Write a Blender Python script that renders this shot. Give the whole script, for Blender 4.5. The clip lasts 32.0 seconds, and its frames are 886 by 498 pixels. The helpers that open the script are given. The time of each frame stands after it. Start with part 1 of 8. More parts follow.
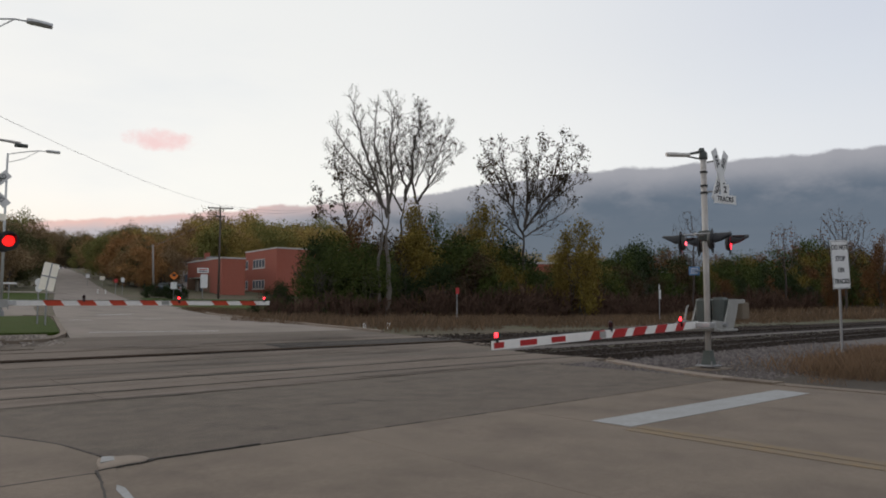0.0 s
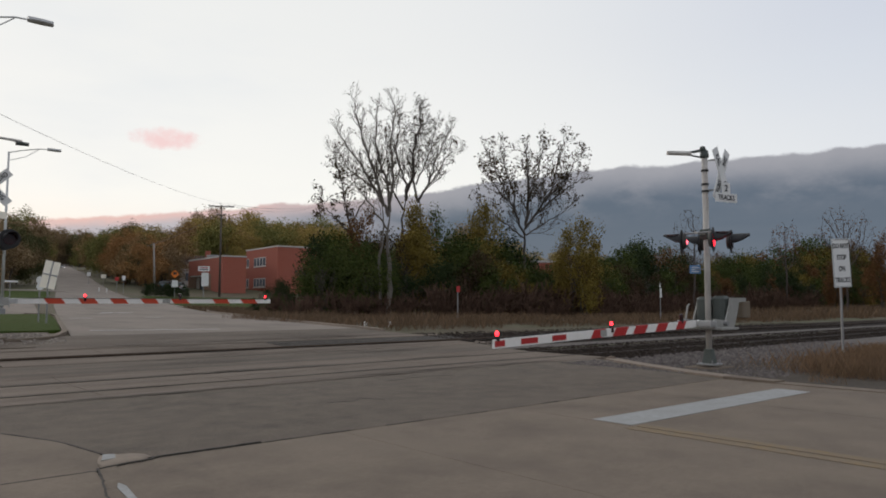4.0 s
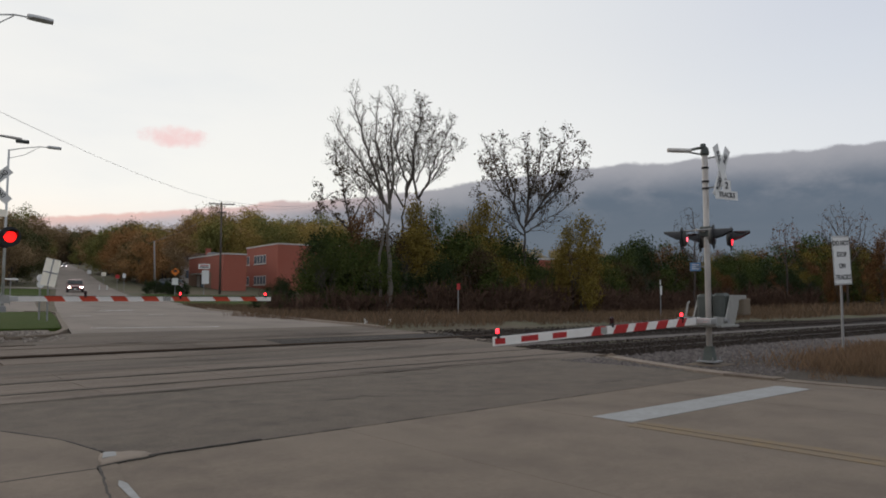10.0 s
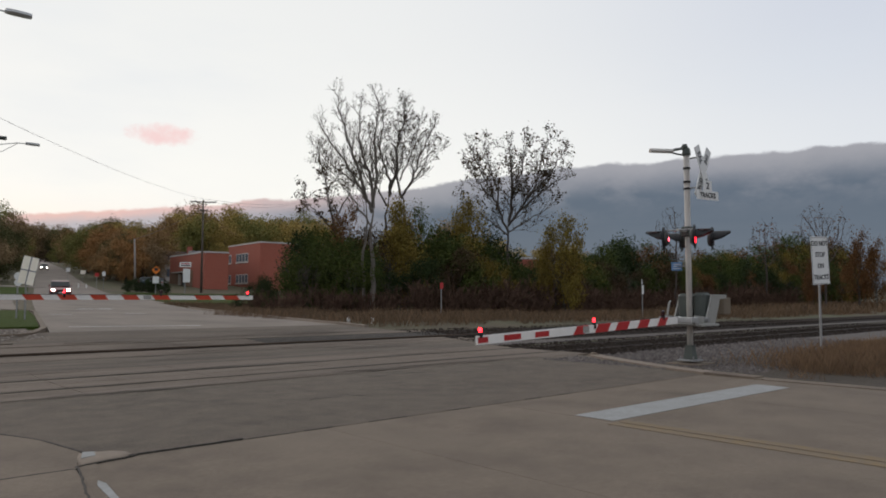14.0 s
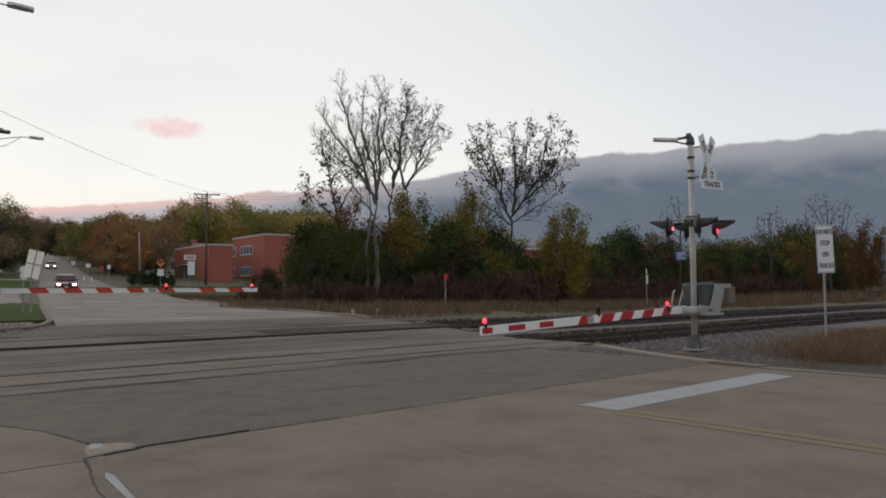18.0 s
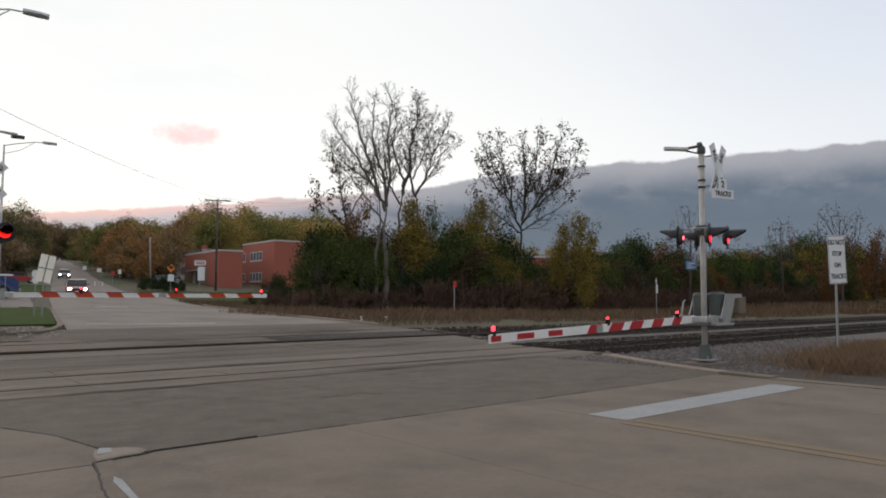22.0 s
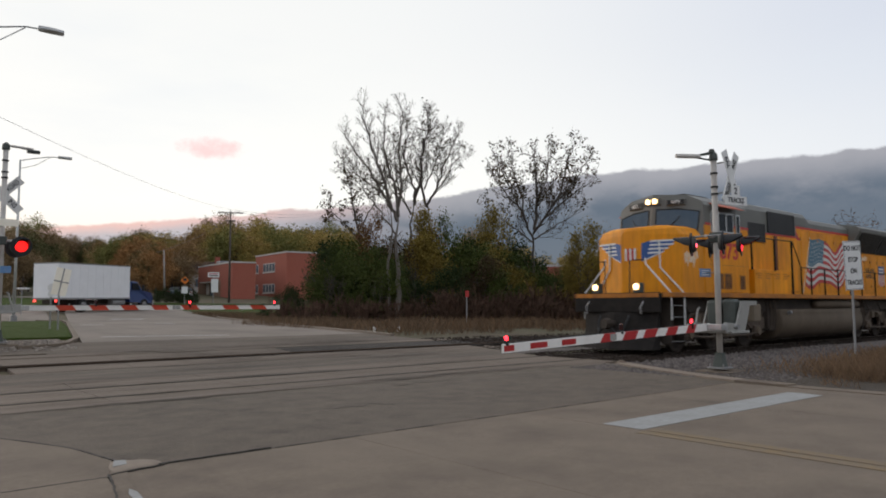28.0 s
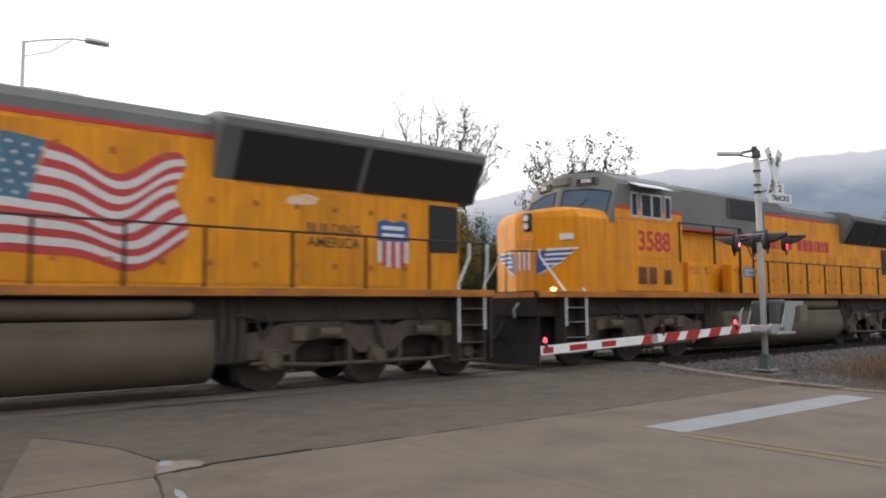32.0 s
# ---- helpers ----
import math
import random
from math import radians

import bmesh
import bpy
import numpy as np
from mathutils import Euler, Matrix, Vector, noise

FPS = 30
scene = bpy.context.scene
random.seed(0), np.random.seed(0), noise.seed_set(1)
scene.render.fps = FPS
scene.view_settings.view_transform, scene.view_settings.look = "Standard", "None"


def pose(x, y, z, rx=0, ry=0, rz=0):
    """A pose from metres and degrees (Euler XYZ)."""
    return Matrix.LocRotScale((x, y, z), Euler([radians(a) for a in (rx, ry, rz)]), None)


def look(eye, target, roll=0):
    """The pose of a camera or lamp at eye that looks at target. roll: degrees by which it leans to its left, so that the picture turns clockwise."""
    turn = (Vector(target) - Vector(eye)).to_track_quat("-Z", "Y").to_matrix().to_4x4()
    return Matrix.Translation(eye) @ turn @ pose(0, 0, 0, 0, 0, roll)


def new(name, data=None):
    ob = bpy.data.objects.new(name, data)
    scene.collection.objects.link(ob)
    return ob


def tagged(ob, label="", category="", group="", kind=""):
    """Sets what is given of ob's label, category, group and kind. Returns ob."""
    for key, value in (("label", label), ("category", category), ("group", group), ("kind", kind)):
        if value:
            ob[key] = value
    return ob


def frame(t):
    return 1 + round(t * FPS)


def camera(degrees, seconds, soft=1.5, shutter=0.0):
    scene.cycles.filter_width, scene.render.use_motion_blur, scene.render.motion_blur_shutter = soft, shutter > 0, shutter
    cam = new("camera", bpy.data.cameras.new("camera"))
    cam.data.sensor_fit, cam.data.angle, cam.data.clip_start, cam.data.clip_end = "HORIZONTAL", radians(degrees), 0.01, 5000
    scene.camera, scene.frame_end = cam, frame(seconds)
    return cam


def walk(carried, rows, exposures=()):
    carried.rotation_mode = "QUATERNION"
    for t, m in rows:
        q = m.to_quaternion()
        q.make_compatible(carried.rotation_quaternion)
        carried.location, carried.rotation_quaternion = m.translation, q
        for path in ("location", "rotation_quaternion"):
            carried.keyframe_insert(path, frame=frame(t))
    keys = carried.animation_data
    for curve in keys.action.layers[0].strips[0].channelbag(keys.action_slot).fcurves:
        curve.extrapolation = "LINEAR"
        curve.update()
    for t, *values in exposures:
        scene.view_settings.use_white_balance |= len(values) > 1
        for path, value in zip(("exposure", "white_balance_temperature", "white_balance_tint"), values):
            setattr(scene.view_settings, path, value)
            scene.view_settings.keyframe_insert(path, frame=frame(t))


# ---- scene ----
EYE = (0.0, 0.0, 1.40)


def aim(yaw, pitch, roll):
    """Camera pose from a compass angle (0 is +Y, 90 is +X), a tilt and a roll, in degrees."""
    a, b = radians(yaw), radians(pitch)
    way = Vector((math.sin(a) * math.cos(b), math.cos(a) * math.cos(b), math.sin(b)))
    return look(EYE, Vector(EYE) + way * 10, roll)


cam = camera(63.46, 32.0, 1.85, 0.4)
walk(cam, [(t, aim(a, b, c)) for t, a, b, c in [
    (0, 41.28, 4.31, 0.07), (0.5, 41.29, 4.27, -0.07), (1, 41.30, 4.30, -0.02), (1.5, 41.27, 4.35, -0.23), 
    (2, 41.29, 4.37, -0.26), (2.5, 41.25, 4.30, -0.32), (3, 41.22, 4.26, -0.25), (3.5, 41.20, 4.26, 0.09), 
    (5.5, 41.25, 4.06, -0.05), (6, 41.17, 4.06, -0.19), (6.5, 41.08, 4.04, -0.17), (7, 41.03, 4.01, -0.23), 
    (7.5, 41.03, 4.03, -0.25), (8, 41.00, 4.02, 0.03), (8.5, 40.97, 3.98, 0.01), (9, 40.96, 3.99, 0.23), 
    (9.5, 41.00, 4.03, 0.28), (10, 41.19, 3.98, 0.07), (10.5, 41.50, 3.88, 0.19), (11, 41.66, 3.85, 0.29), 
    (11.5, 41.76, 3.81, 0.18), (12, 42.02, 3.76, 0.12), (12.5, 42.19, 3.73, 0.03), (13, 42.32, 3.76, 0.18), 
    (13.5, 42.42, 3.77, 0.18), (14, 42.53, 3.90, 0.16), (14.5, 42.67, 3.99, 0.14), (16.5, 42.67, 4.07, -0.07), 
    (17, 42.53, 4.03, -0.06), (17.5, 42.43, 3.64, -0.25), (18, 42.22, 3.18, -0.20), (18.5, 42.10, 2.96, -0.47), 
    (19, 41.97, 2.77, -0.15), (19.5, 41.86, 2.70, 0.24), (20, 41.83, 2.63, 0.42), (20.5, 41.71, 2.76, 0.21), 
    (21, 41.60, 2.98, 0.36), (21.5, 41.52, 3.40, 0.25), (22, 41.48, 3.78, 0.29), (22.5, 41.39, 3.92, 0.04), 
    (23, 41.31, 3.98, -0.08), (23.5, 41.28, 4.02, 0.07), (24, 41.22, 4.10, 0.22), (24.5, 41.18, 4.19, 0.37), 
    (25, 41.17, 4.19, 0.50), (25.5, 41.10, 4.17, 0.19), (27.5, 40.68, 4.41, -0.13), (28, 40.52, 4.56, -0.20), 
    (28.5, 40.30, 4.63, -0.39), (29, 39.82, 4.68, -0.53), (29.5, 39.34, 4.70, -0.55), (30, 38.89, 4.67, -0.47), 
    (30.5, 38.45, 4.65, -0.26), (31, 38.11, 4.79, -0.24), (31.5, 37.73, 4.81, -0.32), (32, 37.51, 4.75, -0.51),
]], exposures=[(0, 0.03), (10, 0.0), (14, 0.04), (16.5, 0.0), (18, 0.01), (19, 0.11), (23, 0.2), (28, 0.16), (30.0, 0.1), (31.0, 0.8), (32, 0.9)])

# ---- sky and light ----
world = bpy.data.worlds.new("dusk_sky")
scene.world = world
world.use_nodes = True


def build_sky():
    nt = world.node_tree
    N, L = nt.nodes, nt.links
    N.clear()

    def node(kind, **kw):
        n = N.new(kind)
        for k, v in kw.items():
            if k == "op":
                n.operation = v
            elif k == "data":
                n.data_type = v
        return n

    def val(n, i, v):
        if isinstance(v, (int, float)):
            n.inputs[i].default_value = v
        else:
            L.new(v, n.inputs[i])

    def math_(op, a, b=0.0, clamp=False):
        n = node("ShaderNodeMath", op=op)
        n.use_clamp = clamp
        val(n, 0, a)
        val(n, 1, b)
        return n.outputs[0]

    def step(x, lo, hi):
        n = N.new("ShaderNodeMapRange")
        n.interpolation_type = "SMOOTHSTEP"
        val(n, 0, x)
        val(n, 1, lo)
        val(n, 2, hi)
        n.inputs[3].default_value, n.inputs[4].default_value = 0.0, 1.0
        return n.outputs[0]

    def mix(f, a, b):
        n = N.new("ShaderNodeMix")
        n.data_type = "RGBA"
        val(n, 0, f)
        for i, c in ((6, a), (7, b)):
            if isinstance(c, tuple):
                n.inputs[i].default_value = (*c, 1)
            else:
                L.new(c, n.inputs[i])
        return n.outputs[2]

    def noise_(scale, detail, rough, stretch):
        m = N.new("ShaderNodeMapping")
        m.inputs["Scale"].default_value = stretch
        L.new(co.outputs["Generated"], m.inputs["Vector"])
        n = N.new("ShaderNodeTexNoise")
        n.inputs["Scale"].default_value, n.inputs["Detail"].default_value, n.inputs["Roughness"].default_value = scale, detail, rough
        L.new(m.outputs[0], n.inputs["Vector"])
        return n.outputs["Fac"]

    co = N.new("ShaderNodeTexCoord")
    sep = N.new("ShaderNodeSeparateXYZ")
    L.new(co.outputs["Generated"], sep.inputs[0])
    x, y, z = sep.outputs
    az = math_("ARCTAN2", x, y)
    # clear part of the sky: pale and bright towards the sunset, greyer blue away from it
    glow = step(math_("COSINE", math_("SUBTRACT", az, radians(8))), 0.35, 1.0)
    low = math_("SUBTRACT", 1.0, step(z, 0.06, 0.42))
    base = mix(glow, (0.66, 0.70, 0.79), (0.89, 0.895, 0.885))
    base = mix(math_("MULTIPLY", math_("SUBTRACT", 1.0, step(z, 0.16, 0.36)), 0.6), base, (0.86, 0.88, 0.895))
    base = mix(math_("MULTIPLY", low, glow), base, (1.0, 0.985, 0.94))
    base = mix(math_("MULTIPLY", math_("SUBTRACT", 1.0, step(z, 0.03, 0.15)), step(math_("COSINE", math_("SUBTRACT", az, radians(2))), 0.85, 1.0)), base, (1.0, 0.86, 0.76))
    wisp = step(noise_(2.2, 5, 0.55, (1, 1, 3.5)), 0.42, 0.75)
    base = mix(math_("MULTIPLY", wisp, 0.35), base, (0.72, 0.77, 0.84))
    # the cloud bank that lies along the horizon
    top = math_("ADD", 0.100, math_("MULTIPLY", math_("SUBTRACT", math_("MINIMUM", math_("MAXIMUM", az, 0.1), 0.98), 0.22), 0.112))
    lump = math_("ADD", math_("MULTIPLY", math_("SUBTRACT", noise_(7, 3, 0.5, (1, 1, 1.2)), 0.5), 0.026), math_("MULTIPLY", math_("SUBTRACT", noise_(34, 4, 0.6, (1, 1, 1.5)), 0.5), 0.012))
    edge = math_("SUBTRACT", math_("ADD", top, lump), z)
    body = step(edge, -0.0015, 0.0035)
    deep = step(edge, 0.001, math_("ADD", 0.020, math_("MULTIPLY", step(az, 0.45, 0.8), 0.03)))
    streak = noise_(7, 4, 0.6, (1, 1, 9))
    right = step(az, 0.34, 0.74)
    rim = mix(right, (0.80, 0.53, 0.50), (0.36, 0.36, 0.40))
    core = mix(right, (0.47, 0.46, 0.52), (0.112, 0.145, 0.200))
    bank = mix(deep, rim, core)
    bank = mix(math_("MULTIPLY", math_("MULTIPLY", streak, 0.6), step(edge, 0.05, 0.16)), bank, (0.17, 0.215, 0.275))
    puffs = step(noise_(16, 5, 0.6, (1, 1, 2.2)), 0.40, 0.72)
    bank = mix(math_("MULTIPLY", math_("MULTIPLY", puffs, 0.45), math_("SUBTRACT", 1.0, step(edge, 0.02, 0.09))), bank, mix(right, (0.66, 0.54, 0.56), (0.34, 0.34, 0.38)))
    low_streak = step(noise_(5, 4, 0.6, (1, 1, 16)), 0.45, 0.70)
    bank = mix(math_("MULTIPLY", math_("MULTIPLY", low_streak, 0.30), step(edge, 0.04, 0.10)), bank, (0.135, 0.165, 0.215))
    col = mix(body, base, bank)
    sky = N.new("ShaderNodeTexSky")
    sky.sky_type = "NISHITA"
    sky.sun_disc, sky.sun_elevation, sky.sun_rotation = False, radians(3.0), radians(-12)
    bg0, bg1, add = N.new("ShaderNodeBackground"), N.new("ShaderNodeBackground"), N.new("ShaderNodeAddShader")
    L.new(sky.outputs[0], bg0.inputs[0])
    bg0.inputs[1].default_value = 0.012
    L.new(col, bg1.inputs[0])
    bg1.inputs[1].default_value = 0.93
    L.new(bg0.outputs[0], add.inputs[0])
    L.new(bg1.outputs[0], add.inputs[1])
    out = N.new("ShaderNodeOutputWorld")
    L.new(add.outputs[0], out.inputs[0])


build_sky()
sun = new("sun", bpy.data.lights.new("sun", "SUN"))
sun.data.energy, sun.data.angle, sun.data.color = 0.5, radians(25), (1.0, 0.86, 0.74)
sun.matrix_world = look((0, 0, 60), (0 + 12, -60, 60 - 14))


# ---- materials ----
def material(name, color, rough=0.8, metal=0.0, color2=None, scale=4.0, amount=0.5, color3=None, scale3=0.6, amount3=0.5,
             bump=0.0, bscale=40.0, random_tint=0.0, island=False, emit=None, strength=0.0, stretch=(1, 1, 1), coat=0.0, stain=None, spec=0.4, world_grain=False):
    """A procedural surface: two scales of variation, relief and a tint for each piece."""
    m = bpy.data.materials.new(name)
    m.use_nodes = True
    nt = m.node_tree
    N, L = nt.nodes, nt.links
    p = N["Principled BSDF"]
    p.inputs["Roughness"].default_value, p.inputs["Metallic"].default_value = rough, metal
    p.inputs["Base Color"].default_value = (*color, 1)
    p.inputs["Coat Weight"].default_value = coat
    p.inputs["Specular IOR Level"].default_value = spec
    last = None
    co = N.new("ShaderNodeTexCoord")
    mp = N.new("ShaderNodeMapping")
    mp.inputs["Scale"].default_value = stretch
    place = N.new("ShaderNodeNewGeometry").outputs["Position"] if world_grain else co.outputs["Object"]
    L.new(place, mp.inputs[0])

    def tex(s, detail):
        n = N.new("ShaderNodeTexNoise")
        n.inputs["Scale"].default_value, n.inputs["Detail"].default_value, n.inputs["Roughness"].default_value = s, detail, 0.62
        L.new(mp.outputs[0], n.inputs["Vector"])
        return n.outputs["Fac"]

    def blend(fac, amt, a, b):
        r = N.new("ShaderNodeMapRange")
        L.new(fac, r.inputs[0])
        r.inputs[1].default_value, r.inputs[2].default_value, r.inputs[4].default_value = 0.35, 0.68, amt
        x = N.new("ShaderNodeMix")
        x.data_type = "RGBA"
        L.new(r.outputs[0], x.inputs[0])
        if isinstance(a, tuple):
            x.inputs[6].default_value = (*a, 1)
        else:
            L.new(a, x.inputs[6])
        x.inputs[7].default_value = (*b, 1)
        return x.outputs[2]

    last = color
    if color2:
        last = blend(tex(scale, 8), amount, last, color2)
    if color3:
        last = blend(tex(scale3, 5), amount3, last, color3)
    if stain:
        c4, s4, amt4, st4 = stain
        mp = N.new("ShaderNodeMapping")
        mp.inputs["Scale"].default_value = st4
        L.new(place, mp.inputs[0])
        last = blend(tex(s4, 6), amt4, last, c4)
    if random_tint:
        h = N.new("ShaderNodeHueSaturation")
        if island:
            o = N.new("ShaderNodeNewGeometry").outputs["Random Per Island"]
        else:
            o = N.new("ShaderNodeObjectInfo").outputs["Random"]
        r = N.new("ShaderNodeMapRange")
        L.new(o, r.inputs[0])
        r.inputs[3].default_value, r.inputs[4].default_value = 1 - random_tint, 1 + random_tint
        L.new(r.outputs[0], h.inputs["Value"])
        if isinstance(last, tuple):
            h.inputs["Color"].default_value = (*last, 1)
        else:
            L.new(last, h.inputs["Color"])
        last = h.outputs[0]
    if not isinstance(last, tuple):
        L.new(last, p.inputs["Base Color"])
    if bump:
        b = N.new("ShaderNodeBump")
        b.inputs["Strength"].default_value, b.inputs["Distance"].default_value = bump, 0.02
        L.new(tex(bscale, 6), b.inputs["Height"])
        L.new(b.outputs[0], p.inputs["Normal"])
    if emit:
        p.inputs["Emission Color"].default_value, p.inputs["Emission Strength"].default_value = (*emit, 1), strength
    return m


ASPHALT = material("asphalt", (0.110, 0.088, 0.067), 0.9, color2=(0.199, 0.161, 0.124), scale=26, amount=0.8, color3=(0.062, 0.050, 0.039), scale3=2.6, amount3=0.7, bump=1.0, bscale=70, stain=((0.154, 0.123, 0.095), 0.55, 0.6, (0.7, 1.2, 1)))
ASPHALT_X = material("rail_stained_asphalt", (0.152, 0.120, 0.091), 0.9, color2=(0.217, 0.173, 0.131), scale=9, amount=0.6, color3=(0.079, 0.062, 0.050), scale3=1.2, amount3=0.85, bump=0.5, bscale=50, stretch=(0.14, 1.3, 1), stain=((0.088, 0.070, 0.055), 3.0, 0.8, (0.06, 1.6, 1)))
ASPHALT_FAR = material("worn_grey_asphalt", (0.213, 0.181, 0.154), 0.95, color2=(0.284, 0.244, 0.210), scale=5, amount=0.6, color3=(0.139, 0.117, 0.099), scale3=0.30, amount3=0.8, bump=0.4, bscale=60, stain=((0.270, 0.229, 0.196), 0.9, 0.6, (1, 0.18, 1)), spec=0.15)
CONCRETE = material("road_concrete", (0.148, 0.114, 0.084), 0.88, color2=(0.216, 0.170, 0.127), scale=17, amount=0.7, color3=(0.090, 0.068, 0.051), scale3=1.2, amount3=0.8, bump=0.6, bscale=45, random_tint=0.05, stain=((0.177, 0.139, 0.103), 0.5, 0.7, (1, 0.5, 1)), world_grain=True)
KERB = material("kerb_concrete", (0.251, 0.201, 0.156), 0.9, color2=(0.167, 0.135, 0.104), scale=6, amount=0.6, bump=0.3, bscale=40)
SEAM = material("tar_seam", (0.040, 0.035, 0.030), 0.9, color2=(0.075, 0.064, 0.053), scale=20, amount=0.6)
PANEL = material("crossing_panel", (0.165, 0.127, 0.096), 0.88, color2=(0.082, 0.063, 0.049), scale=5, amount=0.7, color3=(0.212, 0.166, 0.126), scale3=1.0, amount3=0.8, bump=0.4, bscale=40, stretch=(0.12, 1.8, 1), stain=((0.085, 0.066, 0.052), 4.0, 0.55, (0.05, 2.2, 1)))
BROKEN = material("broken_dark_panel", (0.030, 0.025, 0.021), 0.9, color2=(0.075, 0.062, 0.050), scale=6, amount=0.7, bump=0.8, bscale=25, stretch=(0.2, 1.6, 1))
PAINT_W = material("worn_white_road_paint", (0.325, 0.330, 0.325), 0.85, color2=(0.225, 0.222, 0.208), scale=14, amount=0.7, color3=(0.211, 0.203, 0.185), scale3=2.5, amount3=0.45)
PAINT_OLD = material("faded_white_road_paint", (0.52, 0.51, 0.48), 0.8, color2=(0.22, 0.205, 0.185), scale=10, amount=0.7)
PAINT_Y = material("worn_yellow_road_paint", (0.205, 0.138, 0.062), 0.88, color2=(0.160, 0.126, 0.090), scale=9, amount=0.95, color3=(0.16, 0.122, 0.085), scale3=1.4, amount3=0.7)
BALLAST = material("dark_ballast", (0.024, 0.018, 0.014), 0.95, color2=(0.044, 0.033, 0.026), scale=22, amount=0.6, color3=(0.013, 0.010, 0.008), scale3=2.0, amount3=0.6, bump=0.9, bscale=26, spec=0.12)
GRAVEL = material("grey_gravel", (0.108, 0.092, 0.083), 0.95, color2=(0.170, 0.150, 0.136), scale=24, amount=0.6, color3=(0.060, 0.047, 0.040), scale3=5, amount3=0.6, bump=0.9, bscale=30)
STONE = material("gravel_stone", (0.128, 0.110, 0.102), 0.9, color2=(0.070, 0.058, 0.052), scale=9, amount=0.5, random_tint=0.45, island=True)
STONE_P = material("pale_broken_stone", (0.250, 0.215, 0.180), 0.9, color2=(0.140, 0.116, 0.096), scale=9, amount=0.5, random_tint=0.4, island=True)
STONE_D = material("ballast_stone", (0.030, 0.022, 0.017), 0.92, color2=(0.017, 0.013, 0.011), scale=9, amount=0.5, random_tint=0.45, island=True, spec=0.12)
DIRT = material("stony_brown_dirt", (0.135, 0.106, 0.080), 0.95, color2=(0.200, 0.168, 0.135), scale=12, amount=0.6, color3=(0.070, 0.054, 0.040), scale3=2.2, amount3=0.7, bump=0.9, bscale=28)
# Pale matt colour that carries the rail's shine; nothing reflects here.
RAIL = material("painted_rail_shine", (0.30, 0.275, 0.25), 0.6, 0.0, color2=(0.17, 0.15, 0.13), scale=5, amount=0.7, stretch=(0.15, 1, 1), spec=0.3)
DULL = material("dull_brown_rail", (0.079, 0.065, 0.053), 0.7, 0.2, color2=(0.045, 0.035, 0.028), scale=8, amount=0.6, stretch=(0.1, 1, 1), spec=0.15)
FILLER = material("flangeway_rubber", (0.130, 0.104, 0.080), 0.9, color2=(0.060, 0.048, 0.038), scale=8, amount=0.7, stretch=(0.2, 1, 1))
RUST = material("rusty_rail_side", (0.090, 0.066, 0.050), 0.88, 0.0, color2=(0.042, 0.030, 0.023), scale=15, amount=0.6, spec=0.12)
TIE = material("creosoted_tie", (0.024, 0.019, 0.016), 0.9, color2=(0.042, 0.034, 0.029), scale=10, amount=0.6, bump=0.5, stretch=(6, 1, 1), random_tint=0.3, spec=0.12)
SOIL = material("verge_ground", (0.078, 0.058, 0.036), 0.95, color2=(0.130, 0.102, 0.061), scale=1.3, amount=0.6, color3=(0.048, 0.060, 0.018), scale3=0.12, amount3=0.7, bump=0.6, bscale=12)
LAWN = material("lawn", (0.029, 0.055, 0.006), 0.95, color2=(0.045, 0.067, 0.010), scale=6, amount=0.6, color3=(0.068, 0.064, 0.020), scale3=0.7, amount3=0.35, bump=0.8, bscale=45, spec=0.1)
GRASS_G = material("green_grass_blade", (0.046, 0.085, 0.011), 0.8, color2=(0.073, 0.097, 0.020), scale=3, amount=0.5, random_tint=0.4, island=True, spec=0.15)
GRASS_D = material("dry_grass_blade", (0.190, 0.116, 0.062), 0.85, color2=(0.105, 0.068, 0.040), scale=2, amount=0.5, random_tint=0.4, island=True)
GRASS_T = material("tawny_grass_blade", (0.150, 0.092, 0.050), 0.85, color2=(0.084, 0.056, 0.030), scale=1.2, amount=0.6, random_tint=0.4, island=True)
BARK = material("bark", (0.055, 0.045, 0.038), 0.9, color2=(0.10, 0.086, 0.072), scale=6, amount=0.5, bump=0.7, bscale=14, stretch=(1, 1, 0.25))
BARK_P = material("pale_bark", (0.144, 0.126, 0.108), 0.9, color2=(0.072, 0.061, 0.050), scale=5, amount=0.6, bump=0.7, bscale=14, stretch=(1, 1, 0.25))


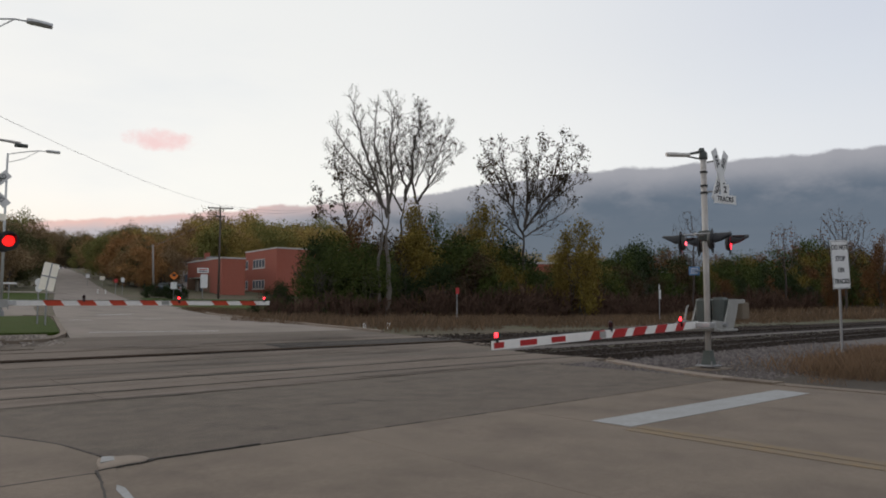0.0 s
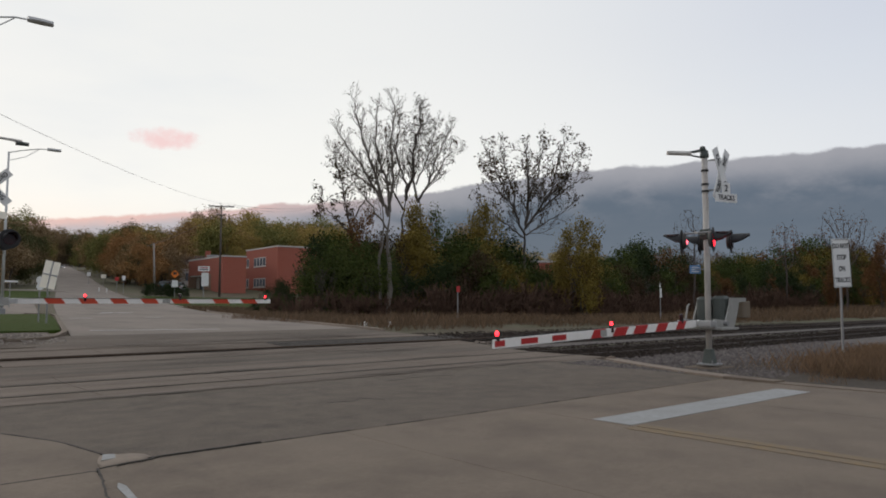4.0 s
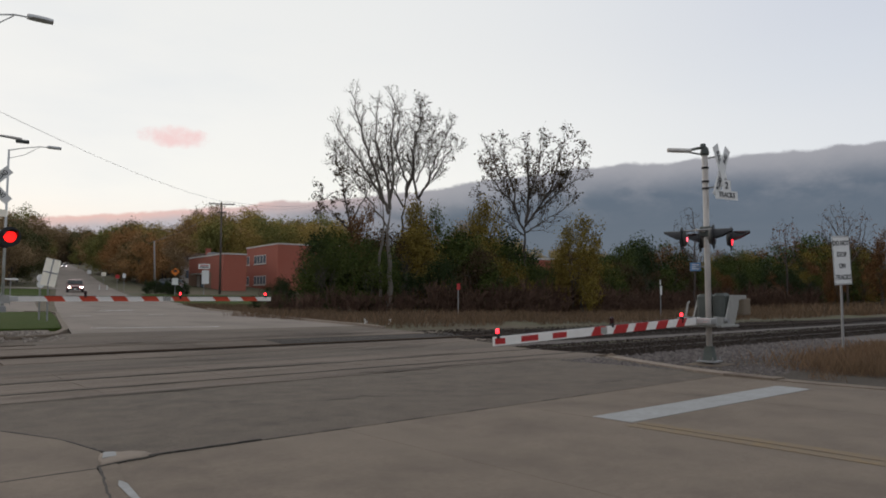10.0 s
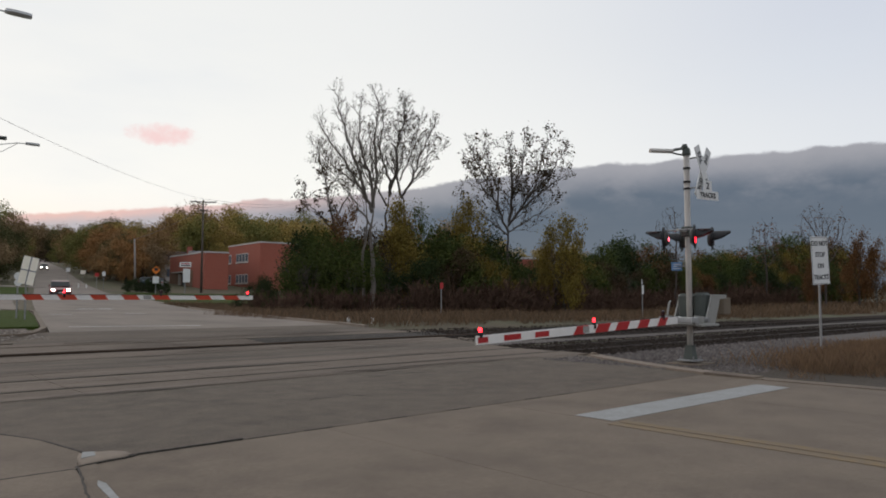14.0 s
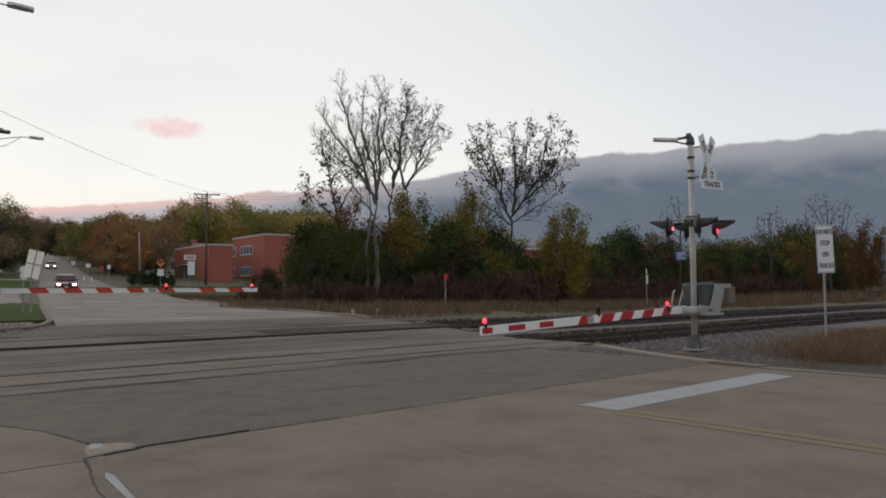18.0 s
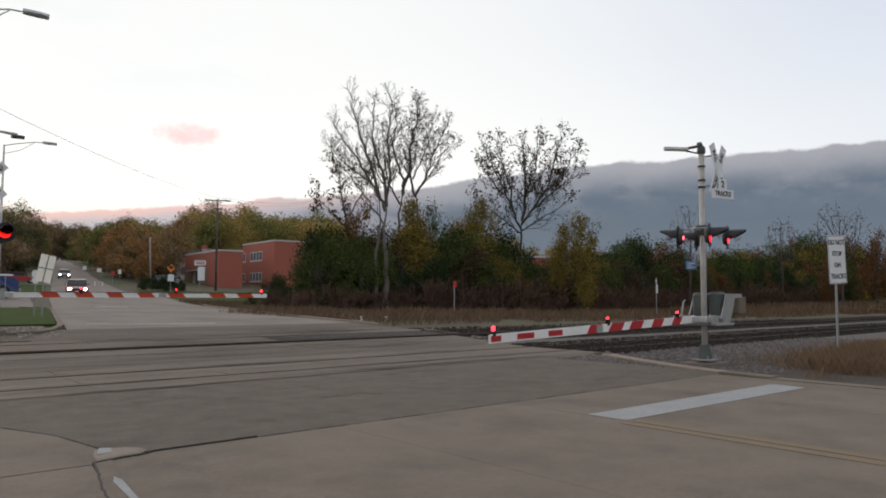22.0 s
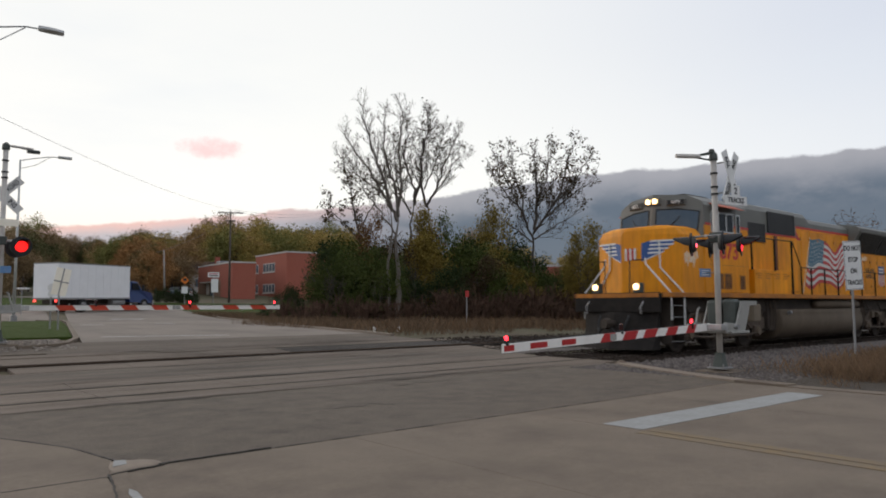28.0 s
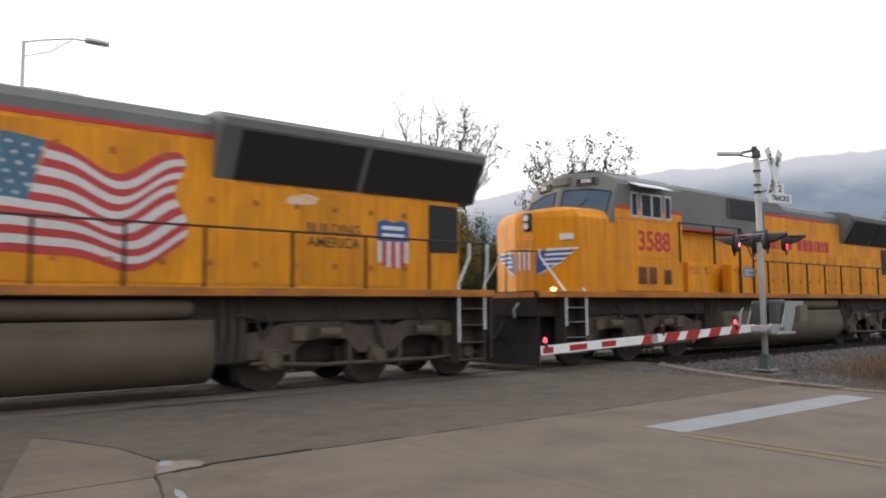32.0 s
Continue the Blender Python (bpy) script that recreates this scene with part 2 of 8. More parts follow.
class Mesh:
    """Gathers vertices and faces for one mesh."""

    def __init__(self):
        self.v, self.f = [], []

    def add(self, verts, faces):
        n = len(self.v)
        self.v.extend(verts)
        self.f.extend([tuple(i + n for i in f) for f in faces])
        return self

    def box(self, x0, x1, y0, y1, z0, z1, b=0.0):
        """A box; b bevels its upright and level edges."""
        if b <= 0:
            return self.add([(x0, y0, z0), (x1, y0, z0), (x1, y1, z0), (x0, y1, z0), (x0, y0, z1), (x1, y0, z1), (x1, y1, z1), (x0, y1, z1)],
                            [(0, 3, 2, 1), (4, 5, 6, 7), (0, 1, 5, 4), (1, 2, 6, 5), (2, 3, 7, 6), (3, 0, 4, 7)])
        ring = [(x0 + b, y0), (x1 - b, y0), (x1, y0 + b), (x1, y1 - b), (x1 - b, y1), (x0 + b, y1), (x0, y1 - b), (x0, y0 + b)]
        cx, cy = (x0 + x1) / 2, (y0 + y1) / 2

        def inset(p):
            return (p[0] + (b if p[0] < cx else -b) * 0.7, p[1] + (b if p[1] < cy else -b) * 0.7)
        rows = [[(*inset(p), z0) for p in ring], [(*p, z0 + b) for p in ring], [(*p, z1 - b) for p in ring], [(*inset(p), z1) for p in ring]]
        return self.loft(rows)

    def loft(self, rows, closed=True, caps=True):
        n, base = len(rows[0]), len(self.v)
        for r in rows:
            self.v.extend(r)
        for i in range(len(rows) - 1):
            for j in range(n if closed else n - 1):
                k = (j + 1) % n
                self.f.append((base + i * n + j, base + i * n + k, base + (i + 1) * n + k, base + (i + 1) * n + j))
        if caps and closed:
            self.f.append(tuple(base + j for j in reversed(range(n))))
            self.f.append(tuple(base + (len(rows) - 1) * n + j for j in range(n)))
        return self

    def tube(self, path, r, n=8, caps=True):
        """A round bar along a path; r is one radius or one for each point."""
        pts = [Vector(p) for p in path]
        rr = r if isinstance(r, (list, tuple)) else [r] * len(pts)
        rows, ref = [], None
        for i, p in enumerate(pts):
            d = (pts[min(i + 1, len(pts) - 1)] - pts[max(i - 1, 0)]).normalized()
            if ref is None:
                ref = d.orthogonal().normalized()
            ref = (ref - d * ref.dot(d)).normalized()
            side = d.cross(ref)
            rows.append([tuple(p + (ref * math.cos(2 * math.pi * k / n) + side * math.sin(2 * math.pi * k / n)) * rr[i]) for k in range(n)])
        return self.loft(rows, True, caps)

    def prism(self, outline, axis, lo, hi):
        """An outline of (a, b) pairs drawn out along an axis."""
        def put(a, b, c):
            return {"x": (c, a, b), "y": (a, c, b), "z": (a, b, c)}[axis]
        return self.loft([[put(a, b, lo) for a, b in outline], [put(a, b, hi) for a, b in outline]])

    def data(self, name, mat, smooth=False):
        me = bpy.data.meshes.new(name)
        me.from_pydata(self.v, [], self.f)
        bm = bmesh.new()
        bm.from_mesh(me)
        bmesh.ops.recalc_face_normals(bm, faces=bm.faces)
        bm.to_mesh(me)
        bm.free()
        me.materials.append(mat)
        if smooth:
            me.shade_smooth()
        return me

    def raw(self, name, mat):
        me = bpy.data.meshes.new(name)
        me.from_pydata(self.v, [], self.f)
        me.materials.append(mat)
        return me


def part(name, mesh, mat, parent=None, label="", smooth=False, at=None):
    """One mesh object under a thing or a part."""
    ob = new(name, mesh.data(name, mat, smooth) if isinstance(mesh, Mesh) else mesh)
    if at is not None:
        ob.matrix_local = at
    ob.parent = parent
    if label:
        ob["label"] = label
    return ob


def thing(name, m, label, category, group="", kind=""):
    ob = new(name)
    ob.matrix_local = m
    return tagged(ob, label, category, group, kind)


def solid(name, mesh, mat, label, category, group="", kind="", m=None, smooth=False):
    return tagged(part(name, mesh, mat, None, "", smooth, m), label, category, group, kind)


# ---- the lie of the land: level at the near track, rising to the far track and up the hill ----
KNOT_Y = [-400, 13.8, 17.0, 18.4, 21.5, 30, 45, 60, 80, 110, 160, 210, 570, 1200, 2600]
KNOT_Z = [0, 0, 0.17, 0.25, 0.45, 0.52, 0.65, 1.0, 1.7, 3.1, 6.0, 8.9, 26, 40, 45]


def gz(x, y):
    z = float(np.interp(y, KNOT_Y, KNOT_Z))
    m = float(np.interp(x, [18, 45], [1, 0.45]))
    return z * (m if y < 60 else 1 - (1 - m) * float(np.interp(y, [60, 110], [1, 0])))


def sheet(xs, ys, lift):
    me = Mesh()
    for y in ys:
        for x in xs:
            me.v.append((x, y, gz(x, y) + lift))
    n = len(xs)
    for j in range(len(ys) - 1):
        for i in range(n - 1):
            me.f.append((j * n + i, j * n + i + 1, (j + 1) * n + i + 1, (j + 1) * n + i))
    return me


GX = [-2500, -900, -400, -200, -100, -60, -40, -25, -15, -8, -4, 0, 4, 8, 12, 15, 18, 22, 26, 30, 35, 40, 45, 55, 70, 90, 120, 160, 220, 300, 450, 700, 1200, 2500]
GY = sorted(set(KNOT_Y[:-1] + [-100, -50, -20, -5, 0, 5, 10, 24, 27, 35, 40, 50, 55, 65, 70, 90, 100, 125, 140, 180, 250, 320, 400, 800, 2600]))
solid("ground", sheet(GX, GY, -0.06), SOIL, "brown and green rough ground along the railway and up the hill", "ground", kind="structure", smooth=True)


def strip(left, right, lift, thick=0.25, pieces=10):
    """A slab between two lines of (x, y) that follows the land, with real edges."""
    rows = []
    for i in range(len(left) - 1):
        for k in range(pieces + (i == len(left) - 2)):
            f = k / pieces
            a = [left[i][c] * (1 - f) + left[i + 1][c] * f for c in (0, 1)]
            b = [right[i][c] * (1 - f) + right[i + 1][c] * f for c in (0, 1)]
            ends = []
            for g in (0, 0.25, 0.5, 0.75, 1):
                p = [a[c] * (1 - g) + b[c] * g for c in (0, 1)]
                ends.append((p[0], p[1], gz(*p) + lift))
            rows.append(ends + [(ends[-1][0], ends[-1][1], ends[-1][2] - thick), (ends[0][0], ends[0][1], ends[0][2] - thick)])
    return Mesh().loft(rows)


def road_left(y):
    return 4.79 + (min(y, 60) - 19.0) * 0.215 + max(0, y - 60) * 0.231


def road_right(y):
    return road_left(y) + float(np.interp(y, [18, 22, 30, 45, 60, 80, 120], [9.8, 9.2, 8.9, 9.0, 9.4, 7.8, 6.4]))


FY = [21.4, 24, 27, 30, 35, 40, 45, 52, 60, 70, 80, 95, 110, 135, 160, 185, 210, 300, 420, 570]
solid("road_far", strip([(road_left(y), y) for y in FY], [(road_right(y), y) for y in FY], 0.0, 0.2, 3), ASPHALT_FAR, "worn grey asphalt road climbing the hill beyond the tracks", "road", kind="structure")
solid("road_crossing", strip([(0.6, 6.62), (0.9, 9.2), (1.2, 11.1)], [(12.62, 6.62), (13.6, 9.0), (14.7, 11.1)], 0.0, 0.2, 4), ASPHALT, "dark patched asphalt approach to the railway crossing", "road", kind="structure")
solid("road_crossing_far", strip([(3.9, 18.95), (4.9, 21.4)], [(15.4, 18.95), (14.7, 21.4)], 0.0, 0.2, 4), ASPHALT_X, "dark asphalt between far track and hill road", "road", kind="structure")
solid("road_side_street", strip([(-90, 68), (0, 64.5), (13.5, 66.0)], [(-90, 54), (0, 48.5), (9.6, 45.5)], -0.012, 0.2, 8), ASPHALT_FAR, "grey asphalt side street beside the lawn", "road", kind="structure")
solid("road_side_street_far", strip([(-90, 106), (0, 105.5), (24.5, 105.5)], [(-90, 101), (0, 100.5), (24.0, 99.0)], 0.024, 0.2, 8), ASPHALT_FAR, "narrow grey side street below the woods", "road", kind="structure")
solid("road_side_street_right", strip([(22, 66), (40, 84), (75, 101)], [(24, 59.5), (44, 78), (77, 94)], -0.012, 0.2, 6), ASPHALT_FAR, "pale asphalt drive towards the brick building", "road", kind="structure")

# near road: concrete slabs with open joints
road = tagged(new("road_near"), "pale worn concrete road slabs with dark joints", "road", kind="structure")
part("slab_bed", Mesh().box(1.60, 12.55, -40, 6.6, -0.3, -0.02), SEAM, road)


def slab(w, d):
    return Mesh().box(0, w, 0, d, -0.2, 0, 0.005).data("slab", CONCRETE)


XS, YS = [-6.0, -2.2, 1.72, 4.35, 7.0, 9.75, 12.55], [-40, -34, -28, -22.5, -17.5, -12.5, -8, -3.6, 0.9, 6.6]
for i in range(len(XS) - 1):
    for j in range(len(YS) - 1):
        x0, x1, y0, y1 = XS[i], XS[i + 1], YS[j], YS[j + 1]
        if i < 2:
            continue
        part("slab", slab(x1 - x0 - 0.006, y1 - y0 - 0.006), None, road, at=pose(x0 + 0.003, y0 + 0.003, 0))
walkway = tagged(new("pavement"), "pale concrete corner pavement beside the road", "pavement", kind="structure")
for outline in (((-6, -40), (1.55, -40), (1.55, -2.4), (-6, -2.4)), ((-6, -2.388), (1.55, -2.388), (1.55, 2.1), (-1.2, 2.1)), ((-1.19, 2.112), (1.55, 2.112), (1.55, 4.6), (0.15, 4.6)),
                     ((0.16, 4.612), (1.55, 4.612), (1.80, 6.35), (0.66, 6.35)), ((0.67, 6.362), (1.81, 6.362), (2.02, 7.0), (1.88, 7.9), (1.5, 8.84), (1.3, 9.2))):
    part("slab", Mesh().prism(list(outline), "z", -0.15, 0.012), CONCRETE, walkway)
def ribbon(pts, w, h0, h1, mat_, name, parent=None, label=""):
    """A band of width w along (x, y) points, from height h0 to h1 over the land."""
    rows = []
    for i, p in enumerate(pts):
        a, b = Vector(pts[max(i - 1, 0)]), Vector(pts[min(i + 1, len(pts) - 1)])
        d = (b - a).normalized()
        n = Vector((-d.y, d.x)) * w / 2
        z = gz(*p)
        l, r = Vector(p) + n, Vector(p) - n
        rows.append([(l.x, l.y, z + h0), (l.x, l.y, z + h1), (r.x, r.y, z + h1), (r.x, r.y, z + h0)])
    return part(name, Mesh().loft(rows), mat_, parent, label)


def curve2(pts, n=6):
    """Points along a smooth line through the given (x, y)."""
    out = []
    for i in range(len(pts) - 1):
        p0, p1, p2, p3 = (Vector(pts[max(0, min(len(pts) - 1, k))]) for k in (i - 1, i, i + 1, i + 2))
        for k in range(n):
            t = k / n
            q = 0.5 * (2 * p1 + (p2 - p0) * t + (2 * p0 - 5 * p1 + 4 * p2 - p3) * t * t + (3 * p1 - p0 - 3 * p2 + p3) * t ** 3)
            out.append(tuple(q))
    return out + [tuple(pts[-1])]


kerb = tagged(new("kerb_left"), "worn concrete kerb almost flush with the road", "kerb", kind="structure")
line = curve2([(1.93, 6.52), (1.80, 5.9), (1.69, 5.3), (1.64, 4.0), (1.63, 0.0), (1.63, -14.0)], 5)
for a in range(0, len(line) - 1):
    ribbon([line[a], line[a + 1]], 0.15, -0.1, 0.008, CONCRETE, "kerb_stone", kerb)
rows = []
for f, z in ((1.0, -0.05), (1.0, 0.008), (0.8, 0.020), (0.45, 0.026)):
    rows.append([(2.08 + (px - 2.08) * f, 6.74 + (py - 6.74) * f, z) for px, py in ((1.87, 6.47), (2.06, 6.53), (2.26, 6.55), (2.35, 6.66), (2.34, 6.80), (2.27, 6.88), (2.15, 6.90), (2.10, 6.99), (1.99, 6.96), (1.90, 6.72))])
part("kerb_stone", Mesh().loft(rows), KERB, kerb, "broken lump of kerb at the corner", True)
part("paint_patch", Mesh().prism([(1.93, 6.66), (2.06, 6.70), (2.10, 6.87), (2.01, 6.91)], "z", 0.026, 0.029), PAINT_W, kerb, "white paint patch")
part("paint_edge", Mesh().prism([(1.67, 4.6), (1.70, 4.6), (1.77, 5.2), (1.84, 5.72), (1.82, 5.85), (1.77, 5.70), (1.72, 5.2)], "z", 0.010, 0.013), PAINT_W, kerb, "white painted strip")

kr = tagged(new("kerb_right"), "rounded pale concrete kerb bending towards the tracks", "kerb", kind="structure")
line = curve2([(12.68, -40), (12.68, -10), (12.68, 0), (12.66, 4.0), (12.66, 5.6), (12.95, 7.1), (13.7, 8.9), (14.5, 10.4)], 6)
for a in range(0, len(line) - 1, 2):
    ribbon(line[a:a + 3], 0.34, -0.1, 0.04 if a > 22 else 0.015, KERB if a > 26 else CONCRETE, "kerb_stone", kr)
part("kerb_end", Mesh().tube([(14.47, 10.36, -0.03), (14.52, 10.42, -0.03)], 0.13, 12), KERB, kr)
kf = tagged(new("kerb_far_left"), "concrete kerb along lawn and hill road", "kerb", kind="structure")
line = curve2([(3.6, 20.6), (4.7, 21.0), (5.15, 22.0), (road_left(24) - 0.1, 24), (road_left(30) - 0.1, 30), (road_left(36) - 0.1, 36), (road_left(42) - 0.1, 42), (road_left(44) - 0.5, 44), (road_left(45.3) - 1.6, 45.3)], 4)
for a in range(0, len(line) - 1, 2):
    ribbon(line[a:a + 3], 0.16, -0.1, 0.05, CONCRETE, "kerb_stone", kf)
kg = tagged(new("kerb_far_right"), "concrete kerb along rough grass and hill road", "kerb", kind="structure")
line = curve2([(15.0, 20.3), (14.85, 22.3), (15.6, 26.5), (16.35, 30.2), (18.4, 39.0), (20.6, 48.0), (24.5, 60)], 4)
for a in range(0, len(line) - 1, 2):
    ribbon(line[a:a + 3], 0.2, -0.1, 0.07, KERB, "kerb_stone", kg)

# road markings
solid("stop_line", Mesh().prism([(7.05, 4.8), (11.75, 4.72), (11.8, 5.26), (7.05, 5.34)], "z", 0.002, 0.005), PAINT_W, "worn white stop line on the concrete road", "road marking", kind="structure")
solid("centre_line", Mesh().box(6.82, 6.99, -40, 4.72, 0.002, 0.005), PAINT_Y, "worn yellow centre line on the concrete road", "road marking", kind="structure")
solid("centre_line", Mesh().box(7.03, 7.20, -40, 4.72, 0.002, 0.005), PAINT_Y, "worn yellow centre line on the concrete road", "road marking", kind="structure")
ob = ribbon([(6.50, 24.08), (8.35, 23.52), (10.2, 22.95)], 0.30, 0.003, 0.008, PAINT_OLD, "stop_line")
tagged(ob, "faded white stop line before the far gate", "road marking", kind="structure")
for a, b in (((9.1, 36.9), (9.9, 36.4)), ((12.5, 36.9), (13.3, 36.4)), ((12.6, 45.2), (15.0, 46.6)), ((13.2, 46.8), (14.4, 44.9))):
    ob = ribbon([a, ((a[0] + b[0]) / 2, (a[1] + b[1]) / 2), b], 0.4, 0.003, 0.008, PAINT_OLD, "crossing_mark")
    tagged(ob, "faded white marking on the hill road", "road marking", kind="structure")
seams = tagged(new("tar_seams"), "black tar seams where asphalt meets concrete", "road seam", kind="structure")
random.seed(4)
for pts in ([(1.3, 9.2), (1.51, 8.84), (1.88, 7.9), (2.04, 7.02), (2.12, 7.0)], [(1.86, 6.44), (2.06, 6.50), (2.27, 6.54), (2.4, 6.62)], [(1.84, 6.45), (1.73, 5.9), (1.61, 5.3), (1.56, 4.4), (1.55, 3.0)], [(2.3, 6.6), (2.8, 6.61), (3.4, 6.62)], [(0.66, 6.356), (1.81, 6.356)]):
    c = curve2(pts, 14 if len(pts) > 2 else 22)
    c = [(x + random.uniform(-0.008, 0.008), y + random.uniform(-0.010, 0.010)) for x, y in c]
    ribbon(c, 0.017, -0.02, 0.0145, SEAM, "seam", seams)
for x in (3.45, 4.1, 4.95, 6.2, 7.6, 8.3):
    c = [(x + 0.09 * k, 6.615 + random.uniform(-0.008, 0.008)) for k in range(random.randint(5, 8))]
    ribbon(c, 0.009, -0.02, 0.004, SEAM, "seam", seams)

# ---- tracks ----
TRACKS = (12.75, 17.7)


def bed(yc, half):
    rows = []
    for x in [-300, -120, -60, -30, -10, -1, 0, 10, 15.4, 16, 18, 25, 32, 40, 45, 60, 90, 140, 220, 400, 700]:
        low = -0.12 if -0.5 < x < 15.5 else 0.0
        rows.append([(x, yc + q, gz(x, yc + q) + d + low) for q, d in ((-half, -0.12), (-half + 0.5, -0.04), (-0.7, -0.035), (0, -0.035), (0.7, -0.035), (half - 0.5, -0.04), (half, -0.12), (0, -0.7))])
    return Mesh().loft(rows)


solid("ballast_bed", bed(12.45, 2.2), BALLAST, "dark oily ballast under the near track", "ballast", kind="structure")
solid("ballast_bed", bed(17.3, 2.2), BALLAST, "dark ballast under the far track", "ballast", kind="structure")
XR = [-300, -120, -60, -30, -10, 0, 10, 18, 25, 32, 40, 45, 60, 90, 140, 220, 400, 700]


def rail(y, yc):
    prof = [(-0.07, -0.17), (0.07, -0.17), (0.07, -0.155), (0.012, -0.14), (0.012, -0.045), (0.036, -0.035), (0.036, -0.005), (0.028, 0), (-0.028, 0), (-0.036, -0.005), (-0.036, -0.035), (-0.012, -0.045), (-0.012, -0.14), (-0.07, -0.155)]
    return Mesh().loft([[(x, y + a, gz(x, yc) + 0.012 + b) for a, b in prof] for x in XR])


for yc, nm in ((12.75, "near"), (17.7, "far")):
    tr = tagged(new("track_" + nm), "steel rails on dark sleepers, " + ("polished by traffic" if nm == "near" else "dull and rusty"), "railway track", kind="structure")
    for s in (-0.7525, 0.7525):
        part("rail", rail(yc + s, yc), DULL if nm == "near" else RUST, tr)
    for s in (-0.7525, 0.7525):
        x0, x1 = (0.9, 15.2) if nm == "near" else (2.8, 16.2)
        part("flangeway_filler", Mesh().loft([[(x, yc + s + a, gz(x, yc + s) + b) for a, b in ((-0.09, -0.1), (0.09, -0.1), (0.09, -0.005), (-0.09, -0.005))] for x in (x0, x1)]), FILLER, tr)
    tie = Mesh().box(-0.115, 0.115, -1.3, 1.3, -0.15, -0.022, 0.012).data("tie", TIE)
    for k in range(118):
        x = (15.6 if k < 78 else -0.2 - 2 * 78 * 0.0) + (k * 0.55 if k < 78 else -(k - 78) * 0.55)
        part("tie", tie, None, tr, at=pose(x, yc, gz(x, yc)))
    # level crossing surface: panels between and beside the rails, with open flangeways
    cs = tagged(new("crossing_surface_" + nm), "worn dark crossing panels between and beside the rails", "crossing surface", kind="structure")
    for a, b in ((-1.72, -0.805), (-0.685, -0.008), (0.008, 0.685), (0.805, 1.66 if nm == "near" else 1.3)):
        x0, x1 = (0.9, 15.2) if nm == "near" else (2.8, 16.2)
        n = 6
        for k in range(n):
            u, w = x0 + (x1 - x0) * k / n, x0 + (x1 - x0) * (k + 1) / n - 0.012
            part("panel", Mesh().loft([[(x, yc + a, gz(x, yc + a) + 0.004), (x, yc + b, gz(x, yc + b) + 0.004), (x, yc + b, gz(x, yc + b) - 0.15), (x, yc + a, gz(x, yc + a) - 0.15)] for x in (u, w)]), BROKEN if nm == "far" and k >= 3 and abs(a + b) < 0.8 else PANEL, cs)
# Added strip: the shine of the far rail laid on as a pale bar.
part("edge_strip", Mesh().box(1.2, 10.2, 13.99, 14.05, 0.001, 0.018, 0.004), RAIL, bpy.data.objects["crossing_surface_near"], "pale strip standing in for the far rail's shine")
solid("road_between_tracks", strip([(1.0, 14.42), (2.4, 15.96)], [(15.2, 14.42), (15.8, 15.96)], 0.0, 0.2, 4), ASPHALT_X, "dark asphalt strip between the two tracks", "road", kind="structure")
solid("gravel_right", strip([(14.55, 10.5), (13.3, 7.6), (12.84, 5.8)], [(80, 10.5), (60, 7.4), (30, 5.8)], -0.02, 0.2, 5), GRAVEL, "grey crushed stone beside the near track", "gravel", kind="structure")
solid("gravel_left", strip([(-60, 11.0), (-60, 9.5), (-60, 3.0)], [(0.85, 11.0), (0.7, 9.5), (0.0, 3.0)], -0.02, 0.2, 5), GRAVEL, "grey crushed stone beside the pavement", "gravel", kind="structure")
solid("gravel_between_tracks", strip([(15.3, 14.55), (15.7, 15.2)], [(260, 14.55), (260, 15.2)], -0.03, 0.2, 5), GRAVEL, "strip of pale stone between the tracks", "gravel", kind="structure")
solid("gravel_far_left", strip([(-60, 19.4), (-60, 24.6)], [(4.6, 19.4), (5.4, 24.6)], -0.02, 0.2, 5), DIRT, "pale gravel patch beneath the far gate", "gravel", kind="structure")
solid("lawn_left", strip([(-80, 25), (-80, 36), (-80, 50.5)], [(road_left(24.2) - 0.2, 24.2), (road_left(34) - 0.2, 34), (road_left(44) - 0.4, 44)], 0.03, 0.2, 8), LAWN, "short green lawn between tracks and side street", "lawn", kind="structure")
solid("lawn_back", strip([(-90, 69), (-90, 110)], [(14.6, 66.6), (24.0, 108)], 0.015, 0.2, 8), LAWN, "green lawn beyond the side street", "lawn", kind="structure")
solid("lawn_right", strip([(23.6, 57), (26.3, 74), (30, 90)], [(34, 62), (42, 73), (70, 92)], 0.012, 0.2, 6), LAWN, "green lawn beside the hill road", "lawn", kind="structure")


EARTH = material("damp_verge_earth", (0.050, 0.038, 0.027), 0.95, color2=(0.090, 0.069, 0.047), scale=9, amount=0.7, color3=(0.034, 0.027, 0.020), scale3=1.6, amount3=0.6, bump=0.9, bscale=22)
solid("verge_right", strip([(13.62, 8.3), (12.98, 6.7), (12.84, 5.2), (12.84, -12)], [(30, 6.9), (30, 6.4), (30, 5.2), (30, -12)], 0.004, 0.2, 5), EARTH, "dark earth verge with dry grass beside the road", "verge", kind="structure")


def stones(n, place, r0, r1, seed):
    rnd = random.Random(seed)
    me = Mesh()
    for _ in range(n):
        x, y = place(rnd)
        r = rnd.uniform(r0, r1)
        z = gz(x, y) - 0.02
        a = rnd.uniform(0, 6.28)
        ring = [(x + r * math.cos(a + k * 1.571) * rnd.uniform(0.7, 1.2), y + r * math.sin(a + k * 1.571) * rnd.uniform(0.7, 1.2), z + r * rnd.uniform(0.0, 0.5)) for k in range(4)]
        me.add(ring + [(x, y, z + r * rnd.uniform(0.7, 1.1))], [(0, 1, 4), (1, 2, 4), (2, 3, 4), (3, 0, 4)])
    return me


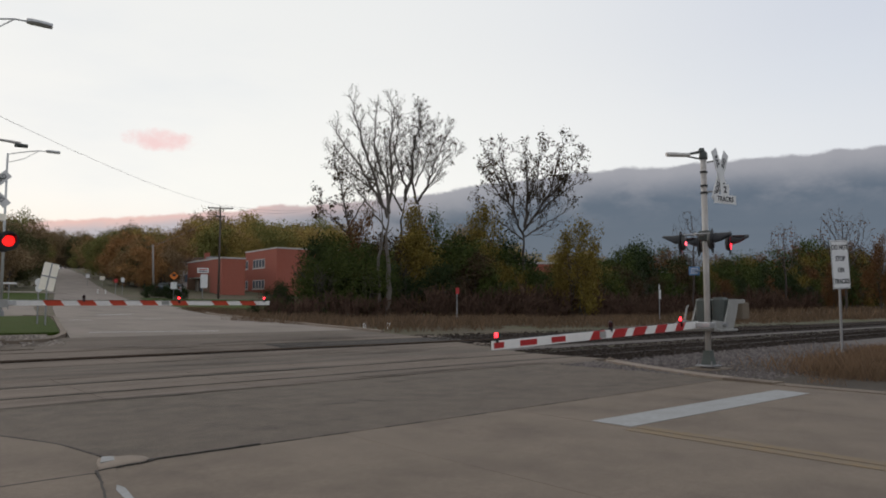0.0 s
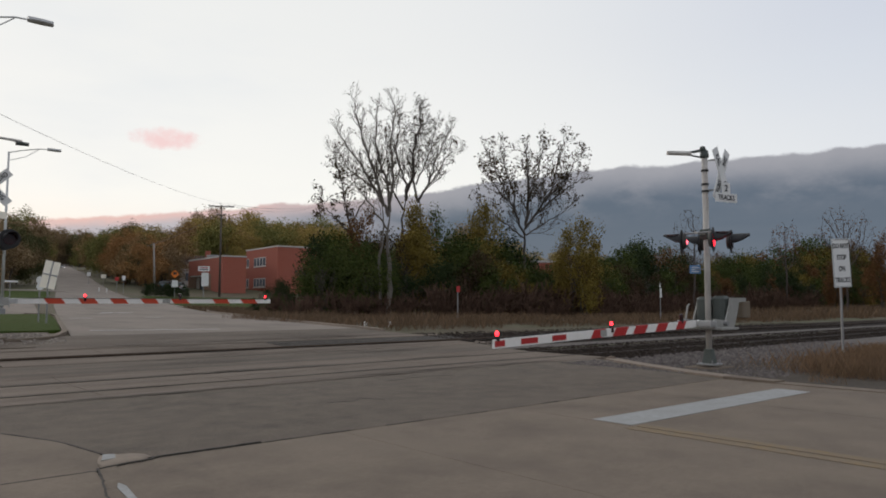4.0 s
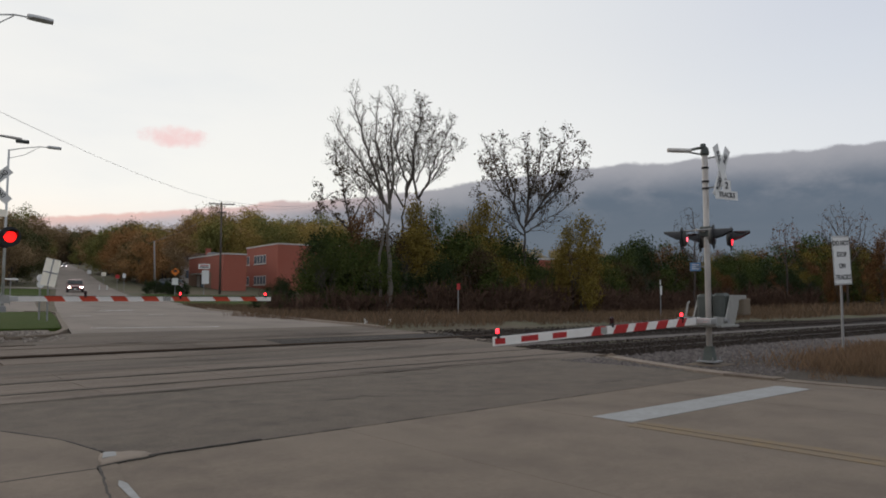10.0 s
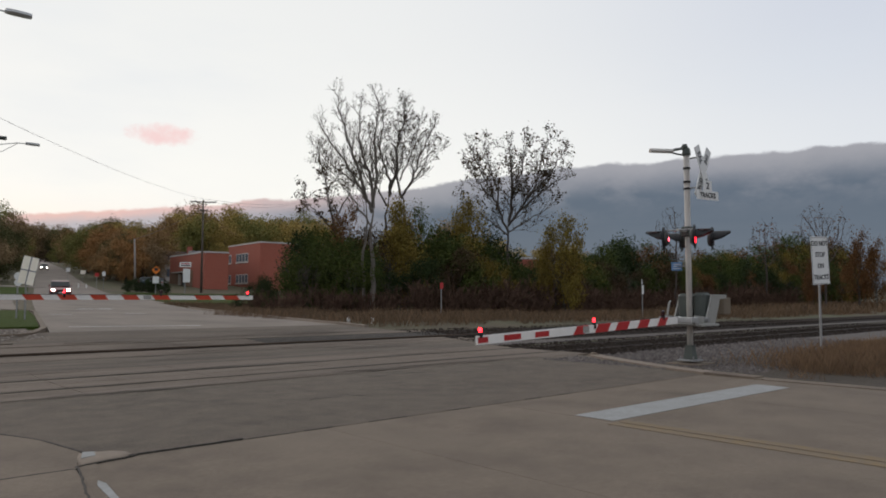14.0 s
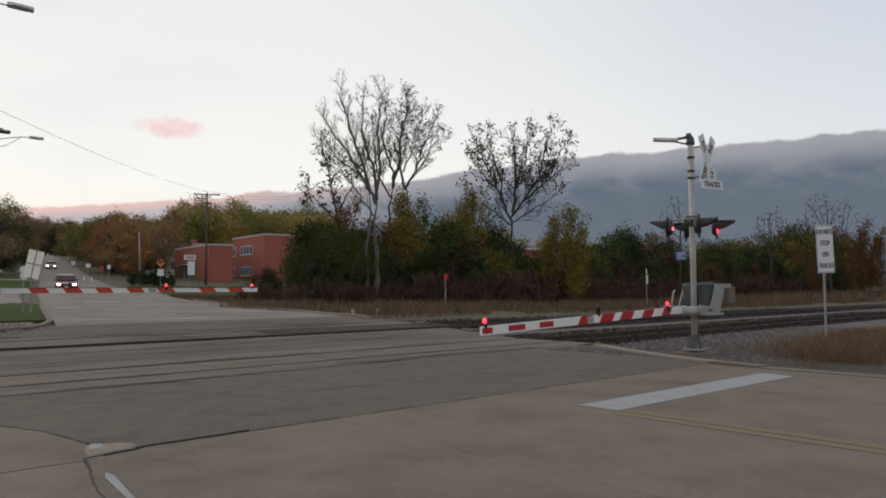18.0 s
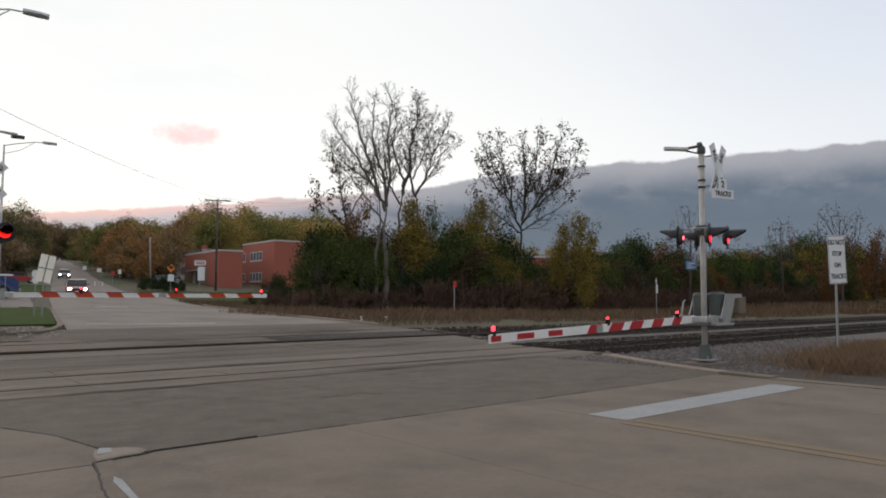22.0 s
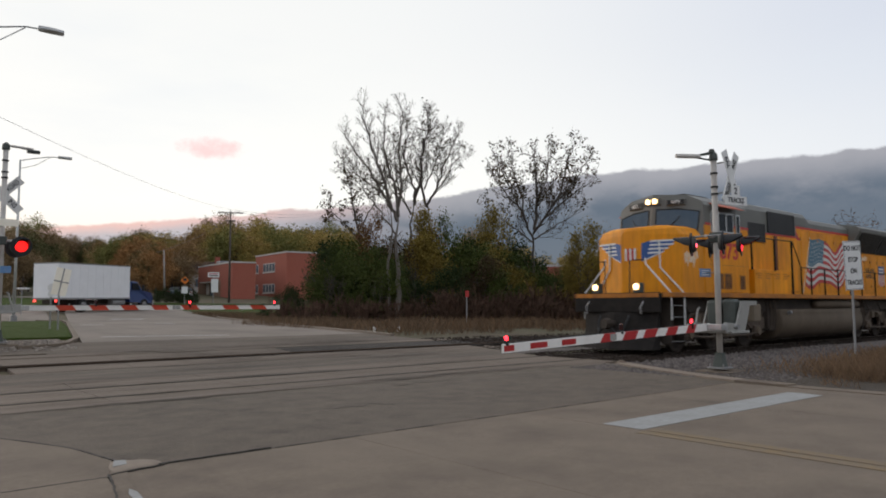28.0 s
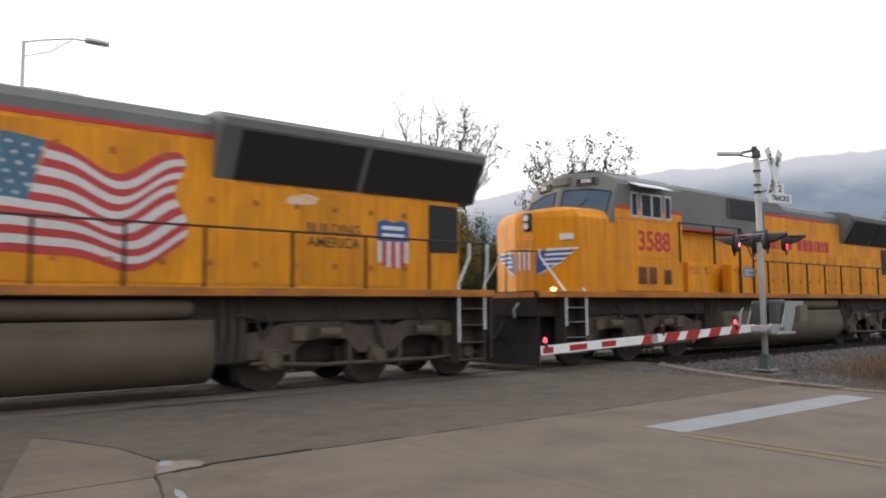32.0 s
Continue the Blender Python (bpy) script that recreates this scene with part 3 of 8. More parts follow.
def blades(n, place, h0, h1, w, seed, lean=0.35):
    rnd = random.Random(seed)
    me = Mesh()
    for _ in range(n):
        x, y = place(rnd)
        z, h, a = gz(x, y) - 0.05, rnd.uniform(h0, h1), rnd.uniform(0, 6.28)
        dx, dy = w * math.cos(a), w * math.sin(a)
        lx, ly = rnd.gauss(0, lean) * h, rnd.gauss(0, lean) * h
        me.add([(x - dx, y - dy, z), (x + dx, y + dy, z), (x + dx * 0.6 + lx * 0.5, y + dy * 0.6 + ly * 0.5, z + h * 0.6), (x + lx, y + ly, z + h)], [(0, 1, 2), (0, 2, 3)])
    return me


def patchy(x0, x1, y0, y1, scale, cut, seed):
    def put(r):
        for _ in range(30):
            x, y = r.uniform(x0, x1), r.uniform(y0, y1)
            if noise.noise((x * scale, y * scale, seed)) > cut:
                break
        return x, y
    return put


def tuft(r):
    """Points in loose drifts of tall grass that thin out towards the edge."""
    for _ in range(30):
        x, y = 20.5 + r.gauss(0, 2.8), 5.0 + r.gauss(0, 0.85)
        if x > 14.2 and noise.noise((x * 0.7, y * 0.9, 3)) > r.uniform(-0.5, 0.3):
            break
    return max(x, 14.2), y


def stuff(name, me, mat, label, category):
    return tagged(new(name, me.raw(name, mat)), label, category, kind="stuff")


stuff("gravel_stones", stones(9000, lambda r: (12.9 + 14 * r.random() ** 1.4, 6.0 + 4.6 * r.random()), 0.02, 0.06, 1), STONE, "loose grey crushed stones beside the near track", "gravel")
stuff("gravel_stones", stones(3500, lambda r: (0.75 - 3.5 * r.random() ** 1.5, 5.0 + 6 * r.random()), 0.02, 0.05, 2), STONE, "loose grey stones beside the pavement", "gravel")
stuff("gravel_stones", stones(1500, lambda r: (4.9 - 7 * r.random() ** 1.3, 19.8 + 3.6 * r.random()), 0.02, 0.06, 3), STONE_P, "pale broken stones under the far gate", "gravel")
stuff("ballast_stones", stones(11000, lambda r: (15.4 + 30 * r.random() ** 1.6, 10.5 + 3.9 * r.random() + (4.85 if r.random() < 0.4 else 0)), 0.025, 0.055, 5), STONE_D, "dark ballast stones between the sleepers", "ballast")
stuff("dry_grass", blades(60000, tuft, 0.05, 0.46, 0.0030, 6, 0.28), GRASS_D, "tall dry orange-brown grass beside the gravel", "grass")
stuff("dry_grass", blades(22000, patchy(13.1, 30, -4, 5.4, 0.6, -0.1, 7), 0.04, 0.26, 0.0035, 16), GRASS_D, "dry brown grass along the kerb", "grass")
stuff("verge_grass", blades(26000, patchy(15.2, 70, 20.4, 34, 0.25, -0.15, 5), 0.12, 0.55, 0.011, 8), GRASS_T, "tawny rough grass between far track and thicket", "grass")
stuff("verge_grass", blades(9000, patchy(60, 190, 21, 46, 0.1, -0.2, 6), 0.3, 1.0, 0.05, 9), GRASS_T, "tawny rough grass along the railway", "grass")
stuff("verge_grass", blades(12000, lambda r: (lambda y: (road_right(y) + 0.4 + 9 * r.random() ** 1.5, y))(24 + 36 * r.random()), 0.1, 0.4, 0.012, 12), GRASS_T, "tawny rough grass beside the hill road", "grass")
stuff("lawn_grass", blades(30000, lambda r: (lambda y: (road_left(y) - 0.25 - 9 * r.random(), y))(24.3 + 12 * r.random() ** 1.6), 0.04, 0.11, 0.008, 10), GRASS_G, "short green grass blades on the lawn", "grass")
stuff("lawn_grass", blades(5000, patchy(-8, 13, 67, 86, 0.2, -0.3, 4), 0.06, 0.2, 0.03, 11), GRASS_G, "green grass beyond the side street", "grass")

STREAK = material("oil_streak", (0.052, 0.042, 0.034), 0.9, color2=(0.090, 0.073, 0.058), scale=6, amount=0.8, stretch=(0.4, 1, 1))
PALE = material("worn_and_shine_streak", (0.20, 0.172, 0.146), 0.8, color2=(0.12, 0.10, 0.082), scale=5, amount=0.8, stretch=(0.3, 1, 1))
rnd = random.Random(9)


def streaks(lines, lift):
    """Thin straight smears along the rails, tapering out at both ends."""
    me = Mesh()
    for yy, n, spread, w0, w1 in lines:
        for _ in range(n):
            ln = rnd.uniform(0.7, 4.2)
            x0 = rnd.uniform(1.2 if yy < 15 else 4.2, 14.6 - ln)
            y0, w, tilt = yy + rnd.gauss(0, spread), rnd.uniform(w0, w1), rnd.gauss(0, 0.006)
            base = len(me.v)
            for i in range(10):
                f = i / 9
                x, y = x0 + ln * f, y0 + tilt * ln * f + rnd.gauss(0, 0.006)
                d = w * (0.06 + math.sin(math.pi * f) ** 0.6) * rnd.uniform(0.6, 1.2) / 2
                me.v += [(x, y - d, gz(x, y) + lift), (x, y + d, gz(x, y) + lift)]
            me.f += [(base + 2 * i, base + 2 * i + 2, base + 2 * i + 3, base + 2 * i + 1) for i in range(9)]
    return me


stuff("crossing_stains", streaks(((11.0, 10, 0.08, 0.01, 0.05), (11.2, 16, 0.08, 0.01, 0.06), (11.6, 10, 0.2, 0.01, 0.03), (12.0, 14, 0.04, 0.02, 0.07), (12.75, 12, 0.3, 0.008, 0.03), (13.42, 10, 0.03, 0.01, 0.04), (13.72, 16, 0.07, 0.02, 0.08),
                                  (14.5, 14, 0.25, 0.01, 0.05), (15.5, 16, 0.35, 0.01, 0.05), (16.3, 12, 0.2, 0.02, 0.06), (16.9, 14, 0.05, 0.02, 0.08), (17.7, 14, 0.3, 0.02, 0.06), (18.42, 14, 0.05, 0.02, 0.09), (18.9, 14, 0.12, 0.03, 0.10), (19.8, 10, 0.4, 0.02, 0.06)), 0.012), STREAK, "dark oily streaks along the crossing rails", "road stain")
# The row at 13.55 paints the gleam of the rail head; the others are wear.
stuff("crossing_wear", streaks(((13.55, 13, 0.02, 0.012, 0.035), (12.02, 5, 0.03, 0.01, 0.02), (11.4, 10, 0.25, 0.008, 0.02), (12.75, 12, 0.35, 0.008, 0.025), (14.4, 9, 0.2, 0.01, 0.03), (15.3, 14, 0.4, 0.01, 0.04), (17.2, 12, 0.5, 0.01, 0.05), (19.4, 10, 0.4, 0.02, 0.06)), 0.016), PALE, "pale worn streaks and painted rail shine along the crossing rails", "road stain")
cracks = tagged(new("road_cracks"), "thin dark cracks in the asphalt approach", "road crack", kind="structure")
for k in range(3):
    x0, y0 = rnd.uniform(2.5, 11), rnd.uniform(6.9, 10.5)
    pts = [(x0 + 0.22 * i, y0 + 0.05 * i * rnd.uniform(-1, 1) + rnd.uniform(-0.03, 0.03)) for i in range(rnd.randint(4, 8))]
    ribbon(pts, 0.008, 0.001, 0.004, SEAM, "crack", cracks)


# ---- trees, thicket and brush ----
def leaf_mat(name, c1, c2, tint=0.45):
    return material(name, c1, 0.75, color2=c2, scale=0.9, amount=0.6, random_tint=tint, island=True, spec=0.06)


LEAVES = {
    "dark green": leaf_mat("dark_green_leaves", (0.026, 0.040, 0.015), (0.044, 0.057, 0.021), 0.32),
    "olive": leaf_mat("olive_leaves", (0.155, 0.120, 0.028), (0.197, 0.129, 0.031), 0.32),
    "rust-brown": leaf_mat("rust_leaves", (0.140, 0.068, 0.028), (0.101, 0.057, 0.025), 0.32),
    "green": leaf_mat("green_leaves", (0.049, 0.068, 0.018), (0.082, 0.086, 0.022), 0.32),
    "orange": leaf_mat("orange_leaves", (0.156, 0.061, 0.022), (0.101, 0.046, 0.018), 0.32),
    "brown": leaf_mat("brown_leaves", (0.067, 0.044, 0.023), (0.048, 0.037, 0.021), 0.32),
    "dry brown-green": leaf_mat("dry_leaves", (0.044, 0.033, 0.015), (0.074, 0.041, 0.018), 0.32),
}
# Leaf colours lifted and greyed: the haze of distance is in the paint.
HAZED_HILL = {
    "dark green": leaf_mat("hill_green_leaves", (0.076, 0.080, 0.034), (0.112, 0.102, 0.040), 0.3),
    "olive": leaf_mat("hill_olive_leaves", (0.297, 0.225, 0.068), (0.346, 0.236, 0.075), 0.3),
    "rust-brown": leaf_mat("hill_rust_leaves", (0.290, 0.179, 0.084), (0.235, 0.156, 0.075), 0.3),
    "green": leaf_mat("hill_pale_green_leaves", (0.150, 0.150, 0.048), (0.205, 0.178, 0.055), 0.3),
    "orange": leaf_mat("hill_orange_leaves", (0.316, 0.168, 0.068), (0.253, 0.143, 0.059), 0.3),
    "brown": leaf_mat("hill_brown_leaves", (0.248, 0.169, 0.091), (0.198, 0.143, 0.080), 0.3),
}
TWIG = material("twigs", (0.060, 0.046, 0.040), 0.9, color2=(0.10, 0.078, 0.066), scale=3, amount=0.6)
BRUSH = material("dead_brush", (0.096, 0.058, 0.041), 0.9, color2=(0.058, 0.039, 0.029), scale=2, amount=0.6, random_tint=0.35, island=True, spec=0.06)


def limb(me, rnd, p, d, length, r, level, plan, tips):
    """One limb with its side limbs. plan: for each level (children, share of length, spread, rise, sides)."""
    kids, share, spread, rise, sides = plan[level]
    n = 5 if level < 2 else 3
    path, radii, q, w = [p], [r], Vector(p), d.copy()
    last = level == len(plan) - 1
    for i in range(n):
        w = (w + Vector((rnd.gauss(0, 0.10), rnd.gauss(0, 0.10), rnd.gauss(rise, 0.08)))).normalized()
        q = q + w * length / n
        path.append(tuple(q))
        radii.append(max(r * (1 - (0.55 if not last else 0.8) * (i + 1) / n), 0.020))
    me.tube(path, radii, sides, False)
    if last:
        tips.append((Vector(path[-1]), w))
        tips.append((Vector(path[-2]), w))
        return
    for k in range(kids):
        f = 1.0 if k == 0 else rnd.uniform(0.35, 1.0)
        i = min(n, max(1, round(f * n)))
        side = Vector((rnd.gauss(0, 1), rnd.gauss(0, 1), rnd.gauss(0, 0.5))).normalized()
        side = (side - w * side.dot(w)).normalized()
        a = radians(rnd.uniform(0.5, 1.2) * spread) * (0.5 if k == 0 else 1)
        dd = (w * math.cos(a) + side * math.sin(a)).normalized()
        limb(me, rnd, path[i], dd, length * share * rnd.uniform(0.75, 1.2), radii[i] * (0.8 if k == 0 else 0.6), level + 1, plan, tips)


def leaf(me, rnd, c, s):
    a = Vector((rnd.gauss(0, 1), rnd.gauss(0, 1), rnd.gauss(0, 1))).normalized()
    b = a.orthogonal().normalized()
    b.rotate(Matrix.Rotation(rnd.uniform(0, 6.28), 3, a))
    u, v = b * s, a.cross(b) * s * 0.6
    me.add([tuple(c - u), tuple(c - v * 0.9 + u * 0.1), tuple(c + u), tuple(c + v)], [(0, 1, 2, 3)])


def polar(deg, d):
    a = radians(deg)
    return d * math.sin(a), d * math.cos(a)


def grown_tree(x, y, stems, blobs, n, seed, bark, leaves, rate, size, fuzz, label, group, tip=0.011, step=0.24, kill=0.42, up=0.12):
    """A tree grown into its crown: every stem forks again and again towards free room, and thickens by what it bears.
    stems: lists of (x, y, z); blobs: (x, y, z, rx, ry, rz) ellipsoids that the crown fills."""
    rng = np.random.default_rng(seed)
    t = thing("tree", pose(x, y, gz(x, y) - 0.1), label, "tree", group)
    pos, par = [], []
    for s in stems:
        last = -1
        for a, b in zip(s, s[1:]):
            a, b = np.array(a, float), np.array(b, float)
            m = max(2, int(np.linalg.norm(b - a) / 0.4))
            for k in range(0 if last < 0 else 1, m + 1):
                jit = rng.normal(0, 0.03, 3) if 0 < k < m else 0
                pos.append(a + (b - a) * k / m + jit)
                par.append(last)
                last = len(pos) - 1
    goal = []
    share = np.array([b[3] * b[4] * b[5] for b in blobs])
    for b, m in zip(blobs, (n * share / share.sum()).astype(int)):
        v = rng.normal(0, 1, (m, 3))
        v *= (rng.random((m, 1)) ** 0.42) / np.linalg.norm(v, axis=1, keepdims=True)
        goal.append(np.array(b[:3]) + v * np.array(b[3:]))
    goal = np.vstack(goal)
    P = np.array(pos)
    d = np.linalg.norm(goal[:, None] - P[None], axis=2)
    near, dist = d.argmin(1), d.min(1)
    P = list(P)
    grown = [0] * len(P)
    for _ in range(120):
        if not len(goal):
            break
        way = goal - np.array(P)[near]
        way /= np.maximum(np.linalg.norm(way, axis=1, keepdims=True), 1e-6)
        born = []
        for i in np.unique(near):
            if grown[i] > 3:
                continue
            grown[i] += 1
            w = way[near == i].sum(0)
            w = w / max(np.linalg.norm(w), 1e-6) + np.array([0, 0, up]) + rng.normal(0, 0.13, 3)
            q = P[i] + w / np.linalg.norm(w) * step
            born.append(len(P))
            P.append(q)
            par.append(int(i))
            grown.append(0)
        if not born:
            break
        new_p = np.array(P[born[0]:])
        d = np.linalg.norm(goal[:, None] - new_p[None], axis=2)
        closer = d.min(1) < dist
        near = np.where(closer, d.argmin(1) + born[0], near)
        dist = np.minimum(dist, d.min(1))
        keep = (dist > kill) & (np.array(grown)[near] < 4)
        goal, near, dist = goal[keep], near[keep], dist[keep]
    kids = [[] for _ in P]
    for i, p in enumerate(par):
        if p >= 0:
            kids[p].append(i)
    r = [0.0] * len(P)
    for i in reversed(range(len(P))):
        r[i] = max(tip, sum(r[k] ** 2.35 for k in kids[i]) ** (1 / 2.35)) if kids[i] else tip
    wood_, tips = Mesh(), []
    todo = [i for i, p in enumerate(par) if p < 0]
    while todo:
        i = todo.pop()
        path = [i] if par[i] < 0 else [par[i], i]
        while kids[path[-1]]:
            ks = sorted(kids[path[-1]], key=lambda k: -r[k])
            todo += ks[1:]
            path.append(ks[0])
        tips.append(P[path[-1]])
        rr = [r[k] for k in path]
        rr[0] = min(rr[0], rr[1] * 1.15)
        if par[i] < 0:
            rr[0] *= 1.3
        wood_.tube([tuple(P[k]) for k in path], rr, 9 if rr[0] > 0.08 else 5 if rr[0] > 0.03 else 3, False)
    part("trunk", wood_, bark, t, smooth=True)
    rnd = random.Random(seed)
    crown = Mesh()
    for q in tips:
        for _ in range(int(rate * rnd.choice((0, 0.4, 1.0, 1.6)) + rnd.random())):
            leaf(crown, rnd, Vector(q) + Vector((rnd.gauss(0, fuzz), rnd.gauss(0, fuzz), rnd.gauss(0, fuzz))), size * rnd.uniform(0.6, 1.4))
    if crown.v:
        part("crown", crown.raw("crown", leaves), None, t, "scattered autumn leaves")
    return t


RIGHT = Vector((math.cos(radians(41)), -math.sin(radians(41)), 0))


def lean(*pts):
    """Stem points given as (along the tree line, height)."""
    return [(RIGHT.x * a, RIGHT.y * a, z) for a, z in pts]


def puff(a, z, w, h, depth=0.0):
    return (RIGHT.x * a + 0.66 * depth, RIGHT.y * a + 0.75 * depth, z, w, w, h)


def wander(rnd, p, d, length, n, rise, jitter):
    """A crooked line of n steps."""
    q, w, path = Vector(p), d.normalized(), [Vector(p)]
    for _ in range(n):
        w = (w + Vector((rnd.gauss(0, jitter), rnd.gauss(0, jitter), rnd.gauss(rise, jitter)))).normalized()
        q = q + w * length / n
        path.append(q.copy())
    return path, w


def twigs(me, rnd, path, r, level, lens, gaps, tips, start):
    """Side shoots along a limb, alternating round it, each with shoots of its own."""
    total = sum((b - a).length for a, b in zip(path, path[1:]))
    run, turn, nxt = 0.0, rnd.uniform(0, 6.28), total * start
    for a, b in zip(path, path[1:]):
        seg = (b - a).length
        while nxt < run + seg:
            f = nxt / total
            p, w = a + (b - a) * ((nxt - run) / seg), (b - a).normalized()
            side = w.orthogonal().normalized()
            side.rotate(Matrix.Rotation(turn, 3, w))
            turn += 2.4 + rnd.gauss(0, 0.5)
            ang = radians(rnd.uniform(24, 52))
            d = w * math.cos(ang) + side * math.sin(ang) + Vector((0, 0, 0.12))
            ln = lens[level] * rnd.uniform(0.5, 1.25) * (1.15 - 0.65 * f)
            sub, _ = wander(rnd, p, d, ln, 5 if level == 0 else 3, 0.10, 0.14)
            rr = max(0.0070, r * (1 - 0.6 * f) * 0.42)
            me.tube([tuple(v) for v in sub], [max(0.0062, rr * (1 - 0.75 * k / (len(sub) - 1))) for k in range(len(sub))], 5 if rr > 0.03 else 3, False)
            if level + 1 < len(lens):
                twigs(me, rnd, sub, rr, level + 1, lens, gaps, tips, 0.22)
            tips.append(sub[-1])
            nxt += gaps[level] * rnd.uniform(0.6, 1.4)
        run += seg


def limbed_tree(x, y, limbs, seed, bark, leaves, rate, size, fuzz, label, lens=(1.35, 0.75, 0.38), gaps=(0.25, 0.17, 0.13), start=0.16, top=0.0, grow=1.0):
    """A tree of crooked limbs, each (points as (along, height, depth), radius at its foot), with forking shoots and loose leaves.
    top: leaves only above this height grow thick."""
    rnd = random.Random(seed)
    t = thing("tree", pose(x, y, gz(x, y) - 0.1), label, "tree", TALL)
    t.scale = (grow, grow, grow)
    wood_, tips = Mesh(), []
    for pts, r, bare in limbs:
        line = [Vector((RIGHT.x * a + 0.66 * dp, RIGHT.y * a + 0.75 * dp, z)) for a, z, dp in pts]
        path = []
        for k in range(len(line) - 1):
            p0, p1, p2, p3 = (line[max(0, min(len(line) - 1, m))] for m in (k - 1, k, k + 1, k + 2))
            for m in range(4):
                u = m / 4
                q = 0.5 * (2 * p1 + (p2 - p0) * u + (2 * p0 - 5 * p1 + 4 * p2 - p3) * u * u + (3 * p1 - p0 - 3 * p2 + p3) * u ** 3)
                path.append(q + Vector((rnd.gauss(0, 0.05), rnd.gauss(0, 0.05), 0)) * (0 if k + m == 0 else 1))
        path.append(line[-1])
        n = len(path) - 1
        wood_.tube([tuple(v) for v in path], [max(0.012, r * (1 - 0.88 * k / n)) for k in range(n + 1)], 9 if r > 0.1 else 6, False)
        if not bare:
            twigs(wood_, rnd, path, r, 0, lens, gaps, tips, start)
            tips.append(path[-1])
    part("trunk", wood_, bark, t, smooth=True)
    crown = Mesh()
    for q in tips:
        if rnd.random() < 0.25:
            continue
        k = rate * rnd.choice((0.2, 0.6, 1.0, 1.9)) * (1.0 if q.z > top else 0.25)
        for _ in range(int(k + rnd.random())):
            leaf(crown, rnd, q + Vector((rnd.gauss(0, fuzz), rnd.gauss(0, fuzz), rnd.gauss(0, fuzz))), size * rnd.uniform(0.6, 1.4))
    part("crown", crown.raw("crown", leaves), None, t, "scattered autumn leaves")
    return t


TALL = "tall trees above the thicket"
x, y = polar(36.85, 42)
limbed_tree(x, y, [(((0, 0, 0), (0.05, 2.4, 0), (-0.05, 4.4, 0), (0.05, 6.4, 0)), 0.20, True), (((-0.6, 0, 0.5), (-0.5, 3.0, 0.4), (-0.35, 5.4, 0.2), (-0.3, 6.8, 0)), 0.12, True),
                   (((0, 6.0, 0), (-0.7, 7.3, 0.2), (-1.5, 8.7, 0.4), (-2.6, 10.4, 0.5), (-3.3, 11.4, 0.5)), 0.11, False), (((-0.3, 6.6, 0), (-0.8, 8.4, -0.3), (-1.4, 10.2, -0.5), (-1.9, 11.8, -0.5), (-2.1, 12.9, -0.4)), 0.11, False),
                   (((0.05, 6.3, 0), (-0.1, 8.0, 0.5), (-0.7, 9.8, 0.8), (-0.9, 11.6, 1.0), (-0.8, 12.8, 1.0)), 0.11, False), (((0.05, 6.4, 0), (0.3, 8.2, -0.5), (0.1, 10.0, -0.8), (0.4, 11.8, -0.9), (0.2, 12.9, -0.8)), 0.10, False),
                   (((-0.9, 7.7, 0.2), (-2.0, 8.6, 0.9), (-2.9, 9.3, 1.2), (-3.7, 10.3, 1.3)), 0.06, False), (((-0.05, 5.2, 0), (-0.9, 6.5, -0.6), (-1.8, 7.7, -1.0), (-2.5, 9.2, -1.2)), 0.06, False)],
            3, BARK_P, LEAVES["brown"], 0.25, 0.06, 0.06, "tall nearly bare tree with a pale trunk and crooked fanned limbs")
x, y = polar(38.0, 54)
limbed_tree(x, y, [(((0, 0, 0), (0.05, 3.0, 0), (-0.05, 5.4, 0), (0.15, 7.4, 0)), 0.17, True), (((0.15, 7.2, 0), (0.1, 8.6, 0.2), (-0.5, 10.2, 0.4), (-0.3, 11.8, 0.5), (-0.4, 13.2, 0.4)), 0.10, False),
                   (((0.15, 7.4, 0), (0.6, 8.8, -0.4), (0.7, 10.4, -0.7), (1.1, 11.8, -0.8), (1.0, 12.9, -0.8)), 0.10, False), (((0.0, 6.6, 0), (-0.7, 7.9, -0.3), (-1.0, 9.6, -0.3), (-0.9, 11.2, -0.4)), 0.07, False)],
            5, BARK, LEAVES["dry brown-green"], 1.3, 0.062, 0.07, "tall bare tree with dark forked limbs and few leaves", top=10.5, grow=1.21)
x, y = polar(39.4, 54.5)
limbed_tree(x, y, [(((0, 0, 0), (0.05, 3.2, 0), (0.05, 5.6, 0), (-0.1, 7.4, 0)), 0.17, True), (((-0.1, 7.2, 0), (-0.5, 8.8, 0.3), (-0.45, 10.6, 0.4), (-0.1, 12.0, 0.5), (0.1, 12.9, 0.4)), 0.10, False),
                   (((-0.1, 7.4, 0), (0.5, 8.4, -0.3), (0.95, 9.8, -0.5), (1.5, 11.0, -0.6), (1.9, 11.8, -0.6)), 0.09, False), (((0.3, 8.0, -0.2), (1.0, 8.7, -0.8), (1.5, 9.7, -1.1), (2.3, 10.4, -1.2)), 0.06, False),
                   (((-0.3, 8.4, 0.2), (0.2, 9.8, 0.9), (0.7, 11.2, 1.1), (0.9, 12.6, 1.1)), 0.06, False)],
            7, BARK, LEAVES["dry brown-green"], 1.3, 0.062, 0.07, "tall slim bare tree with twisting limbs and few leaves", top=9.5, grow=1.20)
x, y = polar(34.0, 52)
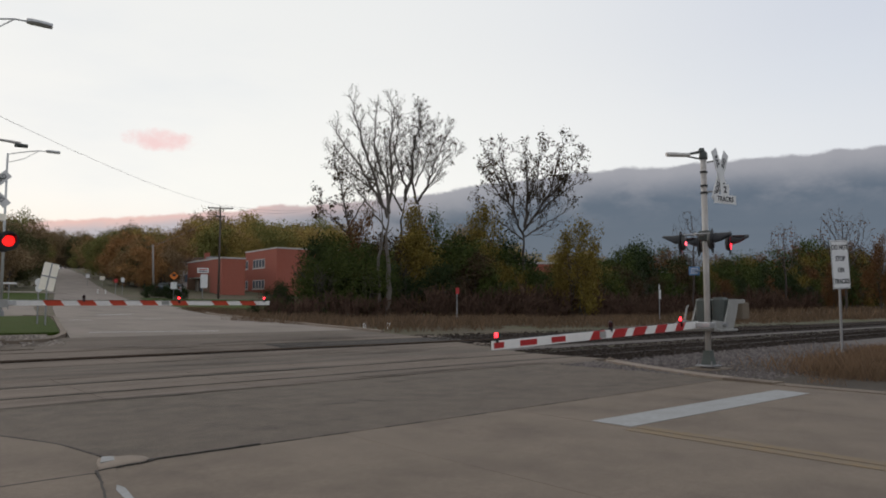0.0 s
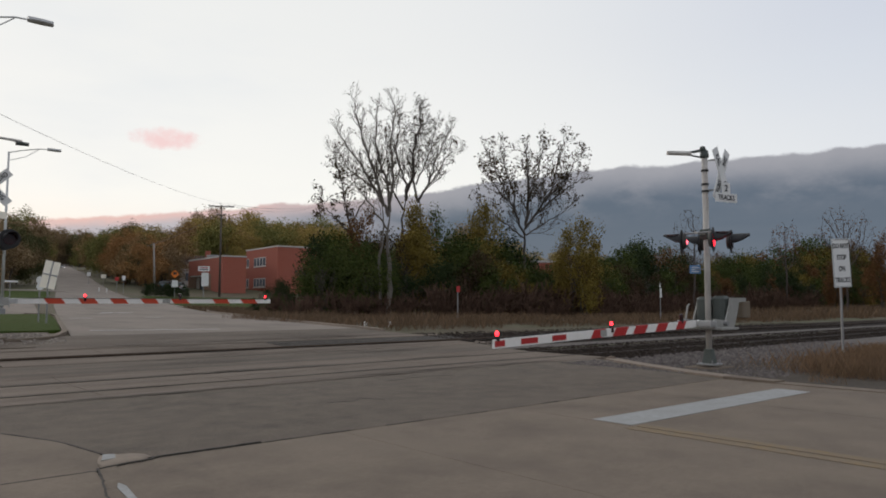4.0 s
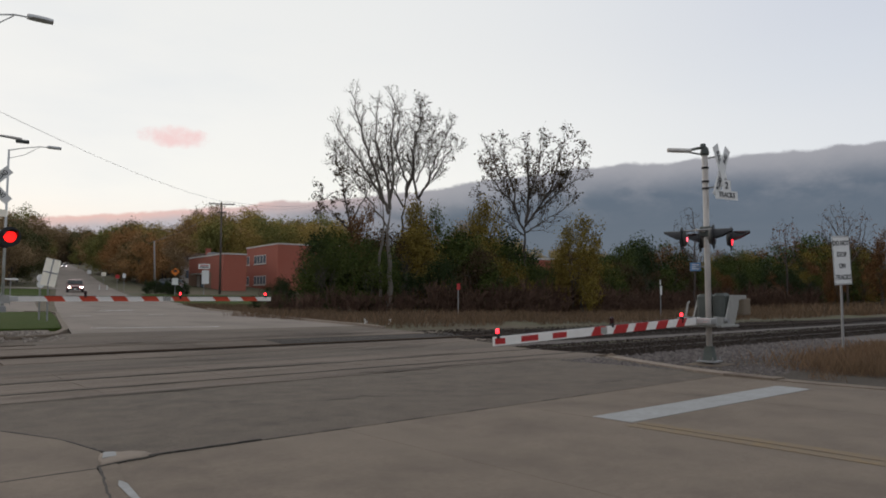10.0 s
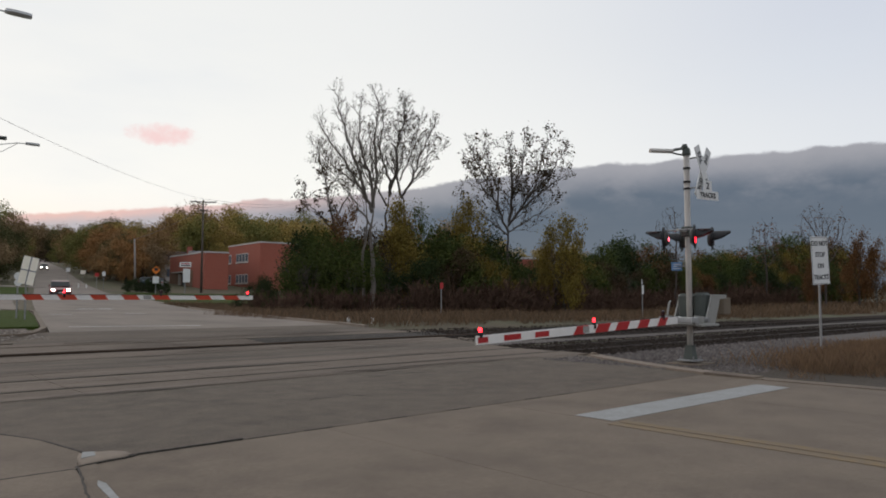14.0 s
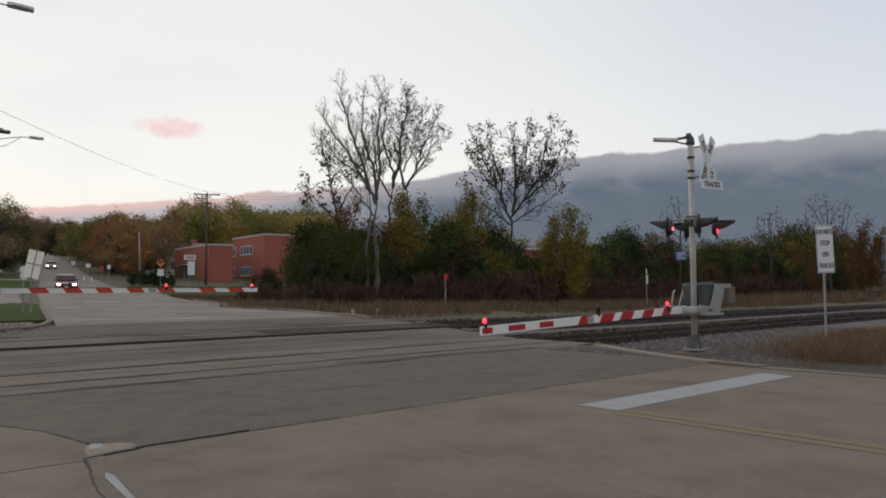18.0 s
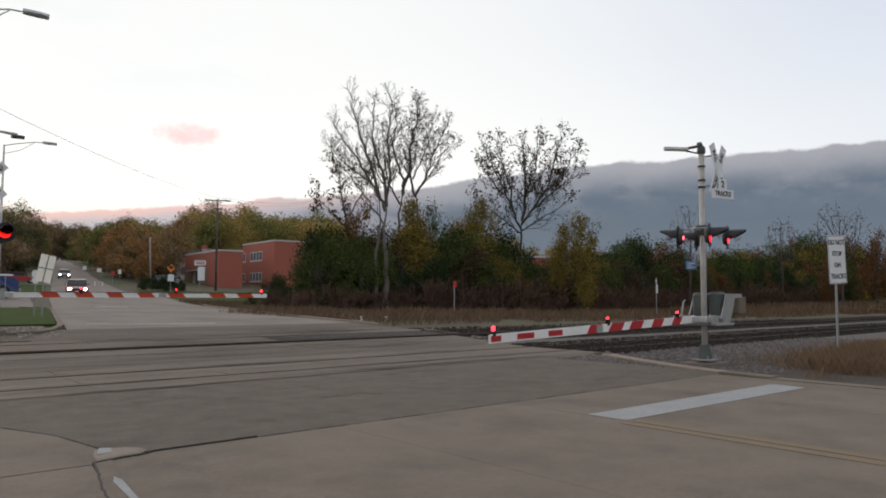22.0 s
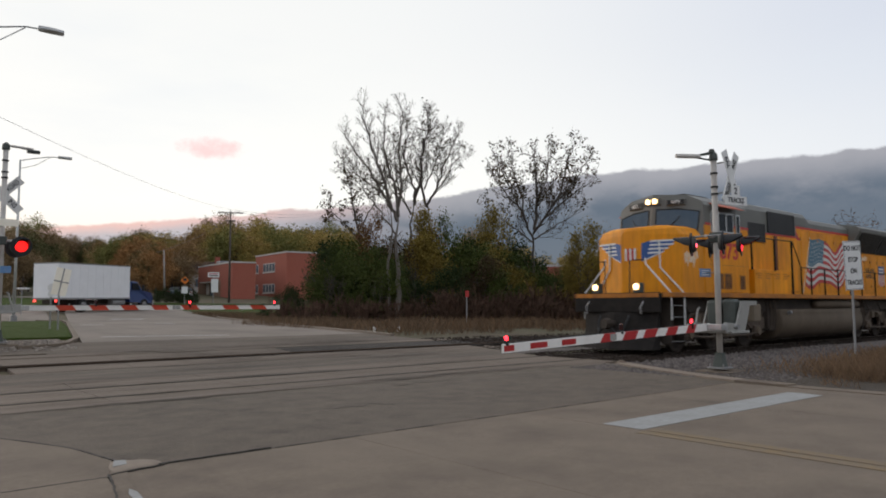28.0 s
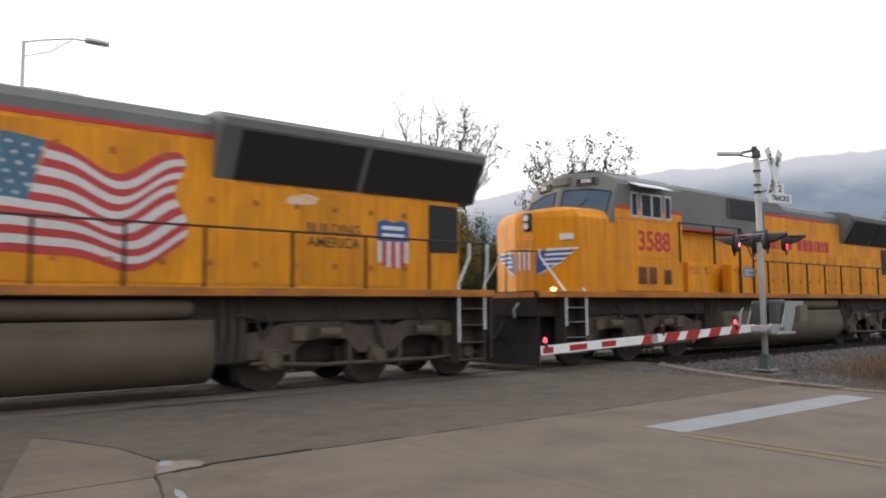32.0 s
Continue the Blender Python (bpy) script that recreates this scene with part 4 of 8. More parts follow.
limbed_tree(x, y, [(((0, 0, 0), (0.0, 3.0, 0), (-0.2, 5.6, 0), (-0.6, 7.6, 0), (-1.2, 9.9, 0.1)), 0.12, False), (((-0.1, 4.8, 0), (-0.9, 5.8, 0.2), (-1.7, 6.5, 0.3), (-2.1, 7.2, 0.3)), 0.06, False), (((-0.2, 5.4, 0), (0.5, 6.5, -0.3), (0.8, 7.6, -0.4), (0.7, 8.6, -0.5)), 0.06, False)],
            9, BARK, LEAVES["dry brown-green"], 3.6, 0.085, 0.12, "slender tree with sparse brown leaves", (1.3, 0.6, 0.3), (0.30, 0.22, 0.17), 0.5, 0.0, 1.19)
x, y = polar(47.7, 57.5)
limbed_tree(x, y, [(((0, 0, 0), (0.05, 2.5, 0), (0.0, 4.6, 0), (0.1, 6.0, 0)), 0.17, True), (((0.1, 5.8, 0), (0.3, 7.4, 0.3), (0.35, 9.0, 0.4), (0.2, 10.4, 0.5), (0.35, 11.4, 0.5)), 0.11, False),
                   (((0.05, 5.2, 0), (-0.6, 6.6, -0.3), (-1.2, 8.0, -0.5), (-1.9, 9.4, -0.6), (-2.5, 10.6, -0.6)), 0.09, False), (((-0.5, 6.4, -0.2), (-0.7, 8.2, 0.4), (-1.2, 9.8, 0.7), (-1.5, 11.2, 0.8)), 0.08, False),
                   (((0.05, 5.6, 0), (0.9, 6.8, -0.4), (1.7, 8.2, -0.7), (2.1, 9.8, -0.8), (2.5, 11.2, -0.8)), 0.09, False), (((0.7, 6.5, -0.3), (1.9, 7.5, 0.2), (3.0, 8.4, 0.4), (4.1, 9.1, 0.5)), 0.08, False),
                   (((0.0, 5.0, 0), (-1.0, 5.9, 0.6), (-2.0, 6.7, 0.9), (-2.9, 7.7, 1.0)), 0.06, False), (((0.1, 5.2, 0), (1.2, 5.9, 0.7), (2.5, 6.7, 1.0), (3.5, 7.5, 1.1)), 0.06, False),
                   (((1.3, 7.4, -0.5), (2.6, 8.8, -0.9), (3.3, 9.9, -1.0), (3.7, 10.6, -1.0)), 0.06, False), (((0.2, 7.2, 0.2), (0.9, 8.8, 1.0), (1.2, 10.2, 1.3), (1.4, 11.4, 1.3)), 0.07, False), (((-1.0, 7.4, -0.4), (-1.8, 8.1, -0.9), (-2.3, 8.8, -1.0), (-2.8, 9.5, -1.0)), 0.06, False)],
            12, BARK, LEAVES["dry brown-green"], 1.7, 0.084, 0.10, "round spreading tree with clusters of dark leaves", (1.45, 0.70, 0.32), (0.27, 0.20, 0.15), 0.06, 7.4, 1.25)
x, y = polar(60.5, 75)
grown_tree(x, y, [lean((0, 0), (0.1, 4.0))], [puff(0, 7.8, 2.2, 3.0)], 600, 14, TWIG, LEAVES["brown"], 1.5, 0.08, 0.12, "thin twiggy tree above the brush", TALL, 0.013, 0.3, 0.45)
x, y = polar(66.8, 110)
grown_tree(x, y, [lean((0, 0), (0.1, 5.0))], [puff(0, 9.0, 2.4, 3.6)], 600, 15, TWIG, LEAVES["orange"], 4, 0.12, 0.2, "thin tree with reddish leaves by the railway", TALL, 0.016, 0.35, 0.5)
x, y = polar(70.6, 105)
grown_tree(x, y, [lean((0, 0), (0.1, 4.5))], [puff(-1, 9.6, 2.6, 4.2), puff(1.6, 9.4, 2.2, 3.6)], 900, 16, TWIG, LEAVES["rust-brown"], 3, 0.11, 0.2, "tall reddish twiggy tree by the railway", TALL, 0.016, 0.35, 0.5)


def clump_data(seed, w, h, clumps, per, size, base, mat, cut=0.0, lobes=9):
    """Foliage in many small uneven clumps gathered into lobes of differing size."""
    rnd = random.Random(seed)
    me = Mesh()
    heads = []
    for k in range(lobes):
        a, lift = rnd.uniform(0, 6.28), 0.12 + 0.80 * (k + rnd.random()) / lobes
        out = w * rnd.uniform(0.25, 0.75) * math.sin(min(0.93, 0.18 + lift * 0.72) * math.pi)
        heads.append((Vector((out * math.cos(a), out * math.sin(a), base + (h - base) * lift * 0.9)), rnd.uniform(0.26, 0.46) * w))
    for _ in range(clumps):
        c0, r0 = rnd.choice(heads)
        v = Vector((rnd.gauss(0, 1), rnd.gauss(0, 1), rnd.gauss(0, 0.9))).normalized()
        c = c0 + v * r0 * (0.25 + 0.85 * rnd.random() ** 0.6)
        s = rnd.uniform(0.03, 0.085) * h
        for _ in range(per):
            o = Vector((rnd.gauss(0, 1), rnd.gauss(0, 1), rnd.gauss(0, 0.8)))
            o *= min(1.0, 1.7 / max(o.length, 0.01))
            leaf(me, rnd, c + o * s, size * rnd.uniform(0.6, 1.4))
    me.v = [(a, b, max(c, cut)) for a, b, c in me.v]
    return me.raw("crown", mat)


def stem_data(seed, h, n, r, spread):
    rnd = random.Random(seed)
    me, tips = Mesh(), []
    plan = [(4, 0.6, 35, 0.05, 5), (4, 0.55, 40, 0.03, 3), (0, 0, 0, 0, 3)]
    for _ in range(n):
        d = Vector((rnd.gauss(0, spread), rnd.gauss(0, spread), 1)).normalized()
        limb(me, rnd, (rnd.gauss(0, 0.12) * n, rnd.gauss(0, 0.12) * n, 0), d, h * 0.45, r, 0, plan, tips)
    return me.raw("trunk", BARK)


def brush_data(seed, w, h, n):
    rnd = random.Random(seed)
    me, tips = Mesh(), []
    plan = [(5, 0.6, 30, 0.05, 3), (3, 0.6, 40, 0.0, 3), (0, 0, 0, 0, 3)]
    for _ in range(n):
        d = Vector((rnd.gauss(0, 0.35), rnd.gauss(0, 0.35), 1)).normalized()
        limb(me, rnd, (rnd.gauss(0, w), rnd.gauss(0, w), 0), d, h * rnd.uniform(0.35, 0.6), 0.016, 0, plan, tips)
    return me.raw("brush", BRUSH)


SHRUB = {}
for k, (col, sd) in enumerate((("dark green", 1), ("dark green", 2), ("green", 3), ("olive", 4), ("brown", 5), ("rust-brown", 6), ("green", 7), ("olive", 8))):
    SHRUB.setdefault(col, []).append((clump_data(sd, 2.7, 6.0, 170, 46, 0.075, 0.2, LEAVES[col]), stem_data(sd + 40, 5.0, 4, 0.07, 0.3)))
OAK = {}
for k, (col, sd) in enumerate((("dark green", 11), ("green", 12), ("olive", 13), ("rust-brown", 14), ("brown", 15), ("orange", 16))):
    OAK[col] = [(clump_data(sd, 4.8, 11.0, 260, 44, 0.135, 0.9, HAZED_HILL[col], 0.0, 11), stem_data(sd + 60, 9.0, 1, 0.22, 0.05))]
BRAMBLE = [brush_data(s, 0.7, 2.2, 20) for s in (1, 2, 3)]


def plant(store, col, x, y, s, rz, label, category, group, tall=1.0):
    crown, stem = random.choice(store[col])
    t = thing("tree" if category == "tree" else "bush", pose(x, y, gz(x, y) - 0.08, 0, 0, rz), label, category, group)
    t.scale = (s, s, s * tall)
    part("trunk" if category == "tree" else "stem", stem, None, t)
    part("crown" if category == "tree" else "foliage", crown, None, t)
    return t


random.seed(21)
FRONT = [(20.5, 39), (24, 36.5), (28, 34.5), (36, 33.5), (48, 36), (60, 40), (91, 44), (128, 50), (200, 62), (330, 95)]


def front_y(x):
    return float(np.interp(x, [p[0] for p in FRONT], [p[1] for p in FRONT]))


# thicket along the railway; heights in metres by the compass angle
SKY_A, SKY_H = [27, 28.4, 29.6, 31, 34, 38, 42, 45, 46.6, 47.8, 51.8, 53, 56, 60, 63, 66, 69, 73, 78], [1.4, 2.6, 5.0, 6.8, 6.6, 6.6, 7.0, 7.2, 6.4, 4.6, 5.0, 7.0, 7.6, 7.4, 7.0, 7.0, 8.2, 8.6, 9.0]
x = 21.5
while x < 210:
    for row in range(3):
        xx, yy = x + random.uniform(-1, 1) + row * 0.8, front_y(x) + row * 3.6 + random.uniform(-0.6, 1.2)
        ang, d = math.degrees(math.atan2(xx, yy)), math.hypot(xx, yy)
        h = float(np.interp(ang, SKY_A, SKY_H)) * (0.62 if row == 0 else 0.86 if row == 1 else 1.0) * random.uniform(0.82, 1.1) * (1 if d < 70 else (0.55 + d / 155))
        if row == 0 and 24 < xx < 36:
            col = random.choice(["dark green", "green", "dark green", "brown"])
        elif xx < 24:
            col = random.choice(["dark green", "green", "dark green"])
        else:
            col = random.choice(["dark green", "green", "olive", "brown", "rust-brown", "dark green", "dark green", "green"])
        plant(SHRUB, col, xx, yy, h / 6.0, random.uniform(0, 360), "dense %s bush in the railway thicket" % col, "bush", "thicket bushes")
    x += 2.1 + max(0, (x - 45) * 0.035)
for ang, d, h, col in ((52.3, 50, 7.2, "olive"), (51.2, 51, 6.6, "olive"), (44.6, 56, 9.2, "olive"), (43.4, 58, 8.4, "olive"), (35.3, 51, 8.0, "rust-brown"), (38.8, 52, 8.6, "olive"), (40.3, 53, 7.8, "green"), (72.6, 98, 9.6, "orange"), (73.6, 97, 8.5, "rust-brown"), (69.8, 112, 7, "rust-brown")):
    xx, yy = polar(ang, d)
    plant(SHRUB, col if col != "orange" else "rust-brown", xx, yy, h / 11.4, random.uniform(0, 360), "upright %s leafed tree rising over the thicket" % col, "tree", "thicket trees", 1.9)
for k in range(9):
    xx, yy = polar(18.75 + k * 0.32, 96 + random.uniform(-1, 1))
    plant(SHRUB, "dark green", xx, yy, random.uniform(1.5, 2.1) / 6.0, random.uniform(0, 360), "clipped dark green hedge bush by the drive", "bush", "roadside hedge")
x = 19.5
while x < 120:
    for row in range(2):
        xx, yy = x + random.uniform(-0.8, 0.8), front_y(x) - 1.6 - row * 1.5 + random.uniform(-0.5, 0.5)
        s = random.uniform(0.6, 1.15) * (1 if row == 0 else 0.6) * (1 if x < 60 else 1.5)
        b = new("bush", random.choice(BRAMBLE))
        b.matrix_local = pose(xx, yy, gz(xx, yy) - 0.1, 0, 0, random.uniform(0, 360)) @ Matrix.Scale(s, 4)
        tagged(b, "leafless reddish-brown brush before the thicket", "bush", "dead brush")
    x += 1.5 + max(0, (x - 40) * 0.03)

# woods on the hill, either side of the road
random.seed(33)


def belt(n, a0, a1, d0, d1, hs, cols):
    """Trees spread evenly over a wedge of the hill between two compass angles."""
    for k in range(n):
        for _ in range(12):
            a, d = a0 + (a1 - a0) * (k + random.random()) / n, random.uniform(d0, d1)
            xx, yy = polar(a, d)
            clear = not (road_left(yy) - 5 < xx < road_right(yy) + 4 or (20.5 < a < 31 and d < 150))
            if clear:
                break
        if clear:
            col = random.choice(cols)
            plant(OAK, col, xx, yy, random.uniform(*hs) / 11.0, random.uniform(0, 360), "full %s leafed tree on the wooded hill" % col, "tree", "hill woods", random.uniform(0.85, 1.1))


belt(16, 8.2, 13.2, 95, 130, (8, 10.5), ["dark green", "brown", "green"])
belt(20, 8.2, 13.5, 130, 200, (9, 12), ["dark green", "brown", "green"])
belt(24, 7.5, 14.3, 200, 320, (12, 16), ["dark green", "green", "brown", "rust-brown"])
belt(20, 8.5, 14.3, 330, 520, (14, 19), ["dark green", "green", "brown"])
belt(26, 14.8, 21.6, 116, 150, (7.5, 10.5), ["rust-brown", "brown", "green", "olive", "dark green", "orange"])
belt(26, 14.4, 22, 150, 200, (9, 12.5), ["rust-brown", "brown", "olive", "green", "dark green"])
belt(36, 14.2, 32, 200, 250, (11, 15), ["olive", "green", "olive", "rust-brown", "green", "brown", "dark green"])
belt(30, 14.0, 32, 250, 330, (13, 17.5), ["olive", "green", "brown", "rust-brown", "green"])
belt(24, 22, 33, 152, 195, (12, 15.5), ["olive", "green", "olive", "rust-brown"])
belt(22, 21.5, 33, 205, 280, (17, 22), ["olive", "green", "olive", "brown"])
belt(18, 32, 54, 170, 300, (12, 16), ["olive", "green", "brown"])
for k in range(20):
    xx, yy = polar(11.8 + k * 0.17, random.uniform(600, 640))
    plant(OAK, random.choice(["dark green", "green", "brown"]), xx, yy, random.uniform(24, 31) / 11.0, random.uniform(0, 360), "dark leafed tree at the head of the hill road", "tree", "hill woods")
for k in range(14):
    xx, yy = polar(11.6 + k * 0.25, random.uniform(575, 590))
    plant(SHRUB, random.choice(["dark green", "brown"]), xx, yy, random.uniform(8, 11) / 6.0, random.uniform(0, 360), "dark green bush at the head of the hill road", "bush", "hilltop bushes")


# ---- crossing gates, signs and lamps ----
ALU = material("weathered_aluminium", (0.50, 0.50, 0.49), 0.45, 0.75, color2=(0.30, 0.29, 0.28), scale=6, amount=0.5, bump=0.1, bscale=30)
MASTP = material("aluminium_mast_paint", (0.60, 0.58, 0.54), 0.55, 0.1, color2=(0.30, 0.27, 0.25), scale=5, amount=0.6, color3=(0.2, 0.15, 0.12), scale3=1.5, amount3=0.4, stretch=(1, 1, 0.4))
GALV = material("galvanised_steel", (0.30, 0.30, 0.30), 0.55, 0.5, color2=(0.20, 0.19, 0.185), scale=7, amount=0.5)
BLACK = material("black_paint", (0.014, 0.014, 0.015), 0.55, color2=(0.03, 0.03, 0.03), scale=8, amount=0.4)
BASEM = material("dark_green_casting", (0.085, 0.098, 0.086), 0.6, color2=(0.045, 0.052, 0.046), scale=6, amount=0.5)
SHELF = material("dull_grey_casting", (0.33, 0.325, 0.30), 0.6, 0.1, color2=(0.24, 0.235, 0.215), scale=6, amount=0.6)
GREENGREY = material("grey_green_enamel", (0.072, 0.082, 0.073), 0.6, 0.1, color2=(0.040, 0.046, 0.042), scale=4, amount=0.5)
SIGNW = material("white_sign_sheet", (0.72, 0.72, 0.70), 0.5, color2=(0.60, 0.59, 0.57), scale=5, amount=0.5)
SIGNBACK = material("pale_sign_back", (0.93, 0.87, 0.74), 0.5, 0.0, color2=(0.78, 0.72, 0.58), scale=4, amount=0.5)
SIGNBLUE = material("blue_sign_sheet", (0.10, 0.22, 0.42), 0.5, color2=(0.2, 0.3, 0.45), scale=8, amount=0.4)
LETTER = material("black_lettering", (0.02, 0.02, 0.022), 0.6, color2=(0.04, 0.04, 0.04), scale=20, amount=0.3)
ARM_W = material("gate_white_sheeting", (0.76, 0.74, 0.70), 0.45, color2=(0.62, 0.60, 0.56), scale=5, amount=0.5)
ARM_R = material("gate_red_sheeting", (0.42, 0.022, 0.022), 0.4, color2=(0.30, 0.02, 0.02), scale=5, amount=0.4)
ARM_O = material("gate_orange_red_sheeting", (0.50, 0.055, 0.020), 0.4, color2=(0.36, 0.04, 0.02), scale=5, amount=0.4)
LAMP_ON = material("lit_red_lens", (0.4, 0.0, 0.01), 0.3, emit=(1.0, 0.012, 0.028), strength=3.6)
LAMP_ARM = material("lit_arm_lens", (0.4, 0.0, 0.01), 0.3, emit=(1.0, 0.020, 0.030), strength=6.0)
LAMP_PEEP = material("lit_peep_lens", (0.5, 0.1, 0.1), 0.3, emit=(1.0, 0.10, 0.14), strength=5.0)
LAMP_BIG = material("lit_red_roundel", (0.4, 0.0, 0.01), 0.3, color2=(0.2, 0, 0), scale=7, amount=0.5, emit=(1.0, 0.012, 0.010), strength=1.9)
LENS_OFF = material("dark_red_glass", (0.03, 0.004, 0.005), 0.2, color2=(0.02, 0.003, 0.004), scale=9, amount=0.4, coat=0.3)
TANW = material("tan_counterweight", (0.17, 0.135, 0.095), 0.8, color2=(0.12, 0.10, 0.075), scale=5, amount=0.5)
HOUSING = material("dull_grey_housing", (0.07, 0.068, 0.062), 0.6, color2=(0.04, 0.04, 0.038), scale=8, amount=0.5)
FLASH = []  # (moving cover, where it sits closed, where open, phase)


def text(body, size, mat, parent, m, name="letter", depth=0.004, squash=1.0, bold=0.022):
    """Raised lettering, each character a part of its own."""
    cu = bpy.data.curves.new(name, "FONT")
    cu.body, cu.size, cu.align_x, cu.align_y, cu.extrude, cu.offset = body, size, "CENTER", "CENTER", depth / 2, size * bold
    tmp = bpy.data.objects.new(name, cu)
    scene.collection.objects.link(tmp)
    bpy.context.view_layer.update()
    me = bpy.data.meshes.new_from_object(tmp.evaluated_get(bpy.context.evaluated_depsgraph_get()))
    bpy.data.objects.remove(tmp)
    verts, faces = [tuple(v.co) for v in me.vertices], [tuple(p.vertices) for p in me.polygons]
    spans = sorted((min(verts[k][0] for k in f), max(verts[k][0] for k in f)) for f in faces)
    cells = []
    for a, b in spans:
        if cells and a < cells[-1][1] + size * 0.004:
            cells[-1][1] = max(cells[-1][1], b)
        else:
            cells.append([a, b])
    for a, b in cells:
        mine = [f for f in faces if a - 1e-6 <= min(verts[k][0] for k in f) <= b]
        used = sorted({k for f in mine for k in f})
        at = {k: n for n, k in enumerate(used)}
        one = bpy.data.meshes.new(name)
        one.from_pydata([verts[k] for k in used], [], [tuple(at[k] for k in f) for f in mine])
        one.materials.append(mat)
        ob = new(name, one)
        ob.matrix_local = m @ Matrix.Diagonal((squash, 1, 1, 1))
        ob.parent = parent
    bpy.data.meshes.remove(me)


def disc(r, x0, x1, n=24, dome=0.0):
    """A round plate facing -Y, between y = x0 and y = x1."""
    ring = [(r * math.cos(2 * math.pi * k / n), r * math.sin(2 * math.pi * k / n)) for k in range(n)]
    rows = [[(a, x1, b) for a, b in ring], [(a, x0, b) for a, b in ring]]
    if dome:
        rows += [[(a * 0.75, x0 - dome * 0.6, b * 0.75) for a, b in ring], [(a * 0.3, x0 - dome, b * 0.3) for a, b in ring]]
    return Mesh().loft(rows)


def flasher(parent, m, phase, lens_mat, peep=True):
    """A flashing-light head that faces -Y in m: target disc, housing, long visor, lens and a swinging cover."""
    h = new("light_head")
    h.matrix_local, h.parent = m, parent
    part("target_disc", disc(0.255, -0.01, 0.01, 28), BLACK, h)
    body = Mesh().loft([[(r * math.cos(k * math.pi / 9), y, r * math.sin(k * math.pi / 9)) for k in range(18)] for r, y in ((0.17, 0.012), (0.17, 0.05), (0.14, 0.09), (0.06, 0.10))])
    part("housing", body, HOUSING, h, smooth=True)
    vis = Mesh()
    n = 14
    for rr in (0.158, 0.166):
        rows = []
        for y, cut in ((-0.012, 0.42), (-0.18, 0.35), (-0.37, 0.18)):
            rows.append([(rr * math.cos(math.pi * (0.5 + cut * 2 * (k / (n - 1) - 0.5) * 1.35)), y, rr * math.sin(math.pi * (0.5 + cut * 2 * (k / (n - 1) - 0.5) * 1.35))) for k in range(n)])
        vis.loft(rows, False, False)
    part("visor", vis, BLACK, h)
    part("lens", disc(0.144, -0.016, -0.011, 24, 0.010), lens_mat, h, "red glass lens")
    cup = disc(0.153, -0.004, 0.0, 24)
    cup.loft([[(r * math.cos(k * math.pi / 12), y, r * math.sin(k * math.pi / 12)) for k in range(24)] for r, y in ((0.153, 0.0), (0.153, 0.026), (0.149, 0.026), (0.149, 0.0))], True, False)
    cover = part("lens_cover", cup, LENS_OFF, h)
    cover.data.transform(Matrix.Translation((0, 0, -0.152)))
    shut, up = pose(0, -0.036, 0.152), pose(0, -0.036, 0.152, -86)
    FLASH.append((cover, shut, up, phase))
    if peep:
        part("peep_lens", disc(0.042, -0.012, 0.0, 12), LAMP_PEEP, h, at=pose(0.04, 0.104, -0.02, 0, 0, 180))
        pc = part("peep_cover", disc(0.050, -0.006, 0.0, 12), BLACK, h)
        FLASH.append((pc, pose(0.04, 0.126, -0.02, 0, 0, 180), pose(0.04, 0.126, -0.13, 0, 0, 180), phase))
    return h


def arm_lamp(parent, x, z, phase):
    """A small lamp on top of the gate arm, with a dark sleeve that slides over it."""
    h = new("arm_lamp")
    h.matrix_local, h.parent = pose(x, 0, z), parent
    part("bracket", Mesh().box(-0.03, 0.03, -0.035, 0.035, -0.03, 0.05, 0.008), BLACK, h)
    part("lens", Mesh().tube([(0, 0, 0.05), (0, 0, 0.062), (0, 0, 0.105), (0, 0, 0.125)], [0.022, 0.028, 0.028, 0.012], 12), LAMP_ARM, h, "red glass lens", True)
    if phase is not None:
        sl = part("sleeve", Mesh().tube([(0, 0, 0.0), (0, 0, 0.09), (0, 0, 0.115)], [0.041, 0.041, 0.02], 12), LENS_OFF, h)
        FLASH.append((sl, pose(0, 0, 0.047), pose(0, 0, -0.07), phase))
    return h


def gate_arm(parent, m, length, red, bands, lamps, slant, half):
    """A striped arm along -X from its pivot: a pale tapered beam with red sheeting sleeves at (from, to, slanted)."""
    a = new("gate_arm")
    a.matrix_local, a.parent = m, parent
    part("beam", Mesh().loft([[(-u, -0.018, -h), (-u, 0.018, -h), (-u, 0.018, h), (-u, -0.018, h)] for u, h in ((0, half), (length * 0.45, half * 0.97), (length, half * 0.92))]), ARM_W, a, "white sheeted beam")
    for u, w, tilted in bands:
        h = half * (1 - 0.08 * (u + w) / 2 / length)
        s = slant * half * 0.8 if tilted else 0.0
        h = h + 0.003 if tilted else h * 0.66
        me = Mesh().loft([[(-x - s, -0.022, -h), (-x - s, 0.022, -h), (-x + s, 0.022, h), (-x + s, -0.022, h)] for x in (u, w)])
        part("stripe", me, red, a, "red band")
    part("splice", Mesh().box(-length * 0.56, -length * 0.53, -0.026, 0.026, -half * 0.8, half * 0.8), SHELF, a)
    for f, ph in lamps:
        arm_lamp(a, -f * length, half * 0.94, ph)
    part("wire", Mesh().tube([(-0.2, 0.03, half + 0.006), (-length * 0.5, 0.03, half + 0.004), (-length * 0.98, 0.03, half)], 0.006, 5), BLACK, a)
    return a


